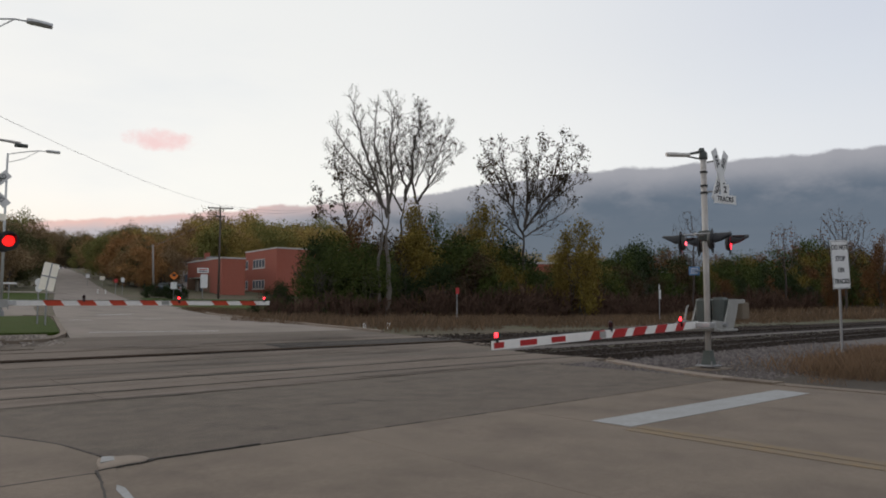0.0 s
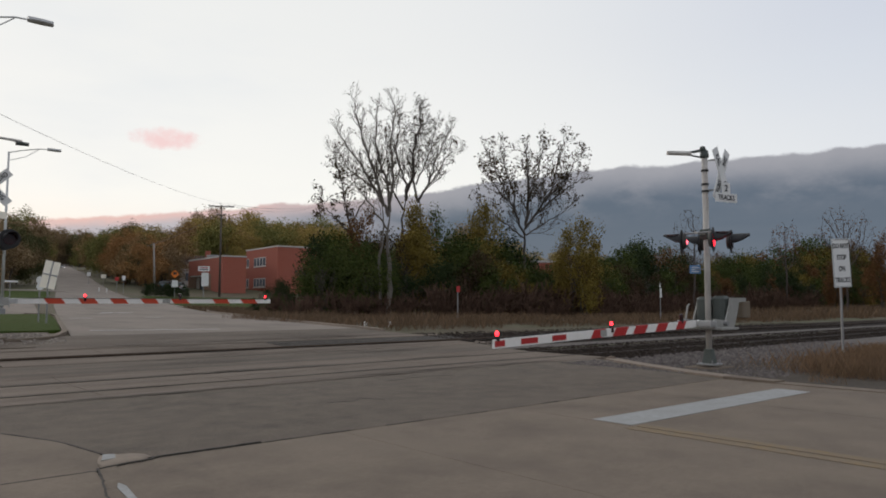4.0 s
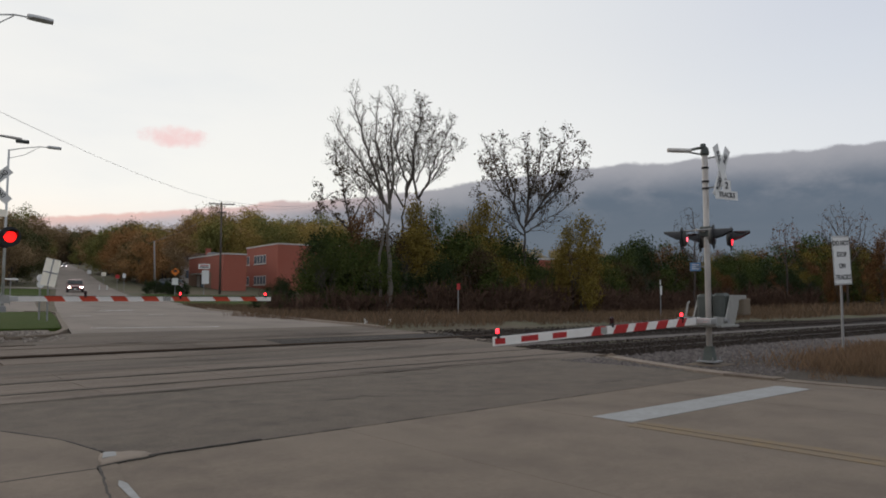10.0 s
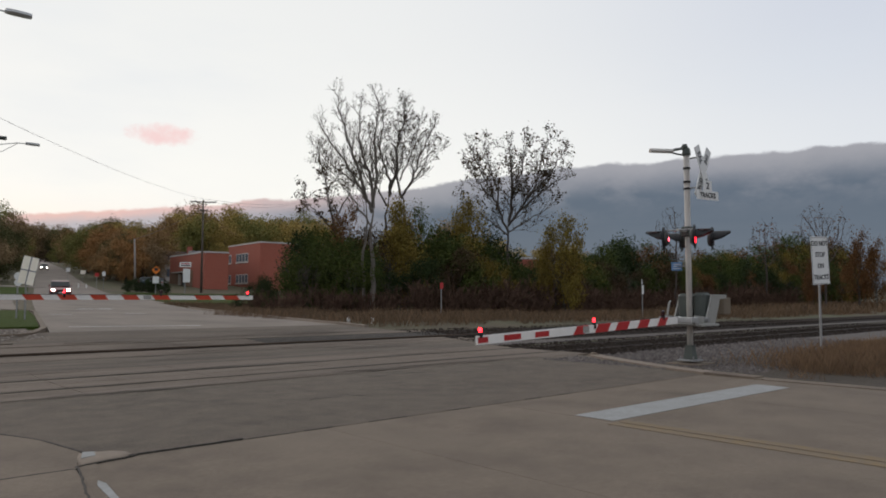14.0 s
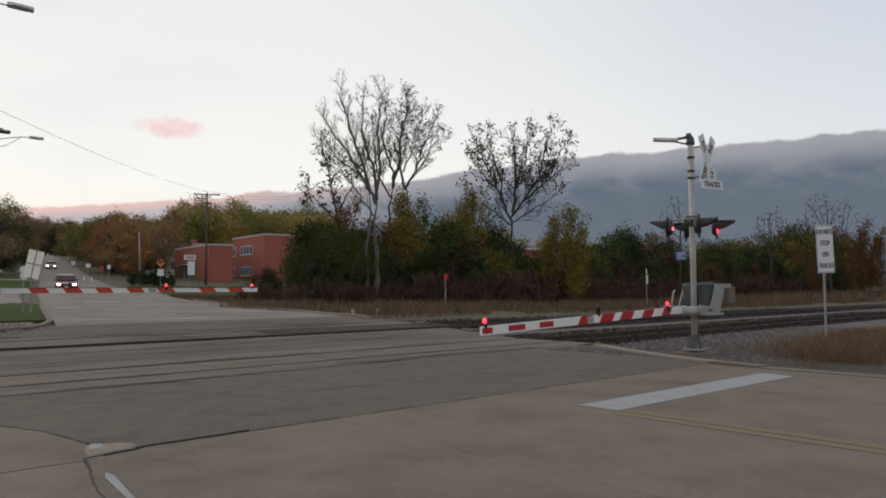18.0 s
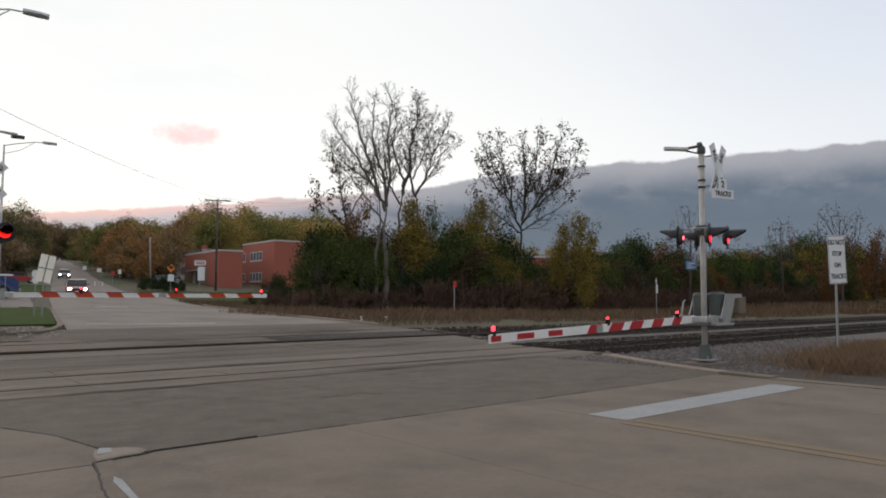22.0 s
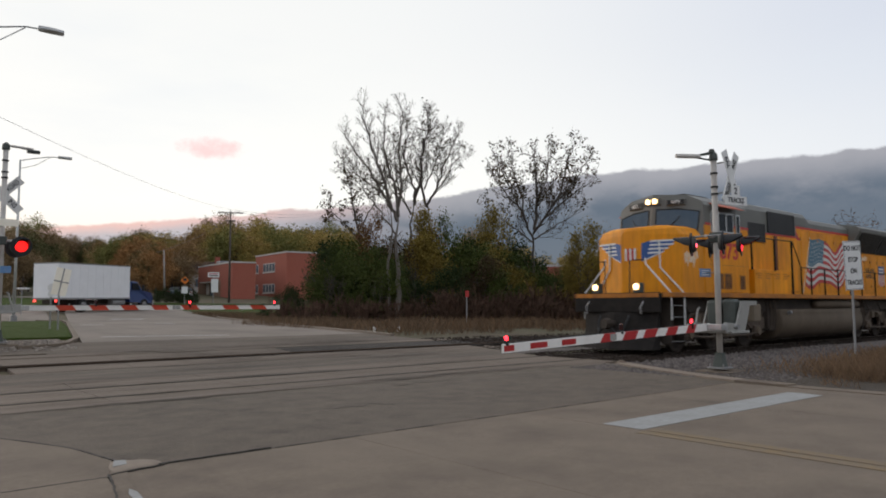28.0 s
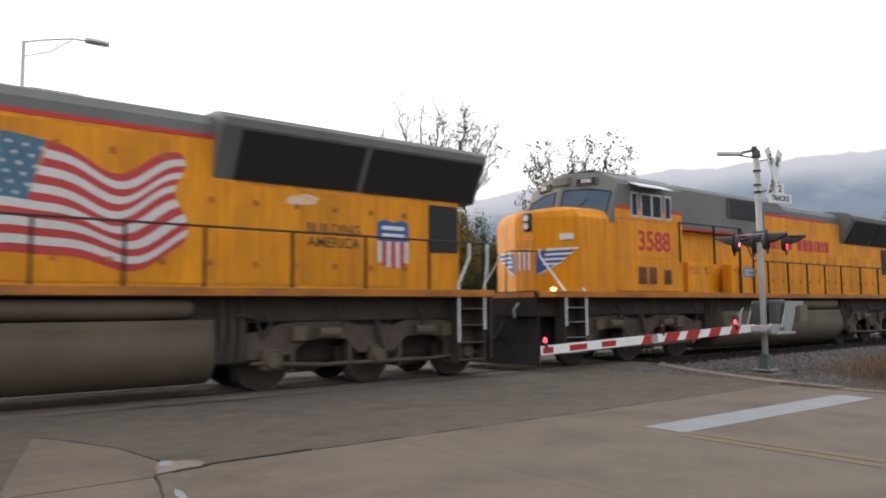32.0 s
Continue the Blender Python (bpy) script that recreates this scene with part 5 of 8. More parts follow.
def blade(parent, m, words):
    b = part("crossbuck_blade", Mesh().box(-0.61, 0.61, -0.006, 0.006, -0.115, 0.115, 0.004), SIGNW, parent, at=m)
    for y, rz in ((-0.009, 0), (0.009, 180)):
        for wd, sx in words:
            text(wd, 0.165, LETTER, b, pose(sx if rz == 0 else -sx, y, 0, 90, 0, rz), squash=0.78)
    return b


def crossing_mast(x, y, rz, height, arm_len, red, widths, lamps, slant, arm_tilt, lens_mat, tracks, label, arm_yaw=0, head_turn=0):
    z = gz(x, y)
    t = thing("crossing_signal", pose(x, y, z, 0, 0, rz), label, "crossing signal", "crossing signals")
    part("foundation", Mesh().box(-0.42, 0.42, -0.36, 0.36, -0.25, 0.03, 0.02), CONCRETE, t)
    part("base_flange", Mesh().box(-0.20, 0.20, -0.20, 0.20, 0.06, 0.10, 0.01), GALV, t)
    base = Mesh().loft([[(a * s, b * s, zz) for a, b in ((-1, -1), (1, -1), (1, 1), (-1, 1))] for s, zz in ((0.11, 0.10), (0.105, 0.15), (0.075, 0.36), (0.072, 0.40))])
    part("base_casting", base, BASEM, t)
    for a, b in ((-0.15, -0.15), (0.15, -0.15), (0.15, 0.15), (-0.15, 0.15)):
        part("anchor_bolt", Mesh().tube([(a, b, 0.06), (a, b, 0.17)], 0.014, 6), GALV, t)
    part("mast", Mesh().tube([(0, 0, 0.1), (0, 0, height - 0.12)], 0.062, 14), MASTP, t, smooth=True)
    part("mast_cap", Mesh().tube([(0, 0, height - 0.2), (0, 0, height - 0.16), (0, 0, height - 0.05), (0, 0, height)], [0.085, 0.095, 0.08, 0.03], 12), GREENGREY, t)
    if rz == 0:
        part("lamp_bracket", Mesh().tube([(0, 0, height - 0.02), (-0.12, 0.08, height - 0.05), (-0.36, 0.24, height - 0.11)], [0.04, 0.03, 0.028], 8), GREENGREY, t)
        part("lamp_bracket", Mesh().tube([(0, 0, height - 0.16), (-0.10, 0.07, height - 0.18), (-0.36, 0.24, height - 0.13)], 0.018, 6), GREENGREY, t)
        lum = Mesh().loft([[(-0.75 * u - 0.5 * v, 0.5 * u - 0.75 * v, height - 0.12 + q) for v, q in ((-w, 0), (-w * 0.6, 0.05), (w * 0.6, 0.05), (w, 0), (w * 0.7, -0.03), (-w * 0.7, -0.03))] for u, w in ((0.34, 0.04), (0.42, 0.07), (0.80, 0.075), (0.94, 0.05))])
        part("luminaire", lum, MASTP, t, "flat pale lamp head")
        part("photocell", Mesh().tube([(-0.03, 0.02, height - 0.02), (-0.03, 0.02, height + 0.05)], [0.07, 0.05], 10), GREENGREY, t)
    else:
        part("lamp_bracket", Mesh().tube([(-0.05, 0, height - 0.08), (-0.3, 0.02, height - 0.09), (-0.62, 0.03, height - 0.12)], [0.03, 0.035, 0.045], 8), MASTP, t)
        part("bell", Mesh().tube([(-0.48, 0.03, height - 0.17), (-0.78, 0.03, height - 0.17)], [0.055, 0.05], 10), GREENGREY, t)
    for zz in (height - 0.5, height - 0.8, height - 0.95):
        part("clamp", Mesh().tube([(0, 0, zz), (0, 0, zz + 0.04)], 0.08, 12), BLACK, t)
    cb = new("crossbuck")
    cb.matrix_local, cb.parent = (pose(0.0, -0.38, height - 0.62) if rz == 0 else pose(0.0, -0.28, height - 1.32)), t
    for zz in (0.35, -0.3):
        part("bracket", Mesh().tube([(0, 0.0, zz), (0, 0.3, zz)], 0.018, 6), GALV, cb)
    tilt = 62 if rz == 0 else 45
    blade(cb, pose(0, -0.01, 0, 0, tilt), [("RAIL", -0.34), ("ROAD", 0.34)])
    blade(cb, pose(0, 0.008, 0, 0, -tilt), [("CROSS", -0.34), ("ING", 0.34)])
    if tracks:
        pl = part("track_plate", Mesh().prism([(-0.34, -0.115), (0.34, -0.115), (0.34, 0.075), (0.13, 0.075), (0.13, 0.30), (-0.13, 0.30), (-0.13, 0.075), (-0.34, 0.075)], "y", -0.005, 0.005), SIGNW, t, at=pose(0.02, -0.46, height - 1.10, 0, 0, -12))
        text("TRACKS", 0.15, LETTER, pl, pose(0, -0.009, -0.02, 90), squash=0.9)
        text("2", 0.2, LETTER, pl, pose(0, -0.009, 0.18, 90))
    else:
        part("track_plate", Mesh().box(-0.34, 0.34, -0.005, 0.005, -0.09, 0.09), SIGNBACK, t, at=pose(0, 0.1, height - 2.10))
    zl = height - (2.02 if rz == 0 else 2.72)
    part("light_crossarm", Mesh().tube([(-0.45, 0, zl + 0.16), (0.45, 0, zl + 0.16)], 0.028, 8), MASTP, t)
    part("junction_box", Mesh().box(-0.10, 0.10, -0.11, 0.11, zl + 0.04, zl + 0.26, 0.015), GREENGREY, t)
    for sx, ph in ((-0.38, 1 if rz == 0 else 0), (0.38, 0 if rz == 0 else 1)):
        part("light_stem", Mesh().tube([(sx, -0.34, zl + 0.16), (sx, 0.34, zl + 0.16)], 0.02, 8), GALV, t)
        flasher(t, pose(sx, -0.36, zl, 0, 0, head_turn), ph, lens_mat, False)
        flasher(t, pose(sx, 0.36, zl, 0, 0, 180 + head_turn), ph, lens_mat)
    bp = part("number_plate", Mesh().box(-0.13, 0.13, -0.005, 0.005, -0.09, 0.09), SIGNBLUE, t, "small blue notice plate", at=pose(-0.07, 0.24, zl - 0.6, 0, 0, -28))
    part("plate_bracket", Mesh().tube([(0, 0, zl - 0.6), (-0.07, 0.26, zl - 0.6)], 0.012, 6), GALV, t)
    for k in range(3):
        part("bar", Mesh().box(-0.09, 0.09, -0.009, -0.006, -0.008, 0.008), SIGNW, bp, at=pose(0, 0, 0.045 - k * 0.045))
    # gate mechanism on the mast
    za = 0.95
    me = new("gate_mechanism")
    me.matrix_local, me.parent = pose(0, 0, za, 0, 0, arm_yaw), t
    part("case", Mesh().box(0.08, 0.46, -0.29, -0.02, -0.12, 0.58, 0.06), GREENGREY, me)
    part("case", Mesh().box(0.08, 0.46, 0.04, 0.34, -0.12, 0.56, 0.06), GREENGREY, me)
    part("door", Mesh().box(0.465, 0.478, -0.25, -0.06, -0.08, 0.42, 0.004), GREENGREY, me)
    part("shelf", Mesh().box(-0.30, 0.46, -0.44, 0.46, -0.135, -0.085, 0.008), SHELF, me)
    for yy in (-0.34, 0.40):
        side = [(-0.42, -0.11), (0.10, -0.13), (0.42, -0.10), (0.62, 0.30), (0.66, 0.44), (0.98, 0.46), (0.98, 0.54), (0.30, 0.54), (0.26, 0.42), (0.08, 0.06), (-0.42, 0.10)]
        part("counterweight_arm", Mesh().prism(side, "y", yy - 0.018, yy + 0.018), SHELF, me)
    for k in range(3):
        part("counterweight", Mesh().box(0.92, 1.26, -0.32 + k * 0.22, -0.11 + k * 0.22, 0.10, 0.47, 0.02), TANW, me)
    part("pivot_shaft", Mesh().tube([(0, -0.44, 0), (0, 0.44, 0)], 0.05, 10), GALV, me)
    part("guard", Mesh().tube([(-0.26, 0.42, -0.13), (-0.14, 0.40, 0.36), (-0.10, 0.38, 0.40)], 0.022, 6), SHELF, me)
    part("conduit", Mesh().tube([(0.07, 0.05, 0.1), (0.08, 0.06, 0.7), (0.1, 0.12, 0.95)], 0.025, 8), BLACK, t)
    part("arm_adapter", Mesh().box(-0.62, -0.36, -0.385, 0.385, -0.06, 0.06, 0.01), ALU, me)
    gate_arm(me, pose(-0.5, -0.05, 0, 0, arm_tilt, 0), arm_len, red, widths, lamps, slant, 0.074 if rz == 0 else 0.070)
    return t


crossing_mast(14.42, 7.84, 0, 4.72, 6.08, ARM_R, [(5.84, 6.06, False), (5.07, 5.47, False), (4.35, 4.71, False), (3.3, 3.63, True), (2.59, 2.99, True), (1.95, 2.35, True), (1.24, 1.6, True), (0.56, 0.87, True)],
              [(0.985, None), (0.50, 1), (0.11, 0)], 1, -1.9, LAMP_ON, True, "aluminium crossing signal mast with crossbuck, flashing lights and lowered gate", 0, 22)
crossing_mast(3.30, 21.35, 180, 5.25, 7.43, ARM_O, [(0.85, 1.28, True), (1.69, 2.12, True), (2.52, 2.92, True), (3.36, 3.79, True), (4.23, 4.7, True), (5.51, 5.99, True), (6.43, 6.92, True)],
              [(0.975, None), (0.60, 0), (0.245, 1)], 1, 0.0, LAMP_BIG, False, "far crossing signal mast with crossbuck, red roundels and lowered gate", 0)


def sign_post(name, x, y, h, m, label, category="road sign", r=0.03, mat=None):
    t = thing(name, pose(x, y, gz(x, y)), label, category)
    part("post", Mesh().tube([(0, 0, -0.2), (0, 0, h)], r, 8), mat or GALV, t)
    return t


t = sign_post("road_sign", 19.05, 6.85, 2.95, None, "white notice board on a thin grey post in the gravel")
p = part("panel", Mesh().box(-0.305, 0.305, -0.004, 0.004, -0.60, 0.60, 0.004), SIGNW, t, at=pose(0, -0.04, 2.36, 0, -2.5, -19))
for k, wd in enumerate(("DO NOT", "STOP", "ON", "TRACKS")):
    text(wd, 0.17, LETTER, p, pose(0, -0.008, 0.42 - k * 0.28, 90), squash=0.82)
for s in (-1, 1):
    part("border", Mesh().box(s * 0.285 - 0.006, s * 0.285 + 0.006, -0.0065, -0.0055, -0.58, 0.58), LETTER, p)
    part("border", Mesh().box(-0.285, 0.285, -0.0065, -0.0055, s * 0.58 - 0.006, s * 0.58 + 0.006), LETTER, p)

t = sign_post("road_sign", 6.62, 30.2, 2.0, None, "pale back of a leaning rectangular sign by the kerb")
p = part("panel", Mesh().box(-0.27, 0.27, -0.006, 0.006, -0.52, 0.52), SIGNBACK, t, at=pose(0.05, -0.05, 1.85, 0, 11, 8))
part("brace", Mesh().box(-0.27, 0.27, -0.022, -0.007, -0.02, 0.02), GALV, p)
part("brace", Mesh().box(-0.02, 0.02, -0.022, -0.007, -0.52, 0.52), GALV, p)

STREET_LAMP = material("street_lamp_grey", (0.50, 0.50, 0.49), 0.5, 0.3, color2=(0.36, 0.36, 0.35), scale=4, amount=0.5)


def street_lamp(x, y, h, reach, label):
    t = thing("street_lamp", pose(x, y, gz(x, y)), label, "street lamp", "street lamps")
    part("base", Mesh().box(-0.16, 0.16, -0.16, 0.16, -0.1, 0.3, 0.02), GALV, t)
    part("pole", Mesh().tube([(0, 0, 0), (0, 0, h)], [0.085, 0.05], 12), STREET_LAMP, t, smooth=True)
    part("arm", Mesh().tube([(0, 0, h - 0.05), (reach * 0.3, 0, h + 0.14), (reach * 0.75, 0, h + 0.36), (reach, 0, h + 0.38)], 0.026, 8), STREET_LAMP, t)
    part("brace", Mesh().tube([(0, 0, h - 0.5), (reach * 0.4, 0, h - 0.2), (reach * 0.75, 0, h + 0.33)], 0.018, 6), STREET_LAMP, t)
    part("lamp_head", Mesh().loft([[(reach + u, v * w, h + 0.38 + q) for v, q in ((-0.14, 0), (-0.1, 0.09), (0.1, 0.09), (0.14, 0), (0.07, -0.06), (-0.07, -0.06))] for u, w in ((-0.1, 0.5), (0.05, 1), (0.4, 1.05), (0.62, 0.6))]), STREET_LAMP, t)


street_lamp(2.86, 24.8, 9.25, 1.80, "tall grey street lamp with a long arm beside far gate")
street_lamp(7.75, 45.5, 9.0, 2.0, "tall grey street lamp beside the hill road")


# ---- the freight train ----
YELLOW = material("armour_yellow", (0.95, 0.365, 0.004), 0.5, color2=(0.80, 0.275, 0.004), scale=1.6, amount=0.65, color3=(0.50, 0.175, 0.010), scale3=0.6, amount3=0.6, bump=0.10, bscale=7, stretch=(1, 1, 0.5), stain=((0.24, 0.085, 0.014), 2.8, 0.36, (2.6, 2.6, 0.28)), spec=0.25)
YELLOW2 = material("armour_yellow_panel", (0.95, 0.365, 0.004), 0.5, color2=(0.76, 0.270, 0.005), scale=1.9, amount=0.55, color3=(0.40, 0.14, 0.012), scale3=0.7, amount3=0.6, random_tint=0.10, stretch=(1, 1, 0.5), stain=((0.24, 0.085, 0.014), 3.0, 0.36, (2.6, 2.6, 0.28)), spec=0.25)
HARBOR = material("harbour_grey", (0.165, 0.165, 0.145), 0.55, color2=(0.12, 0.12, 0.112), scale=1.5, amount=0.6, color3=(0.085, 0.08, 0.074), scale3=0.5, amount3=0.5, stretch=(1, 1, 0.6))
REDLINE = material("red_stripe", (0.55, 0.03, 0.025), 0.45, color2=(0.42, 0.03, 0.025), scale=3, amount=0.5)
REDNUM = material("red_number", (0.50, 0.025, 0.03), 0.5, color2=(0.40, 0.03, 0.03), scale=6, amount=0.4)
DOWNPIPE = material("rusty_brown_paint", (0.150, 0.050, 0.018), 0.6, color2=(0.070, 0.030, 0.016), scale=4, amount=0.6)
SILL = material("oily_sill", (0.50, 0.17, 0.008), 0.5, color2=(0.10, 0.045, 0.02), scale=2.6, amount=0.7, stretch=(0.4, 1, 1))
GRIME = material("grimy_underframe", (0.044, 0.034, 0.027), 0.85, 0.0, color2=(0.081, 0.061, 0.047), scale=3, amount=0.6, color3=(0.023, 0.020, 0.016), scale3=1.1, amount3=0.6, bump=0.3, bscale=25)
TANK = material("dusty_fuel_tank", (0.106, 0.080, 0.054), 0.8, 0.0, color2=(0.056, 0.039, 0.026), scale=1.3, amount=0.7, color3=(0.158, 0.119, 0.081), scale3=0.5, amount3=0.5)
SCREEN = material("black_intake_screen", (0.012, 0.012, 0.012), 0.6, color2=(0.03, 0.03, 0.029), scale=30, amount=0.5, bump=0.6, bscale=120)
# Blue-grey base colour stands for reflected sky; specular is switched off below.
SKYGLASS = material("sky_tinted_window_glass", (0.080, 0.115, 0.155), 0.18, color2=(0.13, 0.165, 0.20), scale=1.5, amount=0.5)
SKYGLASS.node_tree.nodes["Principled BSDF"].inputs["Specular IOR Level"].default_value = 0.0
CABDARK = material("dark_cab_side_glass", (0.018, 0.020, 0.022), 0.15, color2=(0.035, 0.036, 0.036), scale=2.5, amount=0.5, spec=0.25)
FRAME_S = material("silver_window_frame", (0.55, 0.55, 0.54), 0.4, 0.6, color2=(0.42, 0.42, 0.41), scale=8, amount=0.4)
WHITEP = material("white_paint", (0.70, 0.70, 0.68), 0.5, color2=(0.52, 0.51, 0.48), scale=5, amount=0.5)
EMBLEM = material("worn_white_emblem", (0.66, 0.62, 0.52), 0.6, color2=(0.74, 0.30, 0.02), scale=9, amount=0.9)
BLUEP = material("blue_paint", (0.03, 0.085, 0.26), 0.5, color2=(0.05, 0.11, 0.28), scale=4, amount=0.4)
FLAGBLUE = material("faded_flag_blue", (0.055, 0.135, 0.19), 0.5, color2=(0.09, 0.18, 0.24), scale=4, amount=0.5)
FLAGRED = material("flag_red", (0.50, 0.045, 0.04), 0.5, color2=(0.38, 0.04, 0.035), scale=3, amount=0.5)
FLAGWHITE = material("flag_white", (0.62, 0.60, 0.55), 0.5, color2=(0.48, 0.46, 0.42), scale=3, amount=0.5)
DARKTEXT = material("dark_brown_lettering", (0.12, 0.06, 0.015), 0.5, color2=(0.2, 0.1, 0.02), scale=8, amount=0.4)
HEADLAMP = material("lit_headlamp", (0.9, 0.8, 0.6), 0.3, emit=(1.0, 0.60, 0.24), strength=4.5)
MARKER = material("lit_amber_lamp", (0.9, 0.5, 0.1), 0.3, emit=(1.0, 0.55, 0.15), strength=6.0)
AWNING_R = material("red_awning", (0.42, 0.10, 0.05), 0.7, color2=(0.3, 0.08, 0.05), scale=4, amount=0.5)
PILOT = material("sooty_black_steel", (0.014, 0.012, 0.011), 0.8, color2=(0.032, 0.027, 0.023), scale=4, amount=0.6, spec=0.2)
TRUCKM = material("dusty_truck_iron", (0.102, 0.074, 0.054), 0.85, 0.0, color2=(0.062, 0.045, 0.033), scale=5, amount=0.7, color3=(0.040, 0.030, 0.022), scale3=1.3, amount3=0.5, bump=0.3, bscale=25)
TRACK_Y = 12.75


def section(hw, z0, side, roof, peak=0.45, round_=0.30):
    """A hull cross-section (y, z): upright sides and a rounded roof."""
    return [(-hw, z0), (-hw, side), (-hw + round_ * 0.35, side + (roof - side) * 0.62), (-hw + round_ * 1.1, side + (roof - side) * 0.93), (-peak, roof), (peak, roof),
            (hw - round_ * 1.1, side + (roof - side) * 0.93), (hw - round_ * 0.35, side + (roof - side) * 0.62), (hw, side), (hw, z0)]


def hull(stations):
    """Loft of (x, section) pairs along the locomotive."""
    return Mesh().loft([[(x, y, z) for y, z in sec] for x, sec in stations])


def side_plate(outline, lat, s, t=0.012):
    """A plate with an (x, z) outline on one side of the locomotive."""
    return Mesh().prism(outline, "y", s * lat, s * (lat + t))


def rect(x0, x1, z0, z1):
    return [(x0, z0), (x1, z0), (x1, z1), (x0, z1)]


def wheelset(parent, x):
    w = new("wheelset")
    w.parent = parent
    w.matrix_local = pose(x, 0, 0.53)
    part("axle", Mesh().tube([(0, -1.02, 0), (0, 1.02, 0)], 0.085, 10), GRIME, w)
    for s in (-1, 1):
        prof = [(0.10, 0.68), (0.44, 0.70), (0.47, 0.675), (0.555, 0.675), (0.55, 0.70), (0.53, 0.80), (0.46, 0.815), (0.42, 0.775), (0.13, 0.79), (0.10, 0.79)]
        me = Mesh()
        n = 28
        me.loft([[(r * math.cos(2 * math.pi * k / n), s * y, r * math.sin(2 * math.pi * k / n)) for r, y in prof] for k in range(n + 1)], True, False)
        part("wheel", me, GRIME, w, "grimy steel wheel")
        part("hub_mark", Mesh().box(0.2, 0.38, s * 0.80 - 0.01, s * 0.80 + 0.01, -0.03, 0.03), TANK, w)
    WHEELS.append((w, x))
    return w


WHEELS = []


def bogie(parent, c, pitch):
    """A six-wheel truck centred at c."""
    b = new("truck")
    b.parent = parent
    for s in (-1, 1):
        lo = [(c - 2.75, 0.62), (c - 2.45, 0.55), (c - 1.75, 0.62), (c - 1.45, 0.86), (c - 0.65, 0.86), (c - 0.4, 0.60), (c + 0.4, 0.60), (c + 0.65, 0.86), (c + 1.45, 0.86), (c + 1.75, 0.62),
              (c + 2.45, 0.55), (c + 2.75, 0.62), (c + 2.75, 0.98), (c + 2.3, 1.02), (c + 1.9, 1.16), (c + 0.7, 1.18), (c + 0.4, 1.08), (c - 0.4, 1.08), (c - 0.7, 1.18), (c - 1.9, 1.16), (c - 2.3, 1.02), (c - 2.75, 0.98)]
        part("side_frame", side_plate(lo, 1.02, s, 0.16), TRUCKM, b)
        for k in (-1, 0, 1):
            x = c + k * pitch
            part("axle_box", Mesh().box(x - 0.20, x + 0.20, s * 1.19 - 0.07, s * 1.19 + 0.07, 0.36, 0.72, 0.03), TRUCKM, b)
            part("axle_cap", Mesh().tube([(x, s * 1.25, 0.53), (x, s * 1.32, 0.53)], [0.15, 0.12], 14), TANK, b)
            for q in (-0.30, 0.30):
                part("coil_spring", Mesh().tube([(x + q, s * 1.12, 0.70), (x + q, s * 1.12, 0.95)], 0.075, 10), TRUCKM, b)
        for k in (-1.05, 1.05):
            part("brake_cylinder", Mesh().tube([(c + k - 0.2, s * 1.24, 0.98), (c + k + 0.22, s * 1.24, 0.98)], 0.10, 12), TANK, b)
            part("brake_rod", Mesh().tube([(c + k * 1.7, s * 1.16, 0.40), (c + k * 0.4, s * 1.16, 0.44)], 0.025, 6), GRIME, b)
        for q in (-1.7, -0.55, 0.55, 1.7):
            part("brake_hanger", Mesh().box(c + q - 0.05, c + q + 0.05, s * 1.10 - 0.05, s * 1.10 + 0.05, 0.30, 0.92, 0.012), TRUCKM, b)
            part("brake_shoe", Mesh().box(c + q - 0.13, c + q + 0.13, s * 0.80 - 0.06, s * 0.80 + 0.06, 0.34, 0.72, 0.03), GRIME, b)
        part("equaliser_bar", Mesh().tube([(c - 2.5, s * 1.26, 0.50), (c - 1.2, s * 1.26, 0.42), (c + 1.2, s * 1.26, 0.42), (c + 2.5, s * 1.26, 0.50)], 0.035, 6), TRUCKM, b)
        for q in (-2.3, -0.9, 0.9, 2.3):
            part("cable", Mesh().tube([(c + q, s * 1.22, 1.45), (c + q + 0.12, s * 1.30, 1.15), (c + q + 0.02, s * 1.22, 0.95)], 0.028, 6), GRIME, b)
        for q in (-1.62, 1.62):
            part("side_bracket", Mesh().box(c + q - 0.14, c + q + 0.14, s * 1.22 - 0.06, s * 1.22 + 0.06, 0.84, 1.10, 0.02), TANK, b)
        part("snubber", Mesh().tube([(c + 0.1, s * 1.26, 0.62), (c - 0.05, s * 1.26, 1.2)], 0.045, 8), GRIME, b)
        part("sand_pipe", Mesh().tube([(c - 2.7, s * 0.95, 1.2), (c - 2.72, s * 0.85, 0.5), (c - 2.6, s * 0.76, 0.15)], 0.02, 6), GRIME, b)
    # Filler added between the wheels to keep light from passing through the truck.
    part("truck_frame", Mesh().box(c - 2.7, c + 2.7, -0.62, 0.62, 0.42, 1.12, 0.05), GRIME, b)
    part("bolster", Mesh().box(c - 0.5, c + 0.5, -1.0, 1.0, 0.75, 1.25, 0.05), GRIME, b)
    for k in (-1, 1):
        part("traction_motor", Mesh().box(c + k * pitch * 0.55 - 0.35, c + k * pitch * 0.55 + 0.35, -0.6, 0.6, 0.25, 0.85, 0.08), GRIME, b)
    for k in (-1, 0, 1):
        wheelset(parent, c + k * pitch)
    return b


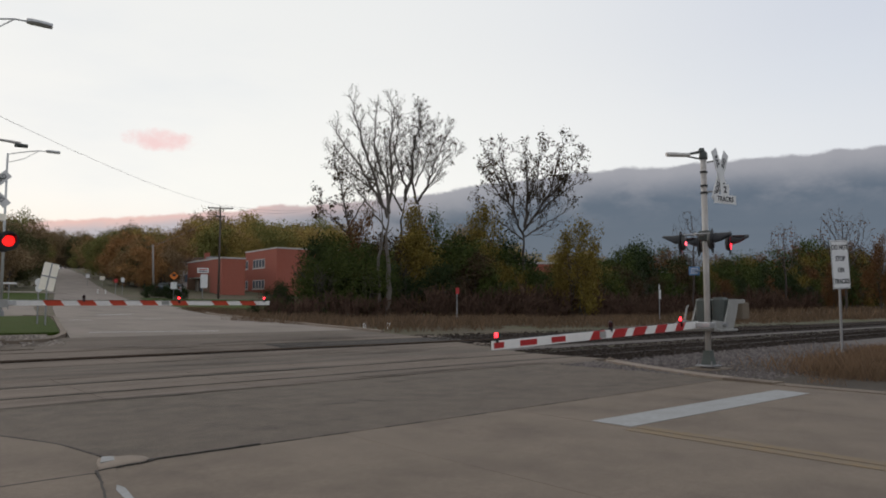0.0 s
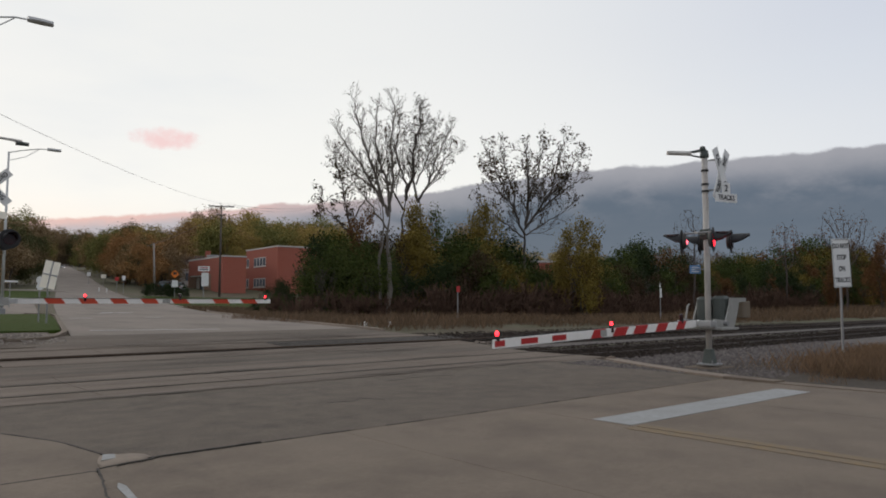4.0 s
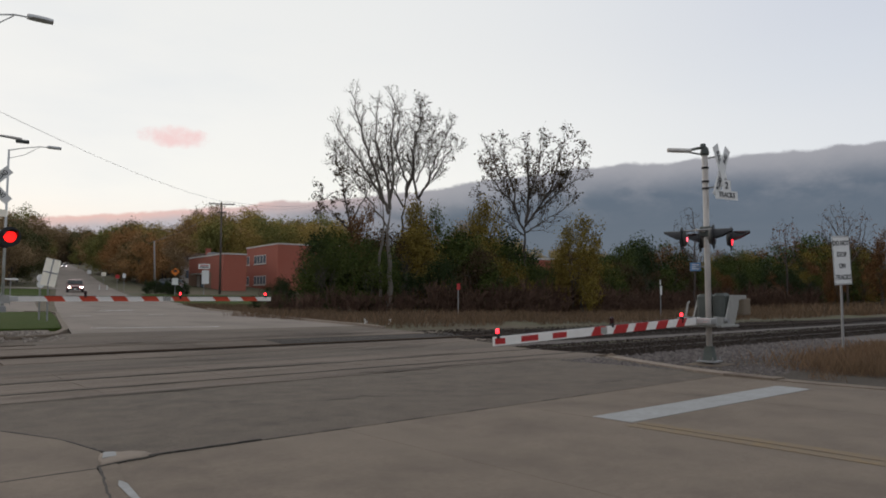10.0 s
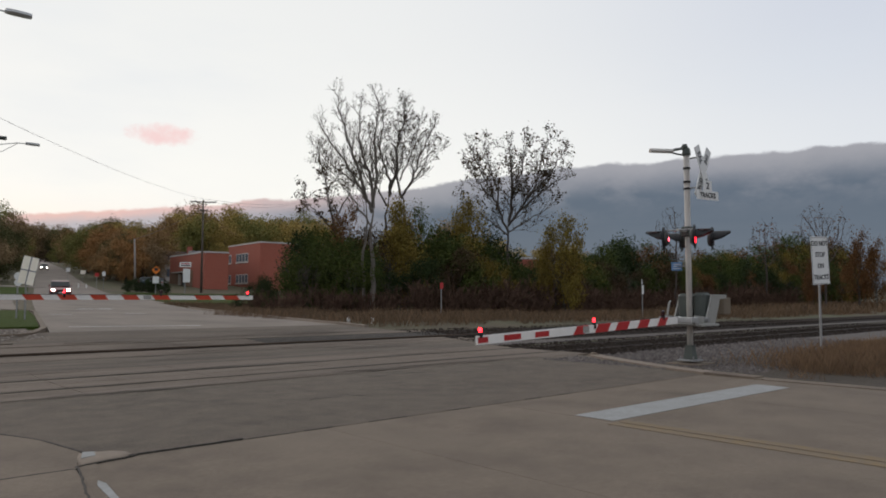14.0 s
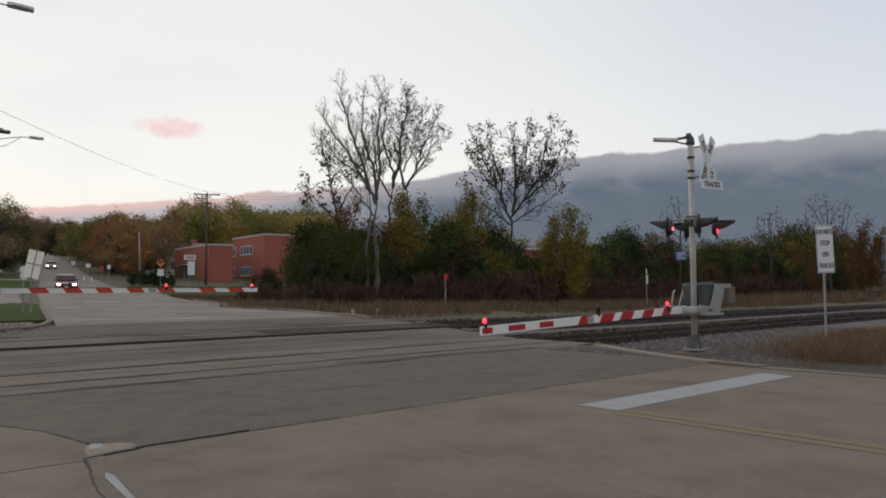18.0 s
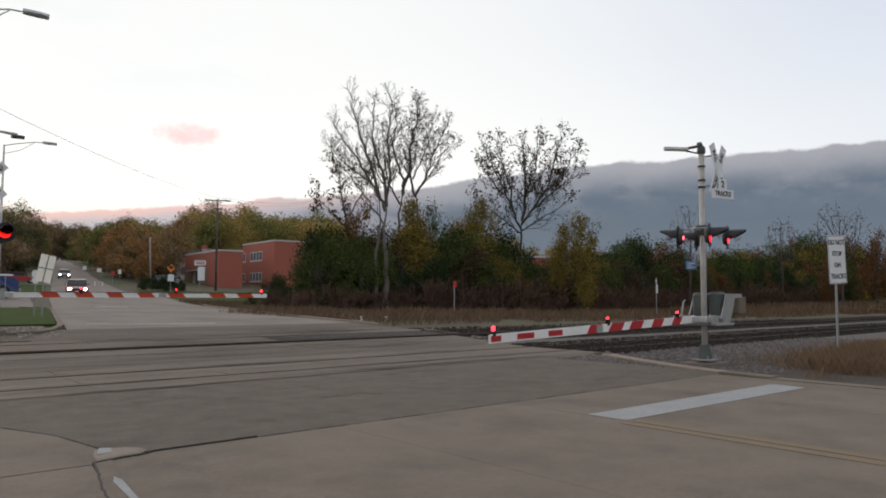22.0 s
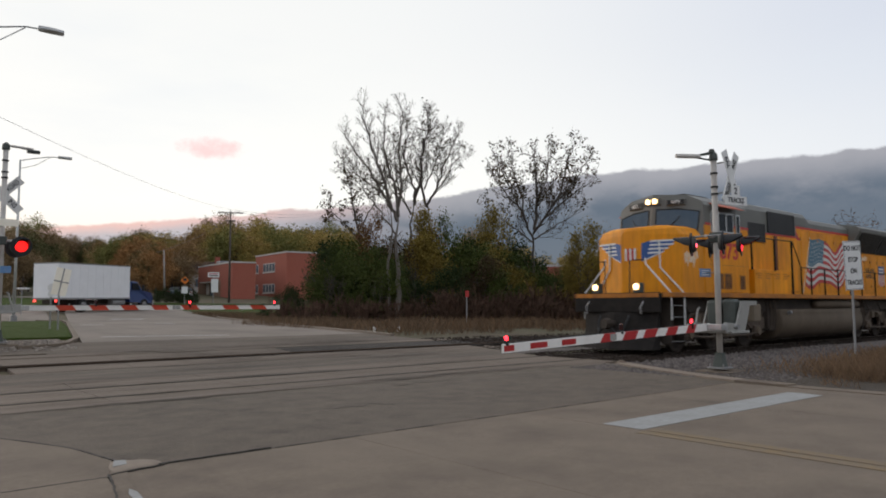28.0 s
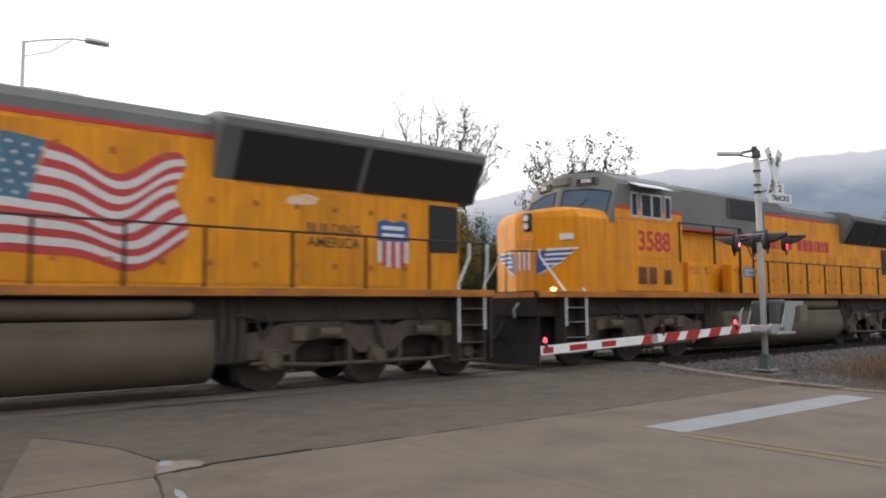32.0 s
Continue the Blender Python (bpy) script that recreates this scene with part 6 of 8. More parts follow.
def wings(parent, nx, z, s):
    """Blue and white wing stripes on the angled corner of the nose, plain shapes."""
    a, b = Vector((nx, s * 0.38, 0)), Vector((nx + 0.35, s * 1.44, 0))
    way = (b - a).normalized()
    out = Vector((-way.y * s, way.x * s, 0)) * (1 if s > 0 else 1)
    if out.x > 0:
        out = -out

    def plate(outline, lift, mat):
        rows = [[tuple(a + way * u * 0.925 + out * k + Vector((0, 0, v))) for u, v in outline] for k in (-0.02, lift)]
        part("wing_stripe", Mesh().loft(rows), mat, parent)
    plate([(-0.02, z - 0.62), (0.14, z - 0.58), (0.42, z - 0.44), (0.66, z - 0.34), (0.94, z - 0.13), (1.10, z - 0.02), (0.3, z - 0.004), (-0.02, z - 0.08)], 0.008, BLUEP)
    for k in range(4):
        u1, zz = 1.20 - k * 0.17, z - k * 0.115
        plate([(0.26 - k * 0.03, zz - 0.055), (u1 - 0.05, zz - 0.05), (u1, zz), (0.30 - k * 0.03, zz)], 0.013, WHITEP)
    plate([(0.02, z - 0.60), (0.05, z - 0.62), (0.40, z - 0.47), (0.72, z - 0.35), (0.70, z - 0.33), (0.40, z - 0.445)], 0.013, WHITEP)


def flag(parent, s, lat):
    """The large waving flag painted on the hood side, as thin bands."""
    def at(u, v):
        hoist, fly = 10.62 + 0.58 * v, 14.52 - 0.10 * v + 0.10 * math.sin(9 * v)
        x = hoist + (fly - hoist) * u
        wave = 0.16 * math.sin(u * 9.0 + 0.8 + v * 0.9) * min(1, u * 4) + 0.05 * math.sin(u * 17 + v * 2)
        z = (2.12 + (3.98 - 2.12) * v) * (1 - u) + (2.36 + (3.80 - 2.36) * v) * u - wave * 1.15 - 0.12 * math.sin(u * math.pi)
        return (x, z)
    n = 26
    for k in range(13):
        v0, v1 = k / 13, (k + 1) / 13
        u0 = 0.40 if k >= 6 else 0.0
        top = [at(u0 + (1 - u0) * i / n, v1) for i in range(n + 1)]
        bot = [at(u0 + (1 - u0) * i / n, v0) for i in range(n + 1)]
        me = Mesh()
        me.loft([[(a[0], s * lat, a[1]), (b[0], s * lat, b[1]), (b[0], s * (lat + 0.006), b[1]), (a[0], s * (lat + 0.006), a[1])] for a, b in zip(top, bot)])
        part("flag_stripe", me, FLAGRED if k % 2 == 0 else FLAGWHITE, parent)
    m = 12
    me = Mesh()
    me.loft([[(a[0], s * lat, a[1]), (b[0], s * lat, b[1]), (b[0], s * (lat + 0.007), b[1]), (a[0], s * (lat + 0.007), a[1])] for a, b in zip([at(0.4 * i / m, 1.0) for i in range(m + 1)], [at(0.4 * i / m, 6 / 13) for i in range(m + 1)])])
    part("flag_canton", me, FLAGBLUE, parent)
    for r in range(6):
        for c in range(6):
            x, z = at(0.035 + 0.064 * (c + 0.5 * (r % 2)), 0.51 + r * 0.082)
            part("flag_star", STAR[s], None, parent, at=pose(x, s * (lat + 0.007), z))
    part("flag_pole", side_plate([(10.36, 1.85), (10.43, 1.85), (11.22, 4.0), (11.15, 4.0)], lat, s, 0.006), EMBLEM, parent)


STAR = {s: Mesh().prism([(0.045 * (1 if k % 2 else 0.45) * math.sin(k * math.pi / 5), 0.045 * (1 if k % 2 else 0.45) * math.cos(k * math.pi / 5)) for k in range(10)], "y", 0, s * 0.003).data("flag_star", FLAGWHITE) for s in (-1, 1)}


def shield(parent, x0, x1, z0, z1, s, lat):
    w, c = (x1 - x0) / 2, (x0 + x1) / 2
    top = [(c - w, z1 - 0.06), (c - w * 0.6, z1), (c, z1 - 0.05), (c + w * 0.6, z1), (c + w, z1 - 0.06), (c + w, z1 - 0.42), (c - w, z1 - 0.42)]
    part("shield_top", side_plate(top, lat, s, 0.006), BLUEP, parent)
    for k in range(2):
        part("shield_bar", side_plate(rect(c - w * 0.72, c + w * 0.72, z1 - 0.20 - k * 0.15, z1 - 0.12 - k * 0.15), lat + 0.006, s, 0.003), WHITEP, parent)
    n = 7
    for k in range(n):
        u, v = c - w + 2 * w * k / n, c - w + 2 * w * (k + 1) / n
        drop = 0.14 * (((u + v) / 2 - c) / w) ** 2
        part("shield_stripe", side_plate([(u, z0 + drop), (v, z0 + drop), (v, z1 - 0.425), (u, z1 - 0.425)], lat, s, 0.006), FLAGRED if k % 2 else FLAGWHITE, parent)


def locomotive(lead):
    """A six-axle diesel. x runs back from the nose, -y is the side towards the road."""
    t = thing("locomotive", pose(0, 0, 0), "orange-yellow diesel locomotive with grey roof, painted flag and lit headlamps" if lead else "orange-yellow second diesel locomotive with grey roof and red lettering", "locomotive", "coupled locomotives")
    L = 20.75
    part("underframe", Mesh().box(0.06, L, -1.15, 1.15, 1.18, 1.60, 0.03), GRIME, t)
    part("deck", Mesh().box(0.0, L, -1.52, 1.52, 1.60, 1.70, 0.015), GRIME, t)
    for s in (-1, 1):
        part("side_sill", Mesh().box(0.0, L, s * 1.55 - 0.02, s * 1.55 + 0.02, 1.62, 1.76, 0.008), SILL, t)
    part("end_sill", Mesh().box(-0.05, 0.0, -1.5, 1.5, 1.2, 1.76, 0.01), PILOT, t)
    part("end_stripe", Mesh().box(-0.06, -0.052, -1.45, 1.45, 1.62, 1.74), SILL, t)
    # nose and cab: a flat front between two angled panels, and a raked windscreen that comes to a point
    nx = 0.80 if lead else 1.12
    zs, zc = (3.46, 3.78) if lead else (3.52, 3.82)
    st = [(nx - 0.03, 0.34, zs - 0.02, zc - 0.14), (nx, 0.38, zs + 0.06, zc - 0.06), (nx + 0.175, 0.91, zs + 0.03, zc - 0.02), (nx + 0.35, 1.44, zs, zc), (nx + 0.40, 1.46, zs, zc), (2.42 if lead else 2.72, 1.47, zs, zc + 0.04)]
    part("nose", hull([(x, section(hw, 1.76, a, b, hw * 0.5, hw * 0.28)) for x, hw, a, b in st]), YELLOW, t, "yellow nose with angled corners")
    x0, x1 = (2.38, 5.15) if lead else (2.70, 5.5)
    part("cab", Mesh().box(x0, x1, -1.5, 1.5, 1.76, 3.84, 0.03), YELLOW, t, "yellow cab body")
    mid, rake = (1.86, 0.14) if lead else (2.12, 0.32)

    def face(y, z, out=0.0):
        """A point on the pointed cab front, moved outwards by out."""
        return (mid + 0.293 * abs(y) + rake * (z - 3.6) - out, y, z)
    ring = [(-1.49, 3.45), (-1.49, 4.44), (-1.42, 4.57), (-0.98, 4.79), (0, 4.87), (0.98, 4.79), (1.42, 4.57), (1.49, 4.44), (1.49, 3.45), (0, 3.45)]
    me = Mesh().loft([[face(y, z) for y, z in ring], [(x1, y, z) for y, z in ring]], True, False)
    me.f += [(0, 1, 2, 3, 4, 9), (4, 5, 6, 7, 8, 9), (10, 19, 14, 13, 12, 11), (14, 19, 18, 17, 16, 15)]
    part("cab_roof", me, HARBOR, t, "grey cab roof and windscreen surround")
    for s in (-1, 1):
        part("cab_stripe", side_plate(rect(x0 + 0.1, x1, 3.83, 3.90), 1.501, s, 0.006), REDLINE, t)
        ws = [(s * 0.13, 3.80), (s * 1.36, 3.62), (s * 1.40, 4.24), (s * 0.8, 4.36), (s * 0.13, 4.38)]
        part("windscreen", Mesh().loft([[face(y, z, k) for y, z in ws] for k in (0.012, -0.03)]), SKYGLASS, t, "windscreen pane with the sky's reflection in its colour")
        for p, q in zip(ws, ws[1:] + ws[:1]):
            part("windscreen_trim", Mesh().tube([face(*p, 0.014), face(*q, 0.014)], 0.018, 6), BLACK, t)
        part("wiper", Mesh().tube([face(s * 0.5, 3.74, 0.03), face(s * 0.85, 4.12, 0.03)], 0.012, 5), BLACK, t)
        wins = ((2.80, 3.12), (3.24, 4.18), (4.32, 4.60)) if lead else ((3.32, 3.62), (3.72, 4.60), (4.70, 5.0))
        for a, b in wins:
            w = part("cab_window", side_plate(rect(a, b, 3.64, 4.28), 1.502, s, 0.012), FRAME_S, t)
            part("pane", side_plate(rect(a + 0.05, b - 0.05, 3.69, 4.23), 1.515, s, 0.004), CABDARK, w)
            if b - a > 0.6:
                part("mullion", side_plate(rect((a + b) / 2 - 0.03, (a + b) / 2 + 0.03, 3.66, 4.26), 1.516, s, 0.012), FRAME_S, w)
        a, b = wins[0][0] - 0.02, wins[2][0] - 0.02
        part("awning", Mesh().loft([[(x, s * 1.47, 4.53), (x, s * 1.82, 4.38), (x, s * 1.82, 4.355), (x, s * 1.47, 4.50)] for x in (a, b)]), AWNING_R if lead else WHITEP, t, "sun awning over cab windows")
        for a, b, c, d in (((3.0, 3.46, 1.88, 2.38), (3.52, 3.98, 1.88, 2.38), (4.5, 4.84, 1.88, 2.34)) if lead else ((3.55, 3.9, 1.95, 2.4), (3.98, 4.32, 1.95, 2.4), (4.62, 4.95, 1.95, 2.35))):
            v = part("vent", side_plate(rect(a, b, c, d), 1.501, s, 0.008), SILL, t, "louvred vent")
            for k in range(9):
                z = c + 0.03 + k * (d - c - 0.05) / 9
                part("slat", side_plate(rect(a + 0.03, b - 0.03, z, z + 0.025), 1.509, s, 0.01), GRIME, v)
        text("4873" if lead else "3588", 0.70, REDNUM, t, pose(3.68 if lead else 4.25, s * 1.503, 3.05 if lead else 3.03, 90, 0, 0 if s < 0 else 180), "digit", 0.006, 1.12 if lead else 0.98)
        part("cab_seam", side_plate(rect(2.76, 2.775, 1.8, 3.6), 1.5005, s, 0.004), SILL, t)
        part("cab_seam", side_plate(rect(2.6, x1, 3.56, 3.575), 1.5005, s, 0.004), SILL, t)
        part("cab_seam", side_plate(rect(2.6, 5.1, 2.62, 2.63), 1.5005, s, 0.004), SILL, t)
        if lead:
            horse = [(1.45, 2.98), (1.56, 3.02), (1.60, 2.90), (1.66, 3.0), (1.90, 3.02), (1.94, 2.86), (2.0, 2.98), (2.10, 3.08), (2.2, 3.1), (2.24, 3.24), (2.10, 3.30), (2.02, 3.22), (1.86, 3.24), (1.70, 3.20), (1.55, 3.26), (1.40, 3.18)]
            part("white_emblem", side_plate([(1.30 + (a - 1.4) * 0.94, 2.80 + (b - 3.12) * 1.3) for a, b in horse], 1.462, s, 0.006), EMBLEM, t, "faded white running emblem")
        wings(t, nx, 3.32 if lead else 2.80, s)
    part("nose_door", Mesh().box(nx - 0.05, nx + 0.07, -0.30, 0.30, 1.80, 3.05, 0.01), YELLOW2, t)
    for k in range(5):
        part("nose_shield_stripe", Mesh().box(nx - 0.062, nx - 0.051, -0.20 + k * 0.08, -0.13 + k * 0.08, 2.74 if lead else 2.30, 3.10 if lead else 2.80), FLAGRED if k % 2 else WHITEP, t)
    for s in (-1, 1):
        px, py, pz = face(s * 0.72, 4.57, 0.03)
        nb = part("number_board", Mesh().box(-0.05, 0.06, -0.30, 0.30, -0.10, 0.10, 0.02), HARBOR, t, at=pose(px, py, pz, 0, 0, -s * 16.3))
        part("board_face", Mesh().box(-0.062, -0.051, -0.26, 0.26, -0.075, 0.075), BLACK, nb)
        text("4873" if lead else "3588", 0.14, WHITEP, nb, pose(-0.066, 0, 0, 90, 0, -90), "digit")
    px, py, pz = face(0, 4.62)
    part("headlamp_housing", Mesh().box(px - 0.06, px + 0.2, -0.26, 0.26, 4.52, 4.76, 0.03), HARBOR, t)
    if lead:
        for s in (-1, 1):
            part("headlamp", Mesh().tube([(px - 0.05, s * 0.12, 4.64), (px - 0.085, s * 0.12, 4.64)], 0.085, 14), HEADLAMP, t, "lit warm-white headlamp")
            part("ditch_lamp_case", Mesh().box(-0.04, 0.16, s * 0.72 - 0.14, s * 0.72 + 0.14, 1.76, 2.04, 0.02), GREENGREY, t)
            part("ditch_lamp", Mesh().tube([(-0.03, s * 0.72, 1.93), (-0.07, s * 0.72, 1.93)], 0.09, 14), HEADLAMP, t, "lit warm-white ditch lamp")
    else:
        c = part("headlamp_case", Mesh().box(nx - 0.09, nx + 0.15, -0.26, 0.0, 3.26, 3.70, 0.03), BLACK, t)
        part("number_plate", Mesh().box(-0.18, 0.18, -0.02, 0.02, -0.075, 0.075, 0.006), WHITEP, t, at=pose(nx + 0.24, -1.14, 3.06, 0, 0, -72))
        for z in (3.38, 3.58):
            part("headlamp", Mesh().tube([(nx - 0.08, -0.13, z), (nx - 0.11, -0.13, z)], 0.08, 14), FRAME_S, c, "unlit headlamp")
        part("ditch_lamp", Mesh().tube([(0.80, -1.25, 1.80), (0.74, -1.25, 1.80)], 0.055, 12), MARKER, t, "lit amber lamp")
    # hood
    rise = 4.91 if lead else 4.80
    part("hood", Mesh().box(x1 - 0.02, 20.3, -0.95, 0.95, 1.76, 4.33, 0.02), YELLOW, t, "yellow long hood")
    part("hood_roof", hull([(x1 - 0.02, section(0.955, 4.30, 4.52, 4.78, 0.5, 0.3)), (20.3, section(0.955, 4.30, 4.52, 4.77, 0.5, 0.3))]), HARBOR, t, "grey hood roof")
    bx1 = 9.5 if lead else 10.4
    zb = 3.89 if lead else 3.50
    part("blower_house", hull([(x1, section(1.16, zb, 4.62, rise, 0.5, 0.3)), (bx1, section(1.16, zb, 4.62, rise, 0.5, 0.3))]), HARBOR, t, "grey blower house")
    part("brake_hatch", hull([(bx1, section(0.98, 4.4, 4.7, rise + 0.02, 0.4, 0.25)), (bx1 + 1.3, section(0.98, 4.4, 4.7, rise + 0.02, 0.4, 0.25)), (bx1 + 1.6, section(0.96, 4.4, 4.55, 4.68, 0.4, 0.25))]), HARBOR, t)
    scr = ((5.36, 6.98, 3.55, 4.18), (7.22, 9.3, 3.92, 4.66)) if lead else ((8.3, 9.95, 4.0, 4.58),)
    for s in (-1, 1):
        for a, b, c, d in scr:
            q = part("intake_screen", side_plate(rect(a, b, c, d), 1.165, s, 0.03), SCREEN, t, "black wire intake screen")
            for e in (a, b - 0.04):
                part("screen_edge", side_plate(rect(e, e + 0.04, c, d), 1.196, s, 0.012), HARBOR if not lead else BLACK, q)
        part("hood_stripe", side_plate(rect(bx1 + 0.2, 15.0, 4.27, 4.345), 0.952, s, 0.008), REDLINE, t)
        part("hood_stripe", side_plate(rect(x1, bx1, 3.50, 3.56) if not lead else rect(7.1, bx1, 3.84, 3.90), 1.163, s, 0.006), REDLINE, t)
        if lead:
            part("grey_wedge", side_plate([(bx1, 3.9), (bx1 + 0.62, 3.9), (bx1 + 0.2, 4.30), (bx1, 4.32)], 0.953, s, 0.012), HARBOR, t)
            part("hood_stripe", side_plate([(bx1, 3.82), (bx1 + 0.80, 3.82), (bx1 + 0.30, 4.30), (bx1 + 0.16, 4.30), (bx1 + 0.60, 3.90), (bx1, 3.90)], 0.966, s, 0.006), REDLINE, t)
            part("blower_side", Mesh().box(x1, bx1 + 0.1, s * 1.06 - 0.094, s * 1.06 + 0.094, 1.9, 3.88, 0.01), YELLOW, t)
            part("blower_recess", side_plate(rect(7.70, 7.92, 2.6, 3.82), 1.156, s, 0.03), DOWNPIPE, t, "rusty brown downpipe")
        # radiator flare
        fl = [(0.95, 3.62), (1.40, 4.45), (1.41, 4.58), (1.30, 4.68), (0.95, 4.76), (0.5, 4.80), (0.5, 3.62)]
        ra, rb = (15.0, 20.7) if lead else (16.0, 20.7)
        part("radiator_flare", Mesh().loft([[(x, s * y, z) for y, z in fl] for x in (ra, rb)]), HARBOR, t, "dark flared radiator housing")
        for a, b in ((ra + 0.35, (ra + rb) / 2 - 0.1), ((ra + rb) / 2 + 0.05, rb - 0.1)):
            me = Mesh().loft([[(x, s * 0.985, 3.64), (x, s * 1.40, 4.40), (x, s * 1.415, 4.395), (x, s * 1.0, 3.63)] for x in (a, b)])
            part("radiator_screen", me, SCREEN, t, "black radiator screen")
        part("rear_grille", side_plate(rect(19.5, 20.25, 2.55, 3.52), 0.955, s, 0.02), SCREEN, t, "black louvred grille")
        # hood doors with latches
        xs = [9.62 + 0.78 * k for k in range(12)] if lead else [10.6 + 0.62 * k for k in range(15)]
        for k, x in enumerate(xs):
            d0, d1 = (1.84, 4.2) if lead else (1.84, 3.12)
            w = (0.76 if lead else 0.60)
            if x + w > 19.45:
                continue
            zt = d1 if x < ra - 0.8 else min(d1, 3.55)
            d = part("hood_door", side_plate(rect(x, x + w, d0, zt), 0.951, s, 0.010), YELLOW2, t)
            for z in (d0 + 0.3, zt - 0.35):
                part("latch", Mesh().box(x + w - 0.12, x + w - 0.04, s * 0.972 - 0.012, s * 0.972 + 0.012, z, z + 0.09), SILL, d)
        # walkway boxes behind the cab
        for k, (a, b) in enumerate(((5.58, 6.86), (6.88, 8.18)) if lead else ((5.75, 6.7), (7.9, 9.3))):
            bx = part("battery_box", Mesh().box(a, b, s * 1.30 - 0.16, s * 1.30 + 0.16, 1.76, 2.58, 0.015), YELLOW2, t)
            for m in range(2):
                for q in range(3):
                    cx = a + 0.35 + m * 0.6
                    part("louvre", side_plate(rect(cx - 0.14, cx + 0.14, 2.28 + q * 0.075, 2.31 + q * 0.075), 1.461, s, 0.012), SILL, bx)
            for m in (0.12, b - a - 0.12):
                part("latch", Mesh().box(a + m - 0.03, a + m + 0.03, s * 1.468 - 0.01, s * 1.468 + 0.01, 2.38, 2.44), SILL, bx)
        # handrails
        posts = [9.02, 9.85, 11.05, 12.29, 13.5, 14.7, 16.2, 17.66, 19.1, 20.5]
        for x in posts:
            part("rail_post", Mesh().tube([(x, s * 1.5, 1.72), (x, s * 1.5, 2.73)], 0.027, 6), PILOT, t)
        part("handrail", Mesh().tube([(20.55, s * 1.5, 2.72), (9.02, s * 1.5, 2.73), (8.36, s * 1.5, 3.64), (5.3, s * 1.5, 3.62)], 0.02, 6), GRIME, t)
        for x in (5.34, 6.98, 8.3):
            part("rail_post", Mesh().tube([(x, s * 1.5, 2.55 if x < 8.2 else 1.72), (x, s * 1.5, 3.62)], 0.034, 6), PILOT, t)
        # corner steps and grab irons
        fwd = 0.46 if lead else 0.88
        for e, q in ((fwd, 1), (L - 0.25, -1)):
            e2 = e + q * 0.68
            lo, hi = min(e, e2), max(e, e2)
            st = part("step_well", Mesh().box(lo, hi, s * 1.17 - 0.01, s * 1.17 + 0.01, 0.30, 1.6), GRIME, t)
            for u in (lo, hi):
                part("step_side", Mesh().box(u - 0.015, u + 0.015, s * 1.345 - 0.16, s * 1.345 + 0.16, 0.3, 1.6), GRIME, st)
            for z in (0.34, 0.68, 1.03, 1.36):
                part("step_tread", Mesh().box(lo + 0.02, hi - 0.02, s * 1.345 - 0.15, s * 1.345 + 0.15, z, z + 0.03), GRIME, st)
                part("tread_edge", Mesh().box(lo + 0.02, hi - 0.02, s * 1.505 - 0.008, s * 1.505 + 0.008, z + 0.018, z + 0.034), GALV if q > 0 else TANK, st, "pale worn edge")
            if q > 0:
                part("grab_iron", Mesh().tube([(e2, s * 1.53, 0.74), (e2, s * 1.53, 1.74), (e + 0.47, s * 0.90, 2.5), (e + 0.47, s * 0.88, 3.28)], 0.024, 8), WHITEP, t, "white grab iron")
                part("grab_iron", Mesh().tube([(e + 0.05, s * 1.44, 0.98), (e, s * 1.53, 0.98), (e, s * 1.53, 1.74), (e, s * 0.72, 2.6), (e, s * 0.70, 2.78)], 0.024, 8), WHITEP, t, "white grab iron")
            else:
                part("grab_iron", Mesh().tube([(e2, s * 1.52, 0.72), (e2, s * 1.52, 1.88), (e2 + 0.3, s * 1.5, 2.42), (e2 + 0.3, s * 1.5, 2.72)], 0.024, 8), WHITEP, t, "pale grab iron")
                part("grab_iron", Mesh().tube([(e, s * 1.52, 0.95), (e, s * 1.52, 1.85), (e + 0.12, s * 1.48, 2.3), (e + 0.12, s * 1.48, 2.72)], 0.024, 8), WHITEP, t, "pale grab iron")
        part("end_rail", Mesh().tube([(fwd, s * 0.70, 2.72), (0.06, s * 0.66, 2.70), (0.06, s * 0.45, 2.70), (0.06, s * 0.42, 1.76)], 0.018, 6), GRIME, t)
        part("air_reservoir", Mesh().tube([(10.5, s * 1.28, 1.42), (10.6, s * 1.28, 1.42), (14.5, s * 1.28, 1.42), (14.6, s * 1.28, 1.42)], [0.08, 0.16, 0.16, 0.08], 14), TANK, t, smooth=True)
        for x in (7.0, 15.2, 2.6):
            part("pipe", Mesh().tube([(x, s * 1.3, 1.6), (x + 0.1, s * 1.35, 1.3), (x + 0.5, s * 1.2, 1.25), (x + 0.6, s * 1.2, 0.9)], 0.03, 6), GRIME, t)
        part("brake_hose", Mesh().tube([(-0.1, s * 0.5, 1.1), (-0.3, s * 0.45, 0.75), (-0.45, s * 0.3, 0.6), (-0.5, s * 0.15, 0.75)], 0.03, 6), BLACK, t)
        part("hose_hook", Mesh().tube([(-0.05, s * 0.95, 1.5), (-0.2, s * 0.95, 1.35), (-0.17, s * 0.95, 1.15)], 0.025, 6), GALV, t)
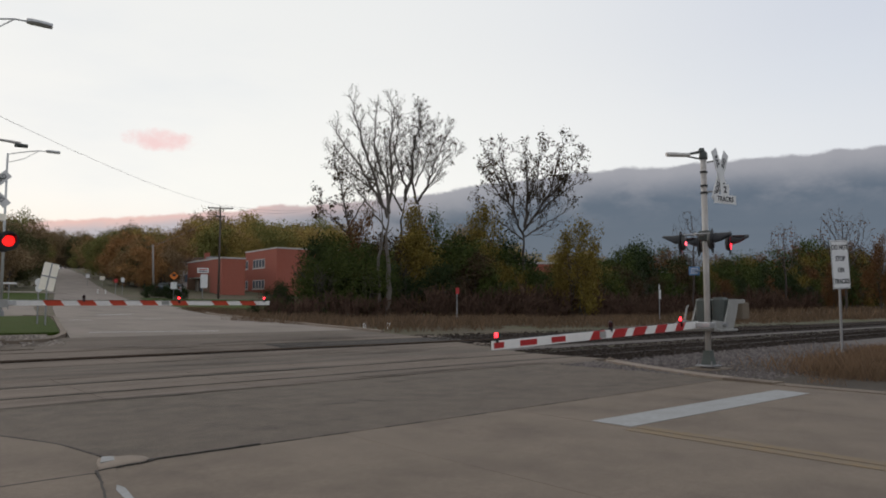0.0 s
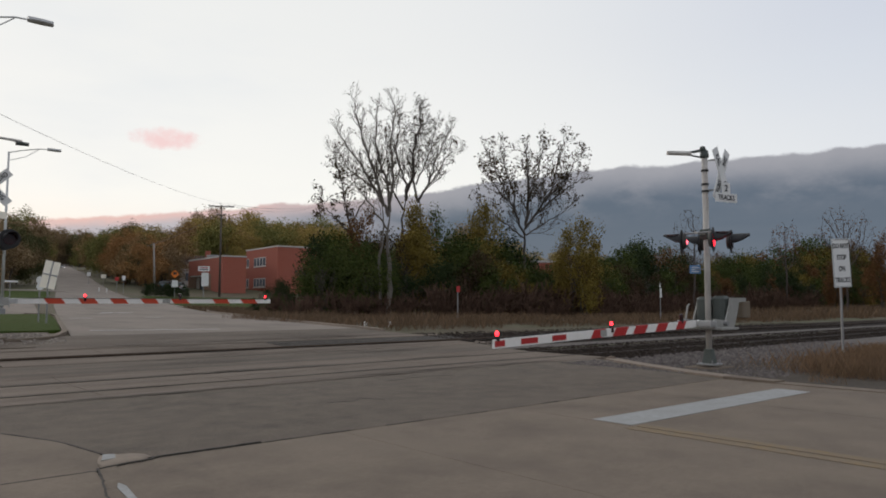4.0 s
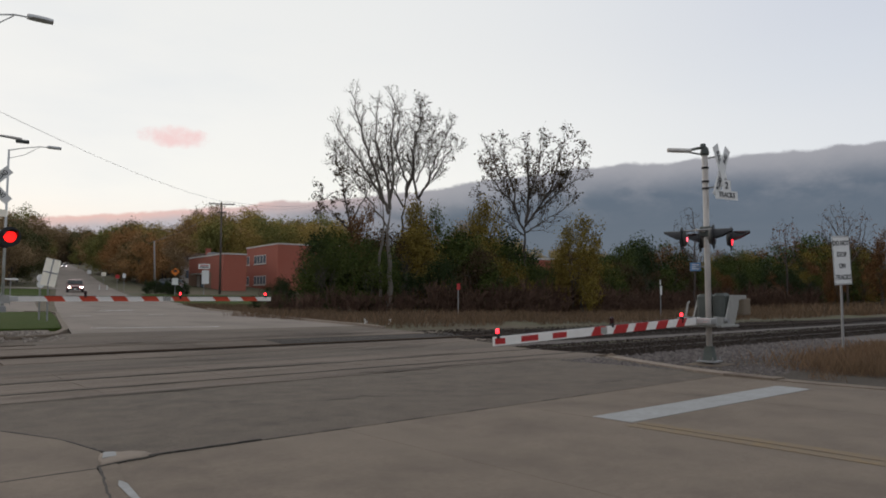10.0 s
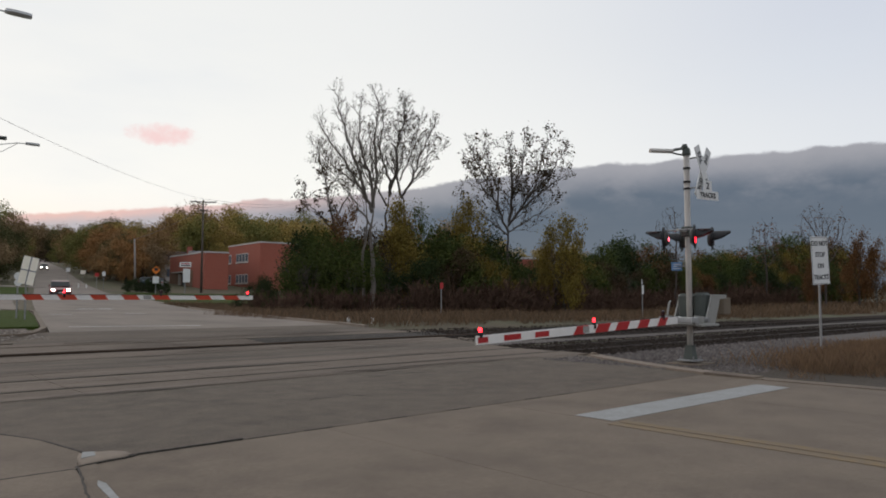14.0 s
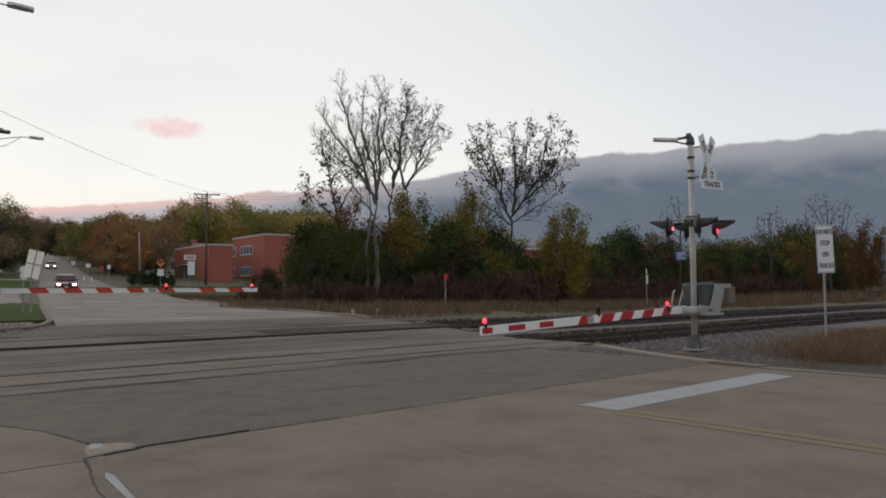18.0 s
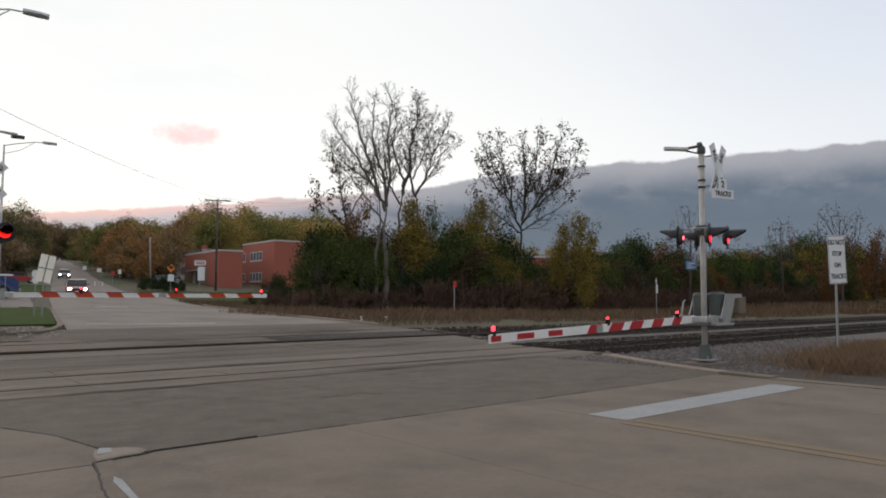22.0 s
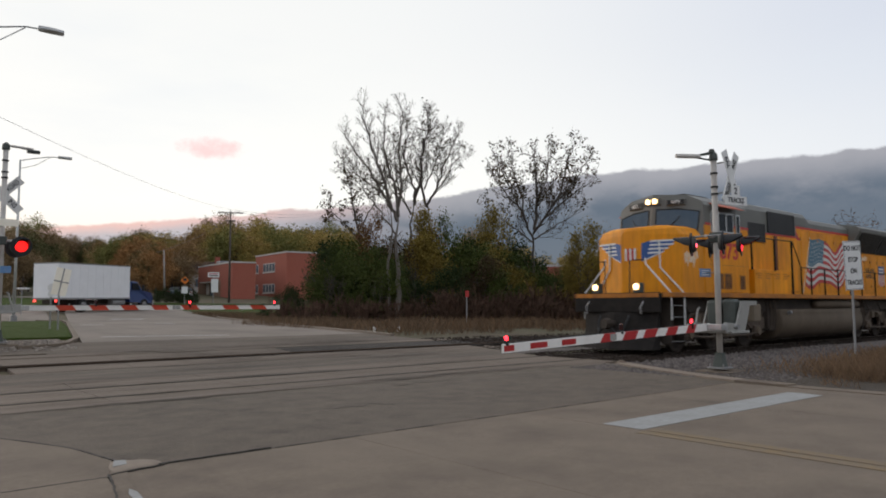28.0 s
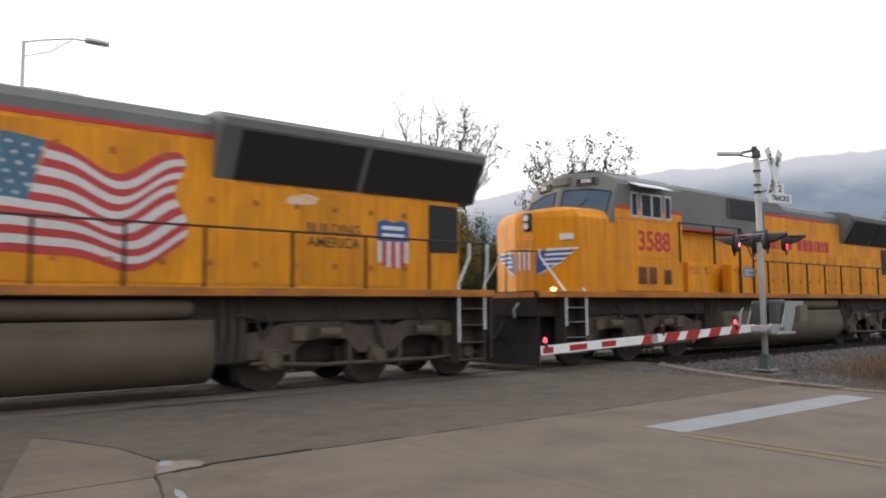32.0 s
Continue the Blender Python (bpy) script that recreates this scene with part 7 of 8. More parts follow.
        if lead:
            flag(t, s, 0.962)
            text("BUILDING", 0.27, DARKTEXT, t, pose(17.3, s * 0.964, 2.87, 90, 0, 0 if s < 0 else 180), "letter", 0.005, 0.92)
            text("AMERICA", 0.27, DARKTEXT, t, pose(17.3, s * 0.964, 2.62, 90, 0, 0 if s < 0 else 180), "letter", 0.005, 0.98)
            shield(t, 18.25, 18.98, 2.19, 3.14, s, 0.962)
            part("paint_chip", side_plate([(16.3, 3.30), (16.5, 3.27), (16.9, 3.32), (17.0, 3.44), (16.7, 3.50), (16.4, 3.42)], 0.962, s, 0.004), EMBLEM, t, "patch of worn paint")
        else:
            # large red side lettering, drawn as plain blocks
            x = 10.75
            for w in (0.3, 0.3, 0.12, 0.34, 0.3, 0, 0.3, 0.32, 0.3, 0.12, 0.26, 0.12, 0.28):
                if w:
                    part("letter_block", side_plate(rect(x, x + w, 3.22, 3.60), 0.953, s, 0.006), REDNUM, t)
                x += (w + 0.09) if w else 0.28
    half = [(1.36, 1.24)] + [(0.78 + 0.64 * math.cos(a), 0.80 + 0.62 * math.sin(a)) for a in [radians(30 - 15 * k) for k in range(9)]]
    tank = [(-y, z) for y, z in half] + [(y, z) for y, z in reversed(half)]
    part("fuel_tank", hull([(7.55, [(y * 0.97, z) for y, z in tank]), (7.65, tank), (14.85, tank), (14.95, [(y * 0.97, z) for y, z in tank])]), TANK, t, "dusty brown fuel tank", True)
    # Dark boxes added so that no light shows between truck and tank.
    for x in (6.92, 14.98):
        part("equipment_box", Mesh().box(x, x + 0.56, -1.22, 1.22, 0.50, 1.6, 0.04), GRIME, t)
        for k in range(3):
            part("pipe", Mesh().tube([(x + 0.1 + 0.17 * k, -1.26, 1.6), (x + 0.1 + 0.17 * k, -1.30, 1.0), (x + 0.02 + 0.2 * k, -1.26, 0.55)], 0.028, 6), TRUCKM, t)
    part("fuel_filler", Mesh().tube([(8.0, -1.42, 1.1), (8.0, -1.55, 1.15)], 0.06, 8), GALV, t)
    plow = [(-0.46, 0.14), (-0.24, 0.60), (-0.10, 1.2), (0.0, 1.2), (-0.05, 0.14)]
    me = Mesh()
    me.loft([[(x + dx, y, z) for x, z in plow] for y, dx in ((-1.25, 0.34), (-0.7, 0.14), (0, 0), (0.7, 0.14), (1.25, 0.34))])
    part("snow_plow", me, PILOT, t, "black pilot plow")
    part("rear_pilot", Mesh().box(L, L + 0.06, -1.4, 1.4, 0.35, 1.6, 0.01), GRIME, t)
    for e, q in ((0.0, -1), (L, 1)):
        part("coupler", Mesh().tube([(e, 0, 0.87), (e + q * 0.35, 0, 0.87), (e + q * 0.40, 0, 0.87), (e + q * 0.6, 0.03, 0.87)], [0.10, 0.10, 0.17, 0.15], 8), GRIME, t)
    part("exhaust_stack", Mesh().box(12.3, 13.1, -0.25, 0.25, 4.72, 4.88, 0.03), GRIME, t)
    for x in (16.6, 18.1, 19.6):
        part("roof_fan", Mesh().tube([(x, 0, 4.7), (x, 0, 4.84)], 0.62, 20), HARBOR, t)
    part("horn", Mesh().tube([(6.2, 0.3, rise), (6.2, 0.3, rise + 0.14), (5.9, 0.3, rise + 0.16)], [0.03, 0.04, 0.07], 8), GRIME, t)
    part("antenna", Mesh().box(2.9, 4.3, -0.6, 0.6, 4.85, 4.93, 0.02), GRIME, t)
    bogie(t, 3.96, 2.117)
    bogie(t, 18.09, 2.117)
    return t


TRAIN = []
for lead in (True, False):
    WHEELS = []
    TRAIN.append((locomotive(lead), list(WHEELS), 0.0 if lead else 22.05))


# ---- buildings, poles, signs and traffic beyond the tracks ----
BRICK = material("red_brick_wall", (0.347, 0.104, 0.069), 0.9, color2=(0.273, 0.080, 0.053), scale=2.5, amount=0.5, color3=(0.316, 0.113, 0.079), scale3=0.3, amount3=0.5, bump=0.3, bscale=14)
BRICK_T = material("tan_brick_wall", (0.24, 0.15, 0.10), 0.9, color2=(0.12, 0.07, 0.045), scale=2.5, amount=0.5, bump=0.3, bscale=14)
TRIM_W = material("white_parapet", (0.52, 0.49, 0.45), 0.7, color2=(0.40, 0.37, 0.34), scale=2, amount=0.5)
PANE = material("window_pane", (0.10, 0.12, 0.14), 0.15, color2=(0.16, 0.18, 0.20), scale=1.5, amount=0.5)
ROOF_B = material("brown_shingle_roof", (0.075, 0.045, 0.032), 0.9, color2=(0.05, 0.032, 0.025), scale=3, amount=0.5)
WOODP = material("weathered_utility_pole", (0.10, 0.080, 0.066), 0.9, color2=(0.06, 0.048, 0.040), scale=4, amount=0.6, stretch=(1, 1, 0.2))
PALEP = material("pale_weathered_pole", (0.30, 0.27, 0.24), 0.9, color2=(0.22, 0.2, 0.18), scale=4, amount=0.5, stretch=(1, 1, 0.2))
ORANGE = material("orange_sign_sheet", (0.75, 0.20, 0.02), 0.5, color2=(0.62, 0.16, 0.02), scale=5, amount=0.4)
STOPRED = material("stop_sign_red", (0.45, 0.03, 0.03), 0.5, color2=(0.36, 0.03, 0.03), scale=5, amount=0.4)
TYRE = material("tyre_rubber", (0.016, 0.016, 0.016), 0.9, color2=(0.03, 0.028, 0.026), scale=9, amount=0.5)
CARLAMP = material("lit_car_headlamp", (0.9, 0.85, 0.8), 0.3, emit=(1.0, 0.88, 0.80), strength=14.0)
TAIL = material("lit_tail_lamp", (0.5, 0.02, 0.02), 0.3, emit=(1.0, 0.06, 0.05), strength=3.0)
CARGLASS = material("dark_car_glass", (0.016, 0.019, 0.023), 0.2, color2=(0.03, 0.034, 0.04), scale=2, amount=0.4, spec=0.2)
BOXWHITE = material("white_truck_box", (0.80, 0.80, 0.80), 0.5, color2=(0.70, 0.70, 0.70), scale=1.2, amount=0.5)
WIREM = material("overhead_wire", (0.22, 0.22, 0.225), 0.7, color2=(0.30, 0.30, 0.30), scale=2, amount=0.4)


def paint(name, c):
    return material(name, c, 0.3, 0.2, color2=tuple(v * 0.8 for v in c), scale=2, amount=0.4, coat=0.4)


def wall_window(parent, x0, x1, z0, z1, panes, y):
    w = part("window", Mesh().box(x0, x1, y - 0.02, y + 0.06, z0, z1), TRIM_W, parent)
    n = (x1 - x0) / panes
    for k in range(panes):
        part("pane", Mesh().box(x0 + n * k + 0.14, x0 + n * (k + 1) - 0.14, y - 0.035, y - 0.021, z0 + 0.12, z1 - 0.12), PANE, w)
    part("sill", Mesh().box(x0 - 0.1, x1 + 0.1, y - 0.1, y - 0.02, z0 - 0.14, z0), TRIM_W, w)


def brick_block(name, corner, az, across, depth, h, label, walls, tanleft):
    """A flat-roofed block: its near corner, road-wise turn, the lengths of front and left side, height."""
    x, y = corner
    b = thing(name, pose(x, y, gz(x, y) - 0.4, 0, 0, -az), label, "building")
    part("wall_front", Mesh().box(0, across, 0, 0.3, 0, h), walls, b)
    part("wall_side", Mesh().box(0, 0.3, 0.3, depth, 0, h), tanleft, b)
    part("wall_back", Mesh().box(0.3, across, depth - 0.3, depth, 0, h), walls, b)
    part("wall_side", Mesh().box(across - 0.3, across, 0.3, depth - 0.3, 0, h), walls, b)
    part("roof", Mesh().box(0.3, across - 0.3, 0.3, depth - 0.3, h - 0.5, h - 0.3), ROOF_B, b)
    for (a, c, d, e) in ((-0.08, across + 0.08, -0.08, 0.36), (-0.08, 0.36, 0.36, depth + 0.08), (across - 0.36, across + 0.08, 0.36, depth + 0.08), (0.36, across - 0.36, depth - 0.36, depth + 0.08)):
        part("parapet_cap", Mesh().box(a, c, d, e, h, h + 0.22), TRIM_W, b)
    return b


cx, cy = polar(28.19, 118)
b = brick_block("brick_building", (cx, cy), 5, 14, 13.6, 7.9, "two-storey red brick building with white parapet and paned windows", BRICK, BRICK)
side = new("side_windows")
side.matrix_local, side.parent = pose(0, 13.6, 0, 0, 0, -90), b
for z in (1.5, 5.0):
    wall_window(side, 0.3, 1.4, z, z + 1.5, 1, -0.0)
    wall_window(side, 3.6, 8.8, z, z + 1.5, 4, -0.0)
for z in (1.5, 5.0):
    wall_window(b, 8.0, 12.0, z, z + 1.5, 4, 0.0)
lx, ly = polar(24.14, 114)
b2 = brick_block("brick_building", (lx, ly), 5, 3.6, 17.2, 5.9, "low red brick wing with white parapet and entrance", BRICK, BRICK)
part("tan_panel", Mesh().box(-0.05, 0.0, 5.5, 16.8, 0.6, 3.4), BRICK_T, b2, "tan rendered lower wall")
part("door", Mesh().box(-0.10, -0.052, 9.0, 10.4, 0.3, 2.9), PANE, b2)
part("door", Mesh().box(-0.10, -0.052, 11.0, 12.4, 0.3, 2.9), TRIM_W, b2)
part("canopy", Mesh().box(-0.9, -0.052, 8.2, 13.2, 3.1, 3.25), TRIM_W, b2)
part("roof_unit", Mesh().box(1, 2.6, 9, 11, 5.5, 6.7, 0.05), GALV, b2)
hx, hy = polar(20.6, 136)
hs = thing("house", pose(hx, hy, gz(hx, hy) - 0.3, 0, 0, -13), "small brown house with a low pitched roof among trees", "house")
part("wall", Mesh().box(0, 9, 0, 8, 0, 3.6), TRIM_W, hs)
part("roof", Mesh().prism([(-0.6, 3.5), (8.6, 3.5), (4, 6.0)], "x", -0.5, 9.5), ROOF_B, hs)
part("chimney", Mesh().box(6, 6.9, 3.2, 4.0, 5.0, 6.9), BRICK, hs)
part("window", Mesh().box(2, 4, -0.05, 0.0, 1.2, 2.6), PANE, hs)
for a, d, w, hh in ((47.4, 84, 5.5, 5.9), (51.8, 86, 4.5, 5.4), (56.5, 88, 5, 5.0)):
    fx, fy = polar(a, d)
    f = thing("brick_building", pose(fx, fy, gz(fx, fy) - 0.3, 0, 0, -13), "low orange-brick building glimpsed through the thicket", "building")
    part("wall", Mesh().box(0, w, 0, 8, 0, hh), BRICK, f)
    part("parapet_cap", Mesh().box(-0.1, w + 0.1, -0.1, 8.1, hh, hh + 0.25), TRIM_W, f)
    for k in range(3):
        wall_window(f, 0.8 + k * (w / 3.2), 2.4 + k * (w / 3.2), 1.4, 3.2, 2, 0.0)


def utility_pole(x, y, h, arms, mat, label, lean=0.0, rz=0):
    t = thing("utility_pole", pose(x, y, gz(x, y), 0, lean, rz), label, "utility pole", "utility poles")
    part("pole", Mesh().tube([(0, 0, -0.3), (0, 0, h)], [0.17, 0.10], 10), mat, t, smooth=True)
    for z, w in arms:
        a = part("crossarm", Mesh().box(-w / 2, w / 2, -0.12, -0.02, z - 0.07, z + 0.07), mat, t)
        for q in (-0.48, -0.3, 0.3, 0.48):
            part("insulator", Mesh().tube([(q * w, -0.07, z + 0.07), (q * w, -0.07, z + 0.22)], 0.05, 8), GALV, a)
        part("brace", Mesh().tube([(-w * 0.25, -0.07, z - 0.05), (0, -0.07, z - 0.7)], 0.02, 5), GALV, a)
        part("brace", Mesh().tube([(w * 0.25, -0.07, z - 0.05), (0, -0.07, z - 0.7)], 0.02, 5), GALV, a)
    return t


utility_pole(41.9, 94.5, 12.7, ((12.45, 3.4), (11.3, 1.2)), WOODP, "tall dark wooden utility pole with crossarm at the roadside", 0, -20)
utility_pole(38.2, 109.0, 7.0, (), PALEP, "pale leaning wooden pole in the roadside trees", -2.5)
utility_pole(1.78, 33.95, 10.05, ((10.05 - 0.25, 2.4),), WOODP, "tall wooden utility pole beside the railway")


def wire(a, b, sag, r=0.02):
    n = 22
    pts = []
    for k in range(n + 1):
        u = k / n
        pts.append((a[0] * (1 - u) + b[0] * u, a[1] * (1 - u) + b[1] * u, a[2] * (1 - u) + b[2] * u - 4 * sag * u * (1 - u)))
    return solid("overhead_wire", Mesh().tube(pts, r, 5), WIREM, "thin dark sagging overhead wire between poles", "wire", "overhead wires")


wire((41.96, 94.46, 14.9), (1.78, 33.95, 10.05 + 0.45), 0.75, 0.012)
wire((42.4, 94.3, 14.9), (80, 128, 21.5), 0.8)
wire((41.5, 94.6, 14.9), (78, 131, 21.0), 1.0)
wire((37.0, 109.0, 9.6), (41.9, 94.5, 13.6), 0.4, 0.02)


def plate_sign(x, y, h, outline, mat, label, back=None, rz=0):
    t = sign_post("road_sign", x, y, h, None, label)
    p = part("panel", Mesh().prism(outline, "y", -0.05, -0.03), mat, t, at=pose(0, 0, h, 0, 0, rz))
    return t, p


DIAMOND = [(0, -0.5), (0.5, 0), (0, 0.5), (-0.5, 0)]
OCT = [(0.4 * math.cos(math.pi / 8 + k * math.pi / 4), 0.4 * math.sin(math.pi / 8 + k * math.pi / 4)) for k in range(8)]
ROUND_ = [(0.3 * math.cos(k * math.pi / 8), 0.3 * math.sin(k * math.pi / 8)) for k in range(16)]
x, y = polar(20.7, 92)
t, p = plate_sign(x, y, 2.9, DIAMOND, ORANGE, "orange diamond warning sign with white plaque by the road", rz=-18)
part("symbol", Mesh().box(-0.2, 0.2, -0.06, -0.051, -0.06, 0.25), LETTER, p)
part("plaque", Mesh().box(-0.35, 0.35, -0.05, -0.03, -1.55, -0.75), SIGNW, p)
for a, d, hh, o, m, lb in ((16.75, 104, 1.8, [(a * 0.72, b * 0.72) for a, b in OCT], STOPRED, "red octagonal stop sign by the hill road"), (17.2, 102, 2.0, rect(-0.2, 0.2, -0.28, 0.28), SIGNW, "small white rectangular sign by the hill road"),
                           (14.9, 130, 1.7, rect(-0.3, 0.3, -0.3, 0.3), SIGNW, "white square sign beside the wooded road"), (15.85, 122, 1.6, rect(-0.35, 0.35, -0.3, 0.3), SIGNBACK, "tan rectangular sign beside the wooded road"),
                           (10.1, 58, 1.8, rect(-0.45, 0.45, -0.06, 0.06), SIGNW, "white street name blade on a thin post")):
    x, y = polar(a, d)
    plate_sign(x, y, hh, o, m, lb)
t, p = plate_sign(6.62, 31.5, 1.66, [(a * 0.5, b * 0.5) for a, b in ROUND_], SIGNW, "round white sign near the leaning board", rz=8)
part("lower_disc", Mesh().prism([(a * 0.45, b * 0.45 - 0.25) for a, b in ROUND_], "y", -0.05, -0.03), SIGNW, p)
x, y = polar(22.75, 100)
t = sign_post("notice_board", x, y, 4.2, None, "white and red notice board with plain bars on a post", "sign", 0.06)
p = part("panel", Mesh().box(-0.72, 0.72, -0.1, 0.1, 3.2, 3.85), SIGNW, t, at=pose(0, 0, 0.2, 0, 0, -20))
for k in range(2):
    part("bar", Mesh().box(-0.55, 0.55, -0.112, -0.102, 3.58 - k * 0.22, 3.70 - k * 0.22), STOPRED if k == 0 else LETTER, p)
part("lower_panel", Mesh().box(-0.28, 0.62, -0.08, 0.08, 1.2, 3.0), SIGNW, p)
x, y = polar(42.4, 38)
t = sign_post("track_marker", x, y, 1.75, None, "small red marker plate on a post in the brush", "marker")
part("panel", Mesh().box(-0.12, 0.12, -0.04, -0.025, 1.45, 1.78), STOPRED, t)
x, y = polar(58.05, 42)
t = sign_post("track_marker", x, y, 1.95, None, "slim white marker post beside the far track", "marker", 0.025, GALV)
part("panel", Mesh().box(-0.08, 0.08, -0.05, -0.035, 1.35, 1.85), SIGNW, t)
part("tip", Mesh().tube([(0, 0, 1.93), (0, 0, 2.2)], [0.04, 0.01], 8), SIGNW, t)
for x, y in ((16.0, 22.8), (16.85, 22.4)):
    solid("reflector", Mesh().tube([(x, y, gz(x, y) - 0.1), (x, y, gz(x, y) + 0.16)], 0.06, 10), SIGNW, "small white reflector stub in the verge grass", "reflector", "verge reflectors")
for k in range(2):
    x, y = polar(15.6 + k * 0.5, 105 - k)
    solid("bollard", Mesh().tube([(x, y, gz(x, y) - 0.1), (x, y, gz(x, y) + 0.55)], 0.06, 10), SIGNW, "short white bollard by the drive", "bollard", "drive bollards")


def wheel_part(parent, x, y, r, w):
    h = part("wheel", Mesh().tube([(0, -w / 2, 0), (0, -w / 2 + 0.03, 0), (0, w / 2 - 0.03, 0), (0, w / 2, 0)], [r * 0.93, r, r, r * 0.93], 20), TYRE, parent, at=pose(x, y, r))
    s = 1 if y > 0 else -1
    part("rim", Mesh().tube([(0, s * (w / 2 - 0.02), 0), (0, s * (w / 2 + 0.012), 0)], [r * 0.6, r * 0.55], 14), GALV, h)
    return (h, x, y, r)


def car(label, body, lit, category="car"):
    """A saloon that faces +x in its own space."""
    t = thing("car", pose(0, 0, 0), label, category)
    prof = [(-2.2, 0.35), (-2.25, 0.75), (-2.1, 0.95), (-1.5, 1.0), (-1.0, 1.02), (0.75, 0.98), (1.5, 0.88), (2.1, 0.72), (2.25, 0.5), (2.2, 0.28)]
    me = Mesh()
    me.loft([[(x * k, y, 0.28 + (z - 0.28) * (1 if abs(y) < 0.8 else 0.93)) for x, z in prof] for y, k in ((-0.88, 0.97), (-0.8, 1), (0.8, 1), (0.88, 0.97))])
    part("body", me, body, t)
    cab = [(-1.7, 0.98), (-1.1, 1.42), (-0.2, 1.46), (0.35, 1.38), (1.05, 0.95)]
    me = Mesh()
    me.loft([[(x, y * (1 - 0.13 * (z - 0.95) / 0.5), z) for x, z in cab] for y in (-0.8, 0.8)])
    part("cabin_glass", me, CARGLASS, t)
    part("roof", Mesh().loft([[(x, y, z + 0.012) for x, z in ((-1.12, 1.40), (-0.2, 1.455), (0.38, 1.37), (0.3, 1.34), (-0.2, 1.42), (-1.05, 1.37))] for y in (-0.70, 0.70)]), body, t)
    for s in (-1, 1):
        part("headlamp", Mesh().box(2.16, 2.27, s * 0.60 - 0.13, s * 0.60 + 0.13, 0.56, 0.70, 0.03), CARLAMP if lit else FRAME_S, t, "lit headlamp" if lit else "")
        part("tail_lamp", Mesh().box(-2.27, -2.18, s * 0.62 - 0.2, s * 0.62 + 0.2, 0.70, 0.86, 0.02), TAIL if lit else STOPRED, t)
        part("mirror", Mesh().box(0.55, 0.75, s * 0.90 - 0.06, s * 0.90 + 0.06, 0.95, 1.08, 0.03), body, t)
    part("bumper", Mesh().box(2.12, 2.3, -0.8, 0.8, 0.28, 0.48, 0.04), BLACK, t)
    part("bumper", Mesh().box(-2.3, -2.12, -0.8, 0.8, 0.3, 0.5, 0.04), BLACK, t)
    part("grille", Mesh().box(2.2, 2.262, -0.36, 0.36, 0.5, 0.66), BLACK, t)
    part("licence_plate", Mesh().box(2.30, 2.312, -0.16, 0.16, 0.36, 0.46), SIGNW, t)
    wheels = [wheel_part(t, x, y, 0.32, 0.21) for x in (-1.35, 1.38) for y in (-0.78, 0.78)]
    return t, wheels


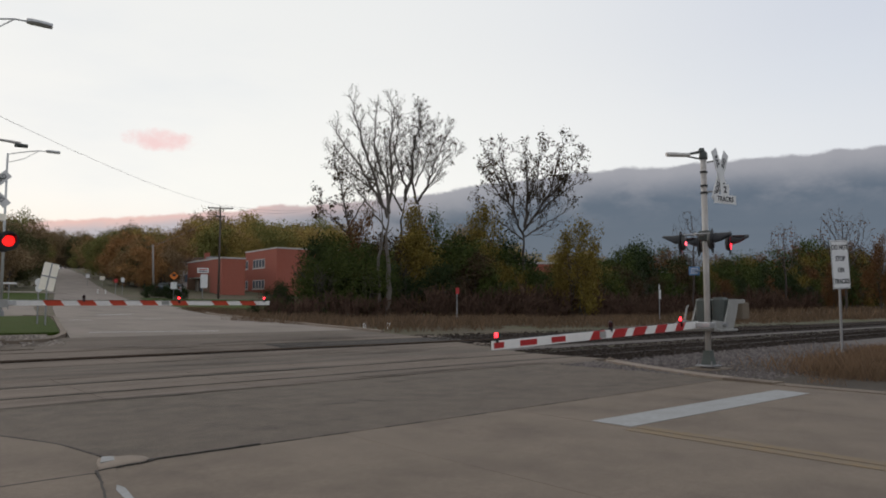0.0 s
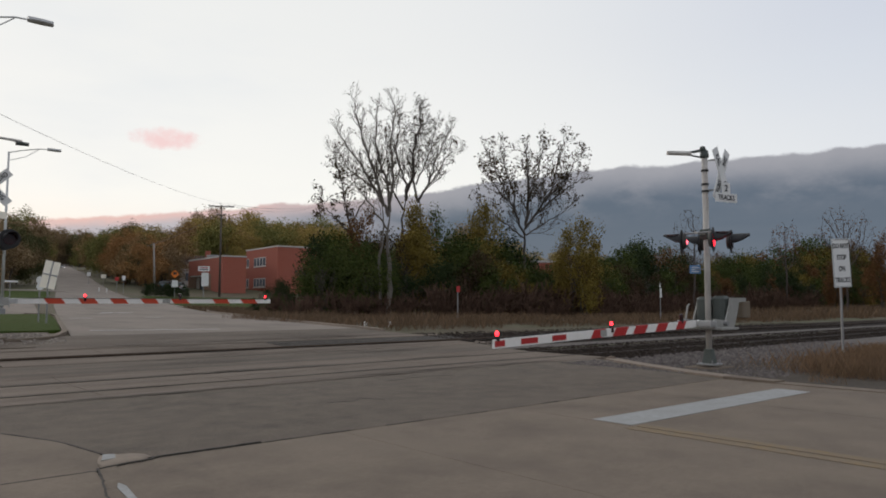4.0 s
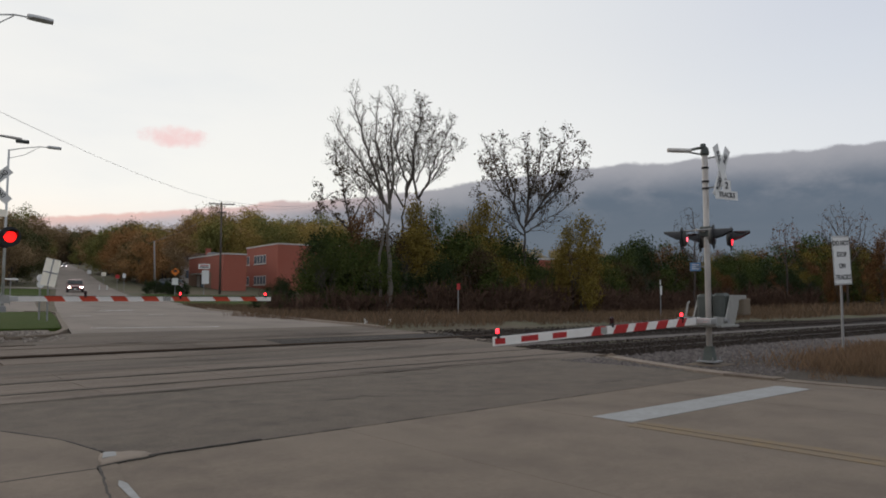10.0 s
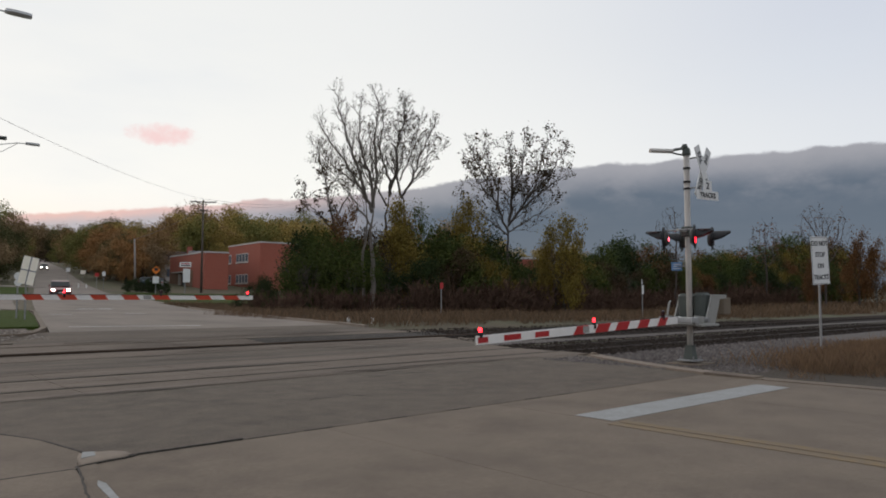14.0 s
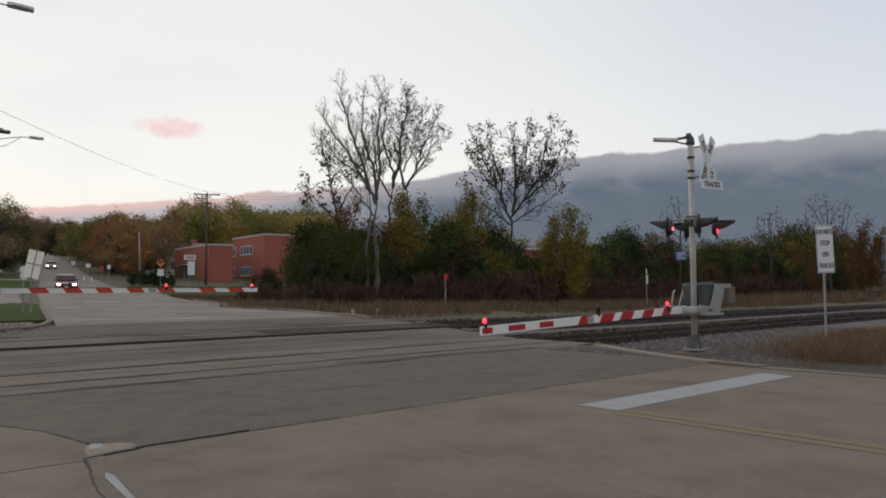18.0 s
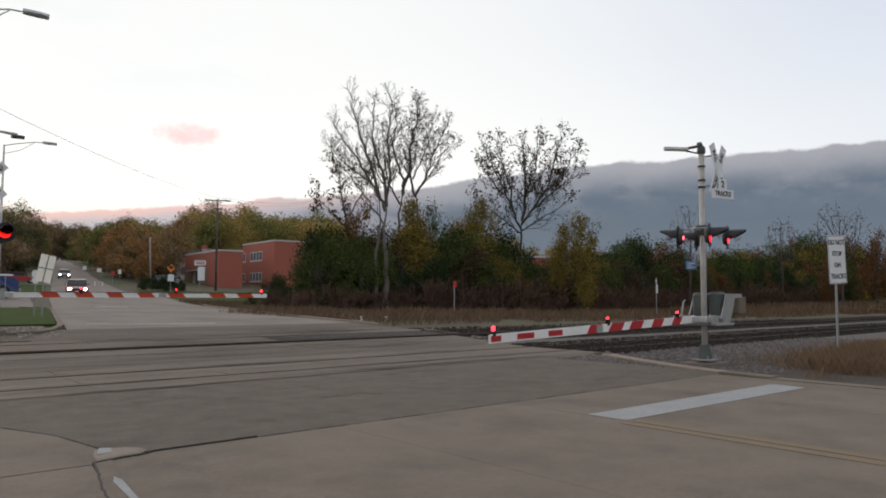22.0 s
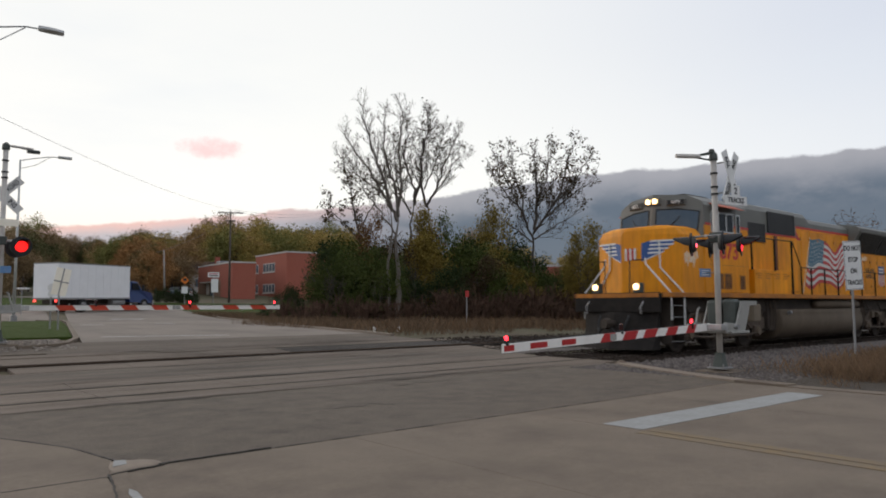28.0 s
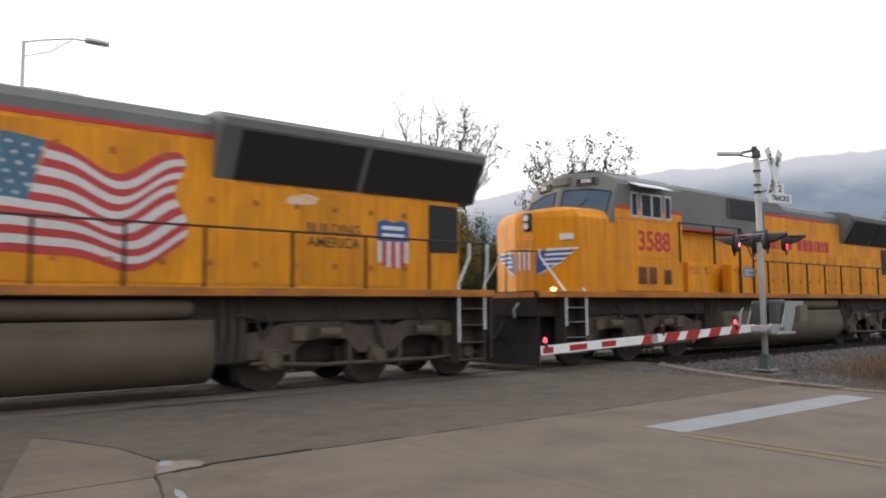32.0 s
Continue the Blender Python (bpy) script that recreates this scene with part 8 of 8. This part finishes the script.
def box_truck():
    """A straight truck with a van body, origin under its rear axle, facing +x."""
    t = thing("box_truck", pose(0, 0, 0), "blue box truck with a long white van body", "truck")
    blue = paint("truck_blue", (0.035, 0.06, 0.17))
    part("chassis", Mesh().box(-2.3, 6.6, -0.45, 0.45, 0.62, 0.95, 0.03), GRIME, t)
    body = part("van_body", Mesh().box(-2.4, 5.0, -1.22, 1.22, 1.02, 3.72, 0.04), BOXWHITE, t, "white van body")
    part("roof_edge", Mesh().box(-2.42, 5.02, -1.24, 1.24, 3.66, 3.74, 0.02), GALV, body)
    part("floor_edge", Mesh().box(-2.42, 5.02, -1.24, 1.24, 0.98, 1.10, 0.02), GALV, body)
    part("rear_door", Mesh().box(-2.43, -2.40, -1.1, 1.1, 1.12, 3.6), BOXWHITE, body)
    for k in range(9):
        for s in (-1, 1):
            part("rib", Mesh().box(-2.0 + k * 0.8, -1.97 + k * 0.8, s * 1.226 - 0.006, s * 1.226 + 0.006, 1.1, 3.66), BOXWHITE, body)
    cab = [(5.15, 0.75), (5.15, 2.35), (5.35, 2.50), (6.15, 2.45), (6.65, 1.72), (7.75, 1.50), (7.95, 1.2), (7.95, 0.62), (6.9, 0.62)]
    me = Mesh()
    me.loft([[(x, y * (0.88 if z > 2 else 1), z) for x, z in cab] for y in (-1.08, 1.08)])
    part("cab", me, blue, t, "dark blue cab")
    for s in (-1, 1):
        part("cab_window", Mesh().prism([(5.4, 1.75), (6.45, 1.75), (6.1, 2.32), (5.45, 2.34)], "y", s * 1.03, s * 1.075), CARGLASS, t)
        part("mirror", Mesh().box(6.4, 6.5, s * 1.32 - 0.1, s * 1.32 + 0.1, 1.7, 2.15, 0.02), BLACK, t)
        part("mirror_arm", Mesh().tube([(6.45, s * 1.05, 1.9), (6.45, s * 1.3, 1.95)], 0.02, 6), BLACK, t)
        part("headlamp", Mesh().box(7.86, 7.98, s * 0.85 - 0.16, s * 0.85 + 0.16, 0.95, 1.15, 0.03), FRAME_S, t)
        part("tail_lamp", Mesh().box(-2.44, -2.40, s * 1.0 - 0.1, s * 1.0 + 0.1, 0.80, 0.95), TAIL, t)
        part("fuel_tank", Mesh().tube([(3.2, s * 0.85, 0.72), (4.6, s * 0.85, 0.72)], 0.28, 14), GALV, t)
        part("mud_flap", Mesh().box(-0.72, -0.69, s * 0.95 - 0.28, s * 0.95 + 0.28, 0.3, 0.95), BLACK, t)
    me = Mesh()
    me.add([(6.18, -0.85, 2.40), (6.18, 0.85, 2.40), (6.66, 0.95, 1.76), (6.66, -0.95, 1.76), (6.10, -0.85, 2.36), (6.10, 0.85, 2.36), (6.58, 0.95, 1.72), (6.58, -0.95, 1.72)], [(0, 3, 2, 1), (4, 5, 6, 7), (0, 1, 5, 4), (1, 2, 6, 5), (2, 3, 7, 6), (3, 0, 4, 7)])
    part("windscreen", me, CARGLASS, t)
    part("bumper", Mesh().box(7.9, 8.1, -1.1, 1.1, 0.45, 0.75, 0.04), GALV, t)
    part("grille", Mesh().box(7.93, 7.97, -0.5, 0.5, 0.8, 1.35), BLACK, t)
    wheels = [wheel_part(t, x, y, 0.50, 0.3 if x > 1 else 0.55) for x in (0.0, 6.9) for y in (-0.95, 0.95)]
    return t, wheels


TRAFFIC = {}
TRAFFIC["first"] = car("dark red saloon with bright headlamps on the hill road", paint("dark_car_paint", (0.16, 0.012, 0.014)), True)
TRAFFIC["second"] = car("grey saloon waiting farther up with headlamps on", paint("grey_car_paint", (0.12, 0.12, 0.13)), True)
TRAFFIC["red"] = car("red saloon on the side street", paint("red_car_paint", (0.30, 0.02, 0.02)), False)
TRAFFIC["truck"] = box_truck()
for a, d, rz, c, lb in ((20.95, 112, 60, (0.55, 0.55, 0.56), "white parked car beside the roadside trees"), (20.2, 114, 50, (0.07, 0.10, 0.13), "dark blue-grey parked car beside the roadside trees")):
    x, y = polar(a, d)
    ob, _ = car(lb, paint("parked_car_paint", c), False)
    ob.matrix_local = pose(x, y, gz(x, y), 0, 0, rz)


# ---- the small pink cloud that drifts over the hill ----
def cloud():
    m = bpy.data.materials.new("pink_cloud")
    m.use_nodes = True
    N, L = m.node_tree.nodes, m.node_tree.links
    N.clear()
    co = N.new("ShaderNodeTexCoord")
    sep = N.new("ShaderNodeSeparateXYZ")
    L.new(co.outputs["Object"], sep.inputs[0])
    nz = N.new("ShaderNodeTexNoise")
    nz.inputs["Scale"].default_value, nz.inputs["Detail"].default_value, nz.inputs["Roughness"].default_value = 0.028, 6, 0.6
    L.new(co.outputs["Object"], nz.inputs["Vector"])

    def m_(op, a, b):
        n = N.new("ShaderNodeMath")
        n.operation = op
        for i, v in enumerate((a, b)):
            if isinstance(v, (int, float)):
                n.inputs[i].default_value = v
            else:
                L.new(v, n.inputs[i])
        return n.outputs[0]
    r2 = m_("ADD", m_("POWER", m_("ABSOLUTE", m_("DIVIDE", sep.outputs[0], 105.0), 0), 2), m_("POWER", m_("ABSOLUTE", m_("DIVIDE", sep.outputs[2], 36.0), 0), 2))
    body = m_("SUBTRACT", 1.0, r2)
    dens = m_("ADD", body, m_("MULTIPLY", m_("SUBTRACT", nz.outputs["Fac"], 0.52), 1.7))
    mr = N.new("ShaderNodeMapRange")
    mr.interpolation_type = "SMOOTHSTEP"
    L.new(dens, mr.inputs[0])
    mr.inputs[1].default_value, mr.inputs[2].default_value, mr.inputs[4].default_value = 0.0, 1.1, 0.85
    edge = m_("MULTIPLY", mr.outputs[0], m_("MINIMUM", 1.0, m_("MAXIMUM", 0.0, m_("MULTIPLY", body, 4.0))))
    em, tr, mx, out = N.new("ShaderNodeEmission"), N.new("ShaderNodeBsdfTransparent"), N.new("ShaderNodeMixShader"), N.new("ShaderNodeOutputMaterial")
    em.inputs[0].default_value, em.inputs[1].default_value = (0.95, 0.66, 0.65, 1), 0.95
    L.new(edge, mx.inputs[0])
    L.new(tr.outputs[0], mx.inputs[1])
    L.new(em.outputs[0], mx.inputs[2])
    L.new(mx.outputs[0], out.inputs[0])
    me = Mesh()
    n = 10
    for j in range(n + 1):
        for i in range(n + 1):
            me.v.append(((i / n - 0.5) * 240, 6 * math.sin(i * 0.9) * math.cos(j * 0.7), (j / n - 0.5) * 84))
    for j in range(n):
        for i in range(n):
            me.f.append((j * (n + 1) + i, j * (n + 1) + i + 1, (j + 1) * (n + 1) + i + 1, (j + 1) * (n + 1) + i))
    return solid("cloud", me.raw("cloud", m), None, "small soft pink cloud low in the pale sky", "cloud")


CLOUD = cloud()


# ---- all that moves ----
def steps(t0, t1, dt):
    n = int(round((t1 - t0) / dt))
    return [t0 + (t1 - t0) * k / n for k in range(n + 1)]


def train_x(t):
    """Where the front of the train is, in metres along the track."""
    return float(np.interp(t, [0, 24, 25, 25.5, 26.5, 27.5, 28, 30, 31, 32], [181.2, 42.24, 36.42, 33.58, 27.45, 21.05, 17.6, 3.48, -3.67, -10.81]))


def motions():
    # the train, and its turning wheels while it is in view
    for ob, sets, back in TRAIN:
        walk(ob, [(t, pose(train_x(t) + back, TRACK_Y, 0.012)) for t in (0, 8, 16, 22, 24, 25, 25.5, 26.5, 27.5, 28, 29, 30, 31, 32)])
        for w, x in sets:
            rows = [(0, pose(x, 0, 0.53))]
            for t in steps(22.0, 32.0, 0.1):
                rows.append((t, pose(x, 0, 0.53) @ Matrix.Rotation((train_x(t) - train_x(22.0)) / 0.53, 4, "Y")))
            walk(w, rows)
    # flashing lamps: covers swing or slide every 0.825 s
    half, first = 0.825, 0.55
    for cover, shut, away, phase in FLASH:
        rows, k = [], 0
        lit = phase == 0
        rows.append((0, away if lit else shut))
        while first + k * half < 31.9:
            t = first + k * half
            rows.append((t - 0.034, away if lit else shut))
            lit = not lit
            rows.append((t + 0.034, away if lit else shut))
            k += 1
        rows.append((32.0, away if lit else shut))
        walk(cover, rows)

    # traffic: a place on the hill road is given by its distance in y and its offset from the left kerb
    def lane(y, off, away):
        x = road_left(y) + off
        slope = math.degrees(math.atan2(gz(x, y + 2) - gz(x, y - 2), 4.0))
        return pose(x, y, gz(x, y), 0, 0, 77 if away else 257) @ pose(0, 0, 0, 0, -slope if away else slope)

    def drive(key, rows):
        ob, wheels = TRAFFIC[key]
        walk(ob, rows)
        turn, far, last = 0.0, [], None
        for t, m in rows:
            if last is not None:
                turn += (m.translation - last).length
            last = m.translation.copy()
            far.append((t, turn))
        for w, x, y, r in wheels:
            out = []
            n = max(2, int(turn / (r * 1.2)))
            ts = sorted(set([0.0, 32.0] + [float(np.interp(turn * k / n, [b + a * 1e-6 for a, b in far], [a for a, b in far])) for k in range(n + 1)]))
            keep = []
            for t in ts:
                if not keep or frame(t) > frame(keep[-1]):
                    keep.append(t)
            for t in keep:
                d = float(np.interp(t, [a for a, b in far], [b for a, b in far]))
                out.append((t, pose(x, y, r) @ Matrix.Rotation(d / r, 4, "Y")))
            walk(w, out)

    def free(x, y, rz):
        return pose(x, y, gz(x, y), 0, 0, rz)
    drive("first", [(t, free(*p)) for t, *p in ((0, -12, 103, 0), (5.5, 18.8, 102.6, 0), (6.3, 20.8, 101.6, -25), (7, 22.1, 99, -62), (8, 23.2, 96.8, -92), (9, 23.3, 95, -103))]
          + [(t, lane(y, o, False)) for t, y, o in ((10, 91.8, 2.0), (11, 87.5, 2.0), (12, 80.5, 2.1), (13, 75.8, 2.2), (14.5, 72.5, 2.2), (17, 70.5, 2.2), (19, 69.2, 2.1), (32, 69.1, 2.1))])
    drive("second", [(t, lane(y, 1.7, False)) for t, y in ((0, 470), (3.5, 405), (6, 365), (8, 325), (10, 282), (12, 228), (14.5, 186), (17, 157), (19, 145), (21, 132), (23, 118), (24, 115), (26, 112), (32, 111))])
    drive("red", [(t, free(*p)) for t, *p in ((0, -75, 103, 0), (14, -24, 103, 0), (20, 11.5, 103, 0), (21.2, 17.0, 102.8, 0), (22, 19.6, 102.4, -8), (22.8, 21.0, 101.6, -25), (24, 21.8, 100.6, -45), (32, 21.9, 100.4, -45))])
    tr = []
    for t, bear, fy, a in ((0, -27.0, 62.5, 92), (14, -14.0, 62.0, 92), (19, 2.0, 62.0, 91), (21, 9.2, 62.0, 91), (22, 10.84, 62.0, 91), (23, 12.0, 62.2, 90), (24, 13.2, 62.5, 89), (25, 15.0, 62.9, 86), (25.5, 15.6, 63.1, 82),
                           (26.5, 16.6, 63.7, 73), (27.5, 17.5, 64.8, 63), (28, 17.85, 65.6, 58), (28.5, 18.2, 66.6, 54), (29, 18.45, 67.9, 49), (29.5, 18.65, 69.6, 44), (30.3, 19.0, 73.0, 36), (31, 19.4, 77.2, 28), (32, 19.9, 85.0, 19)):
        x, y = fy * math.tan(radians(bear)) - 8.05 * math.sin(radians(a)), fy - 8.05 * math.cos(radians(a))
        f = (x + 6.9 * math.sin(radians(a)), y + 6.9 * math.cos(radians(a)))
        rise = math.degrees(math.atan2(gz(*f) - gz(x, y), 6.9))
        tr.append((t, pose(x, y, gz(x, y), 0, 0, 90 - a) @ pose(0, 0, 0, 0, -rise)))
    drive("truck", tr)

    # the pink cloud drifts slowly along
    rows = []
    for t, a in ((0, 19.4), (9, 20.3), (23, 21.8), (32, 22.8)):
        x, y = polar(a, 2000)
        rows.append((t, pose(x, y, 428, 0, 0, -a)))
    walk(CLOUD, rows)


motions()
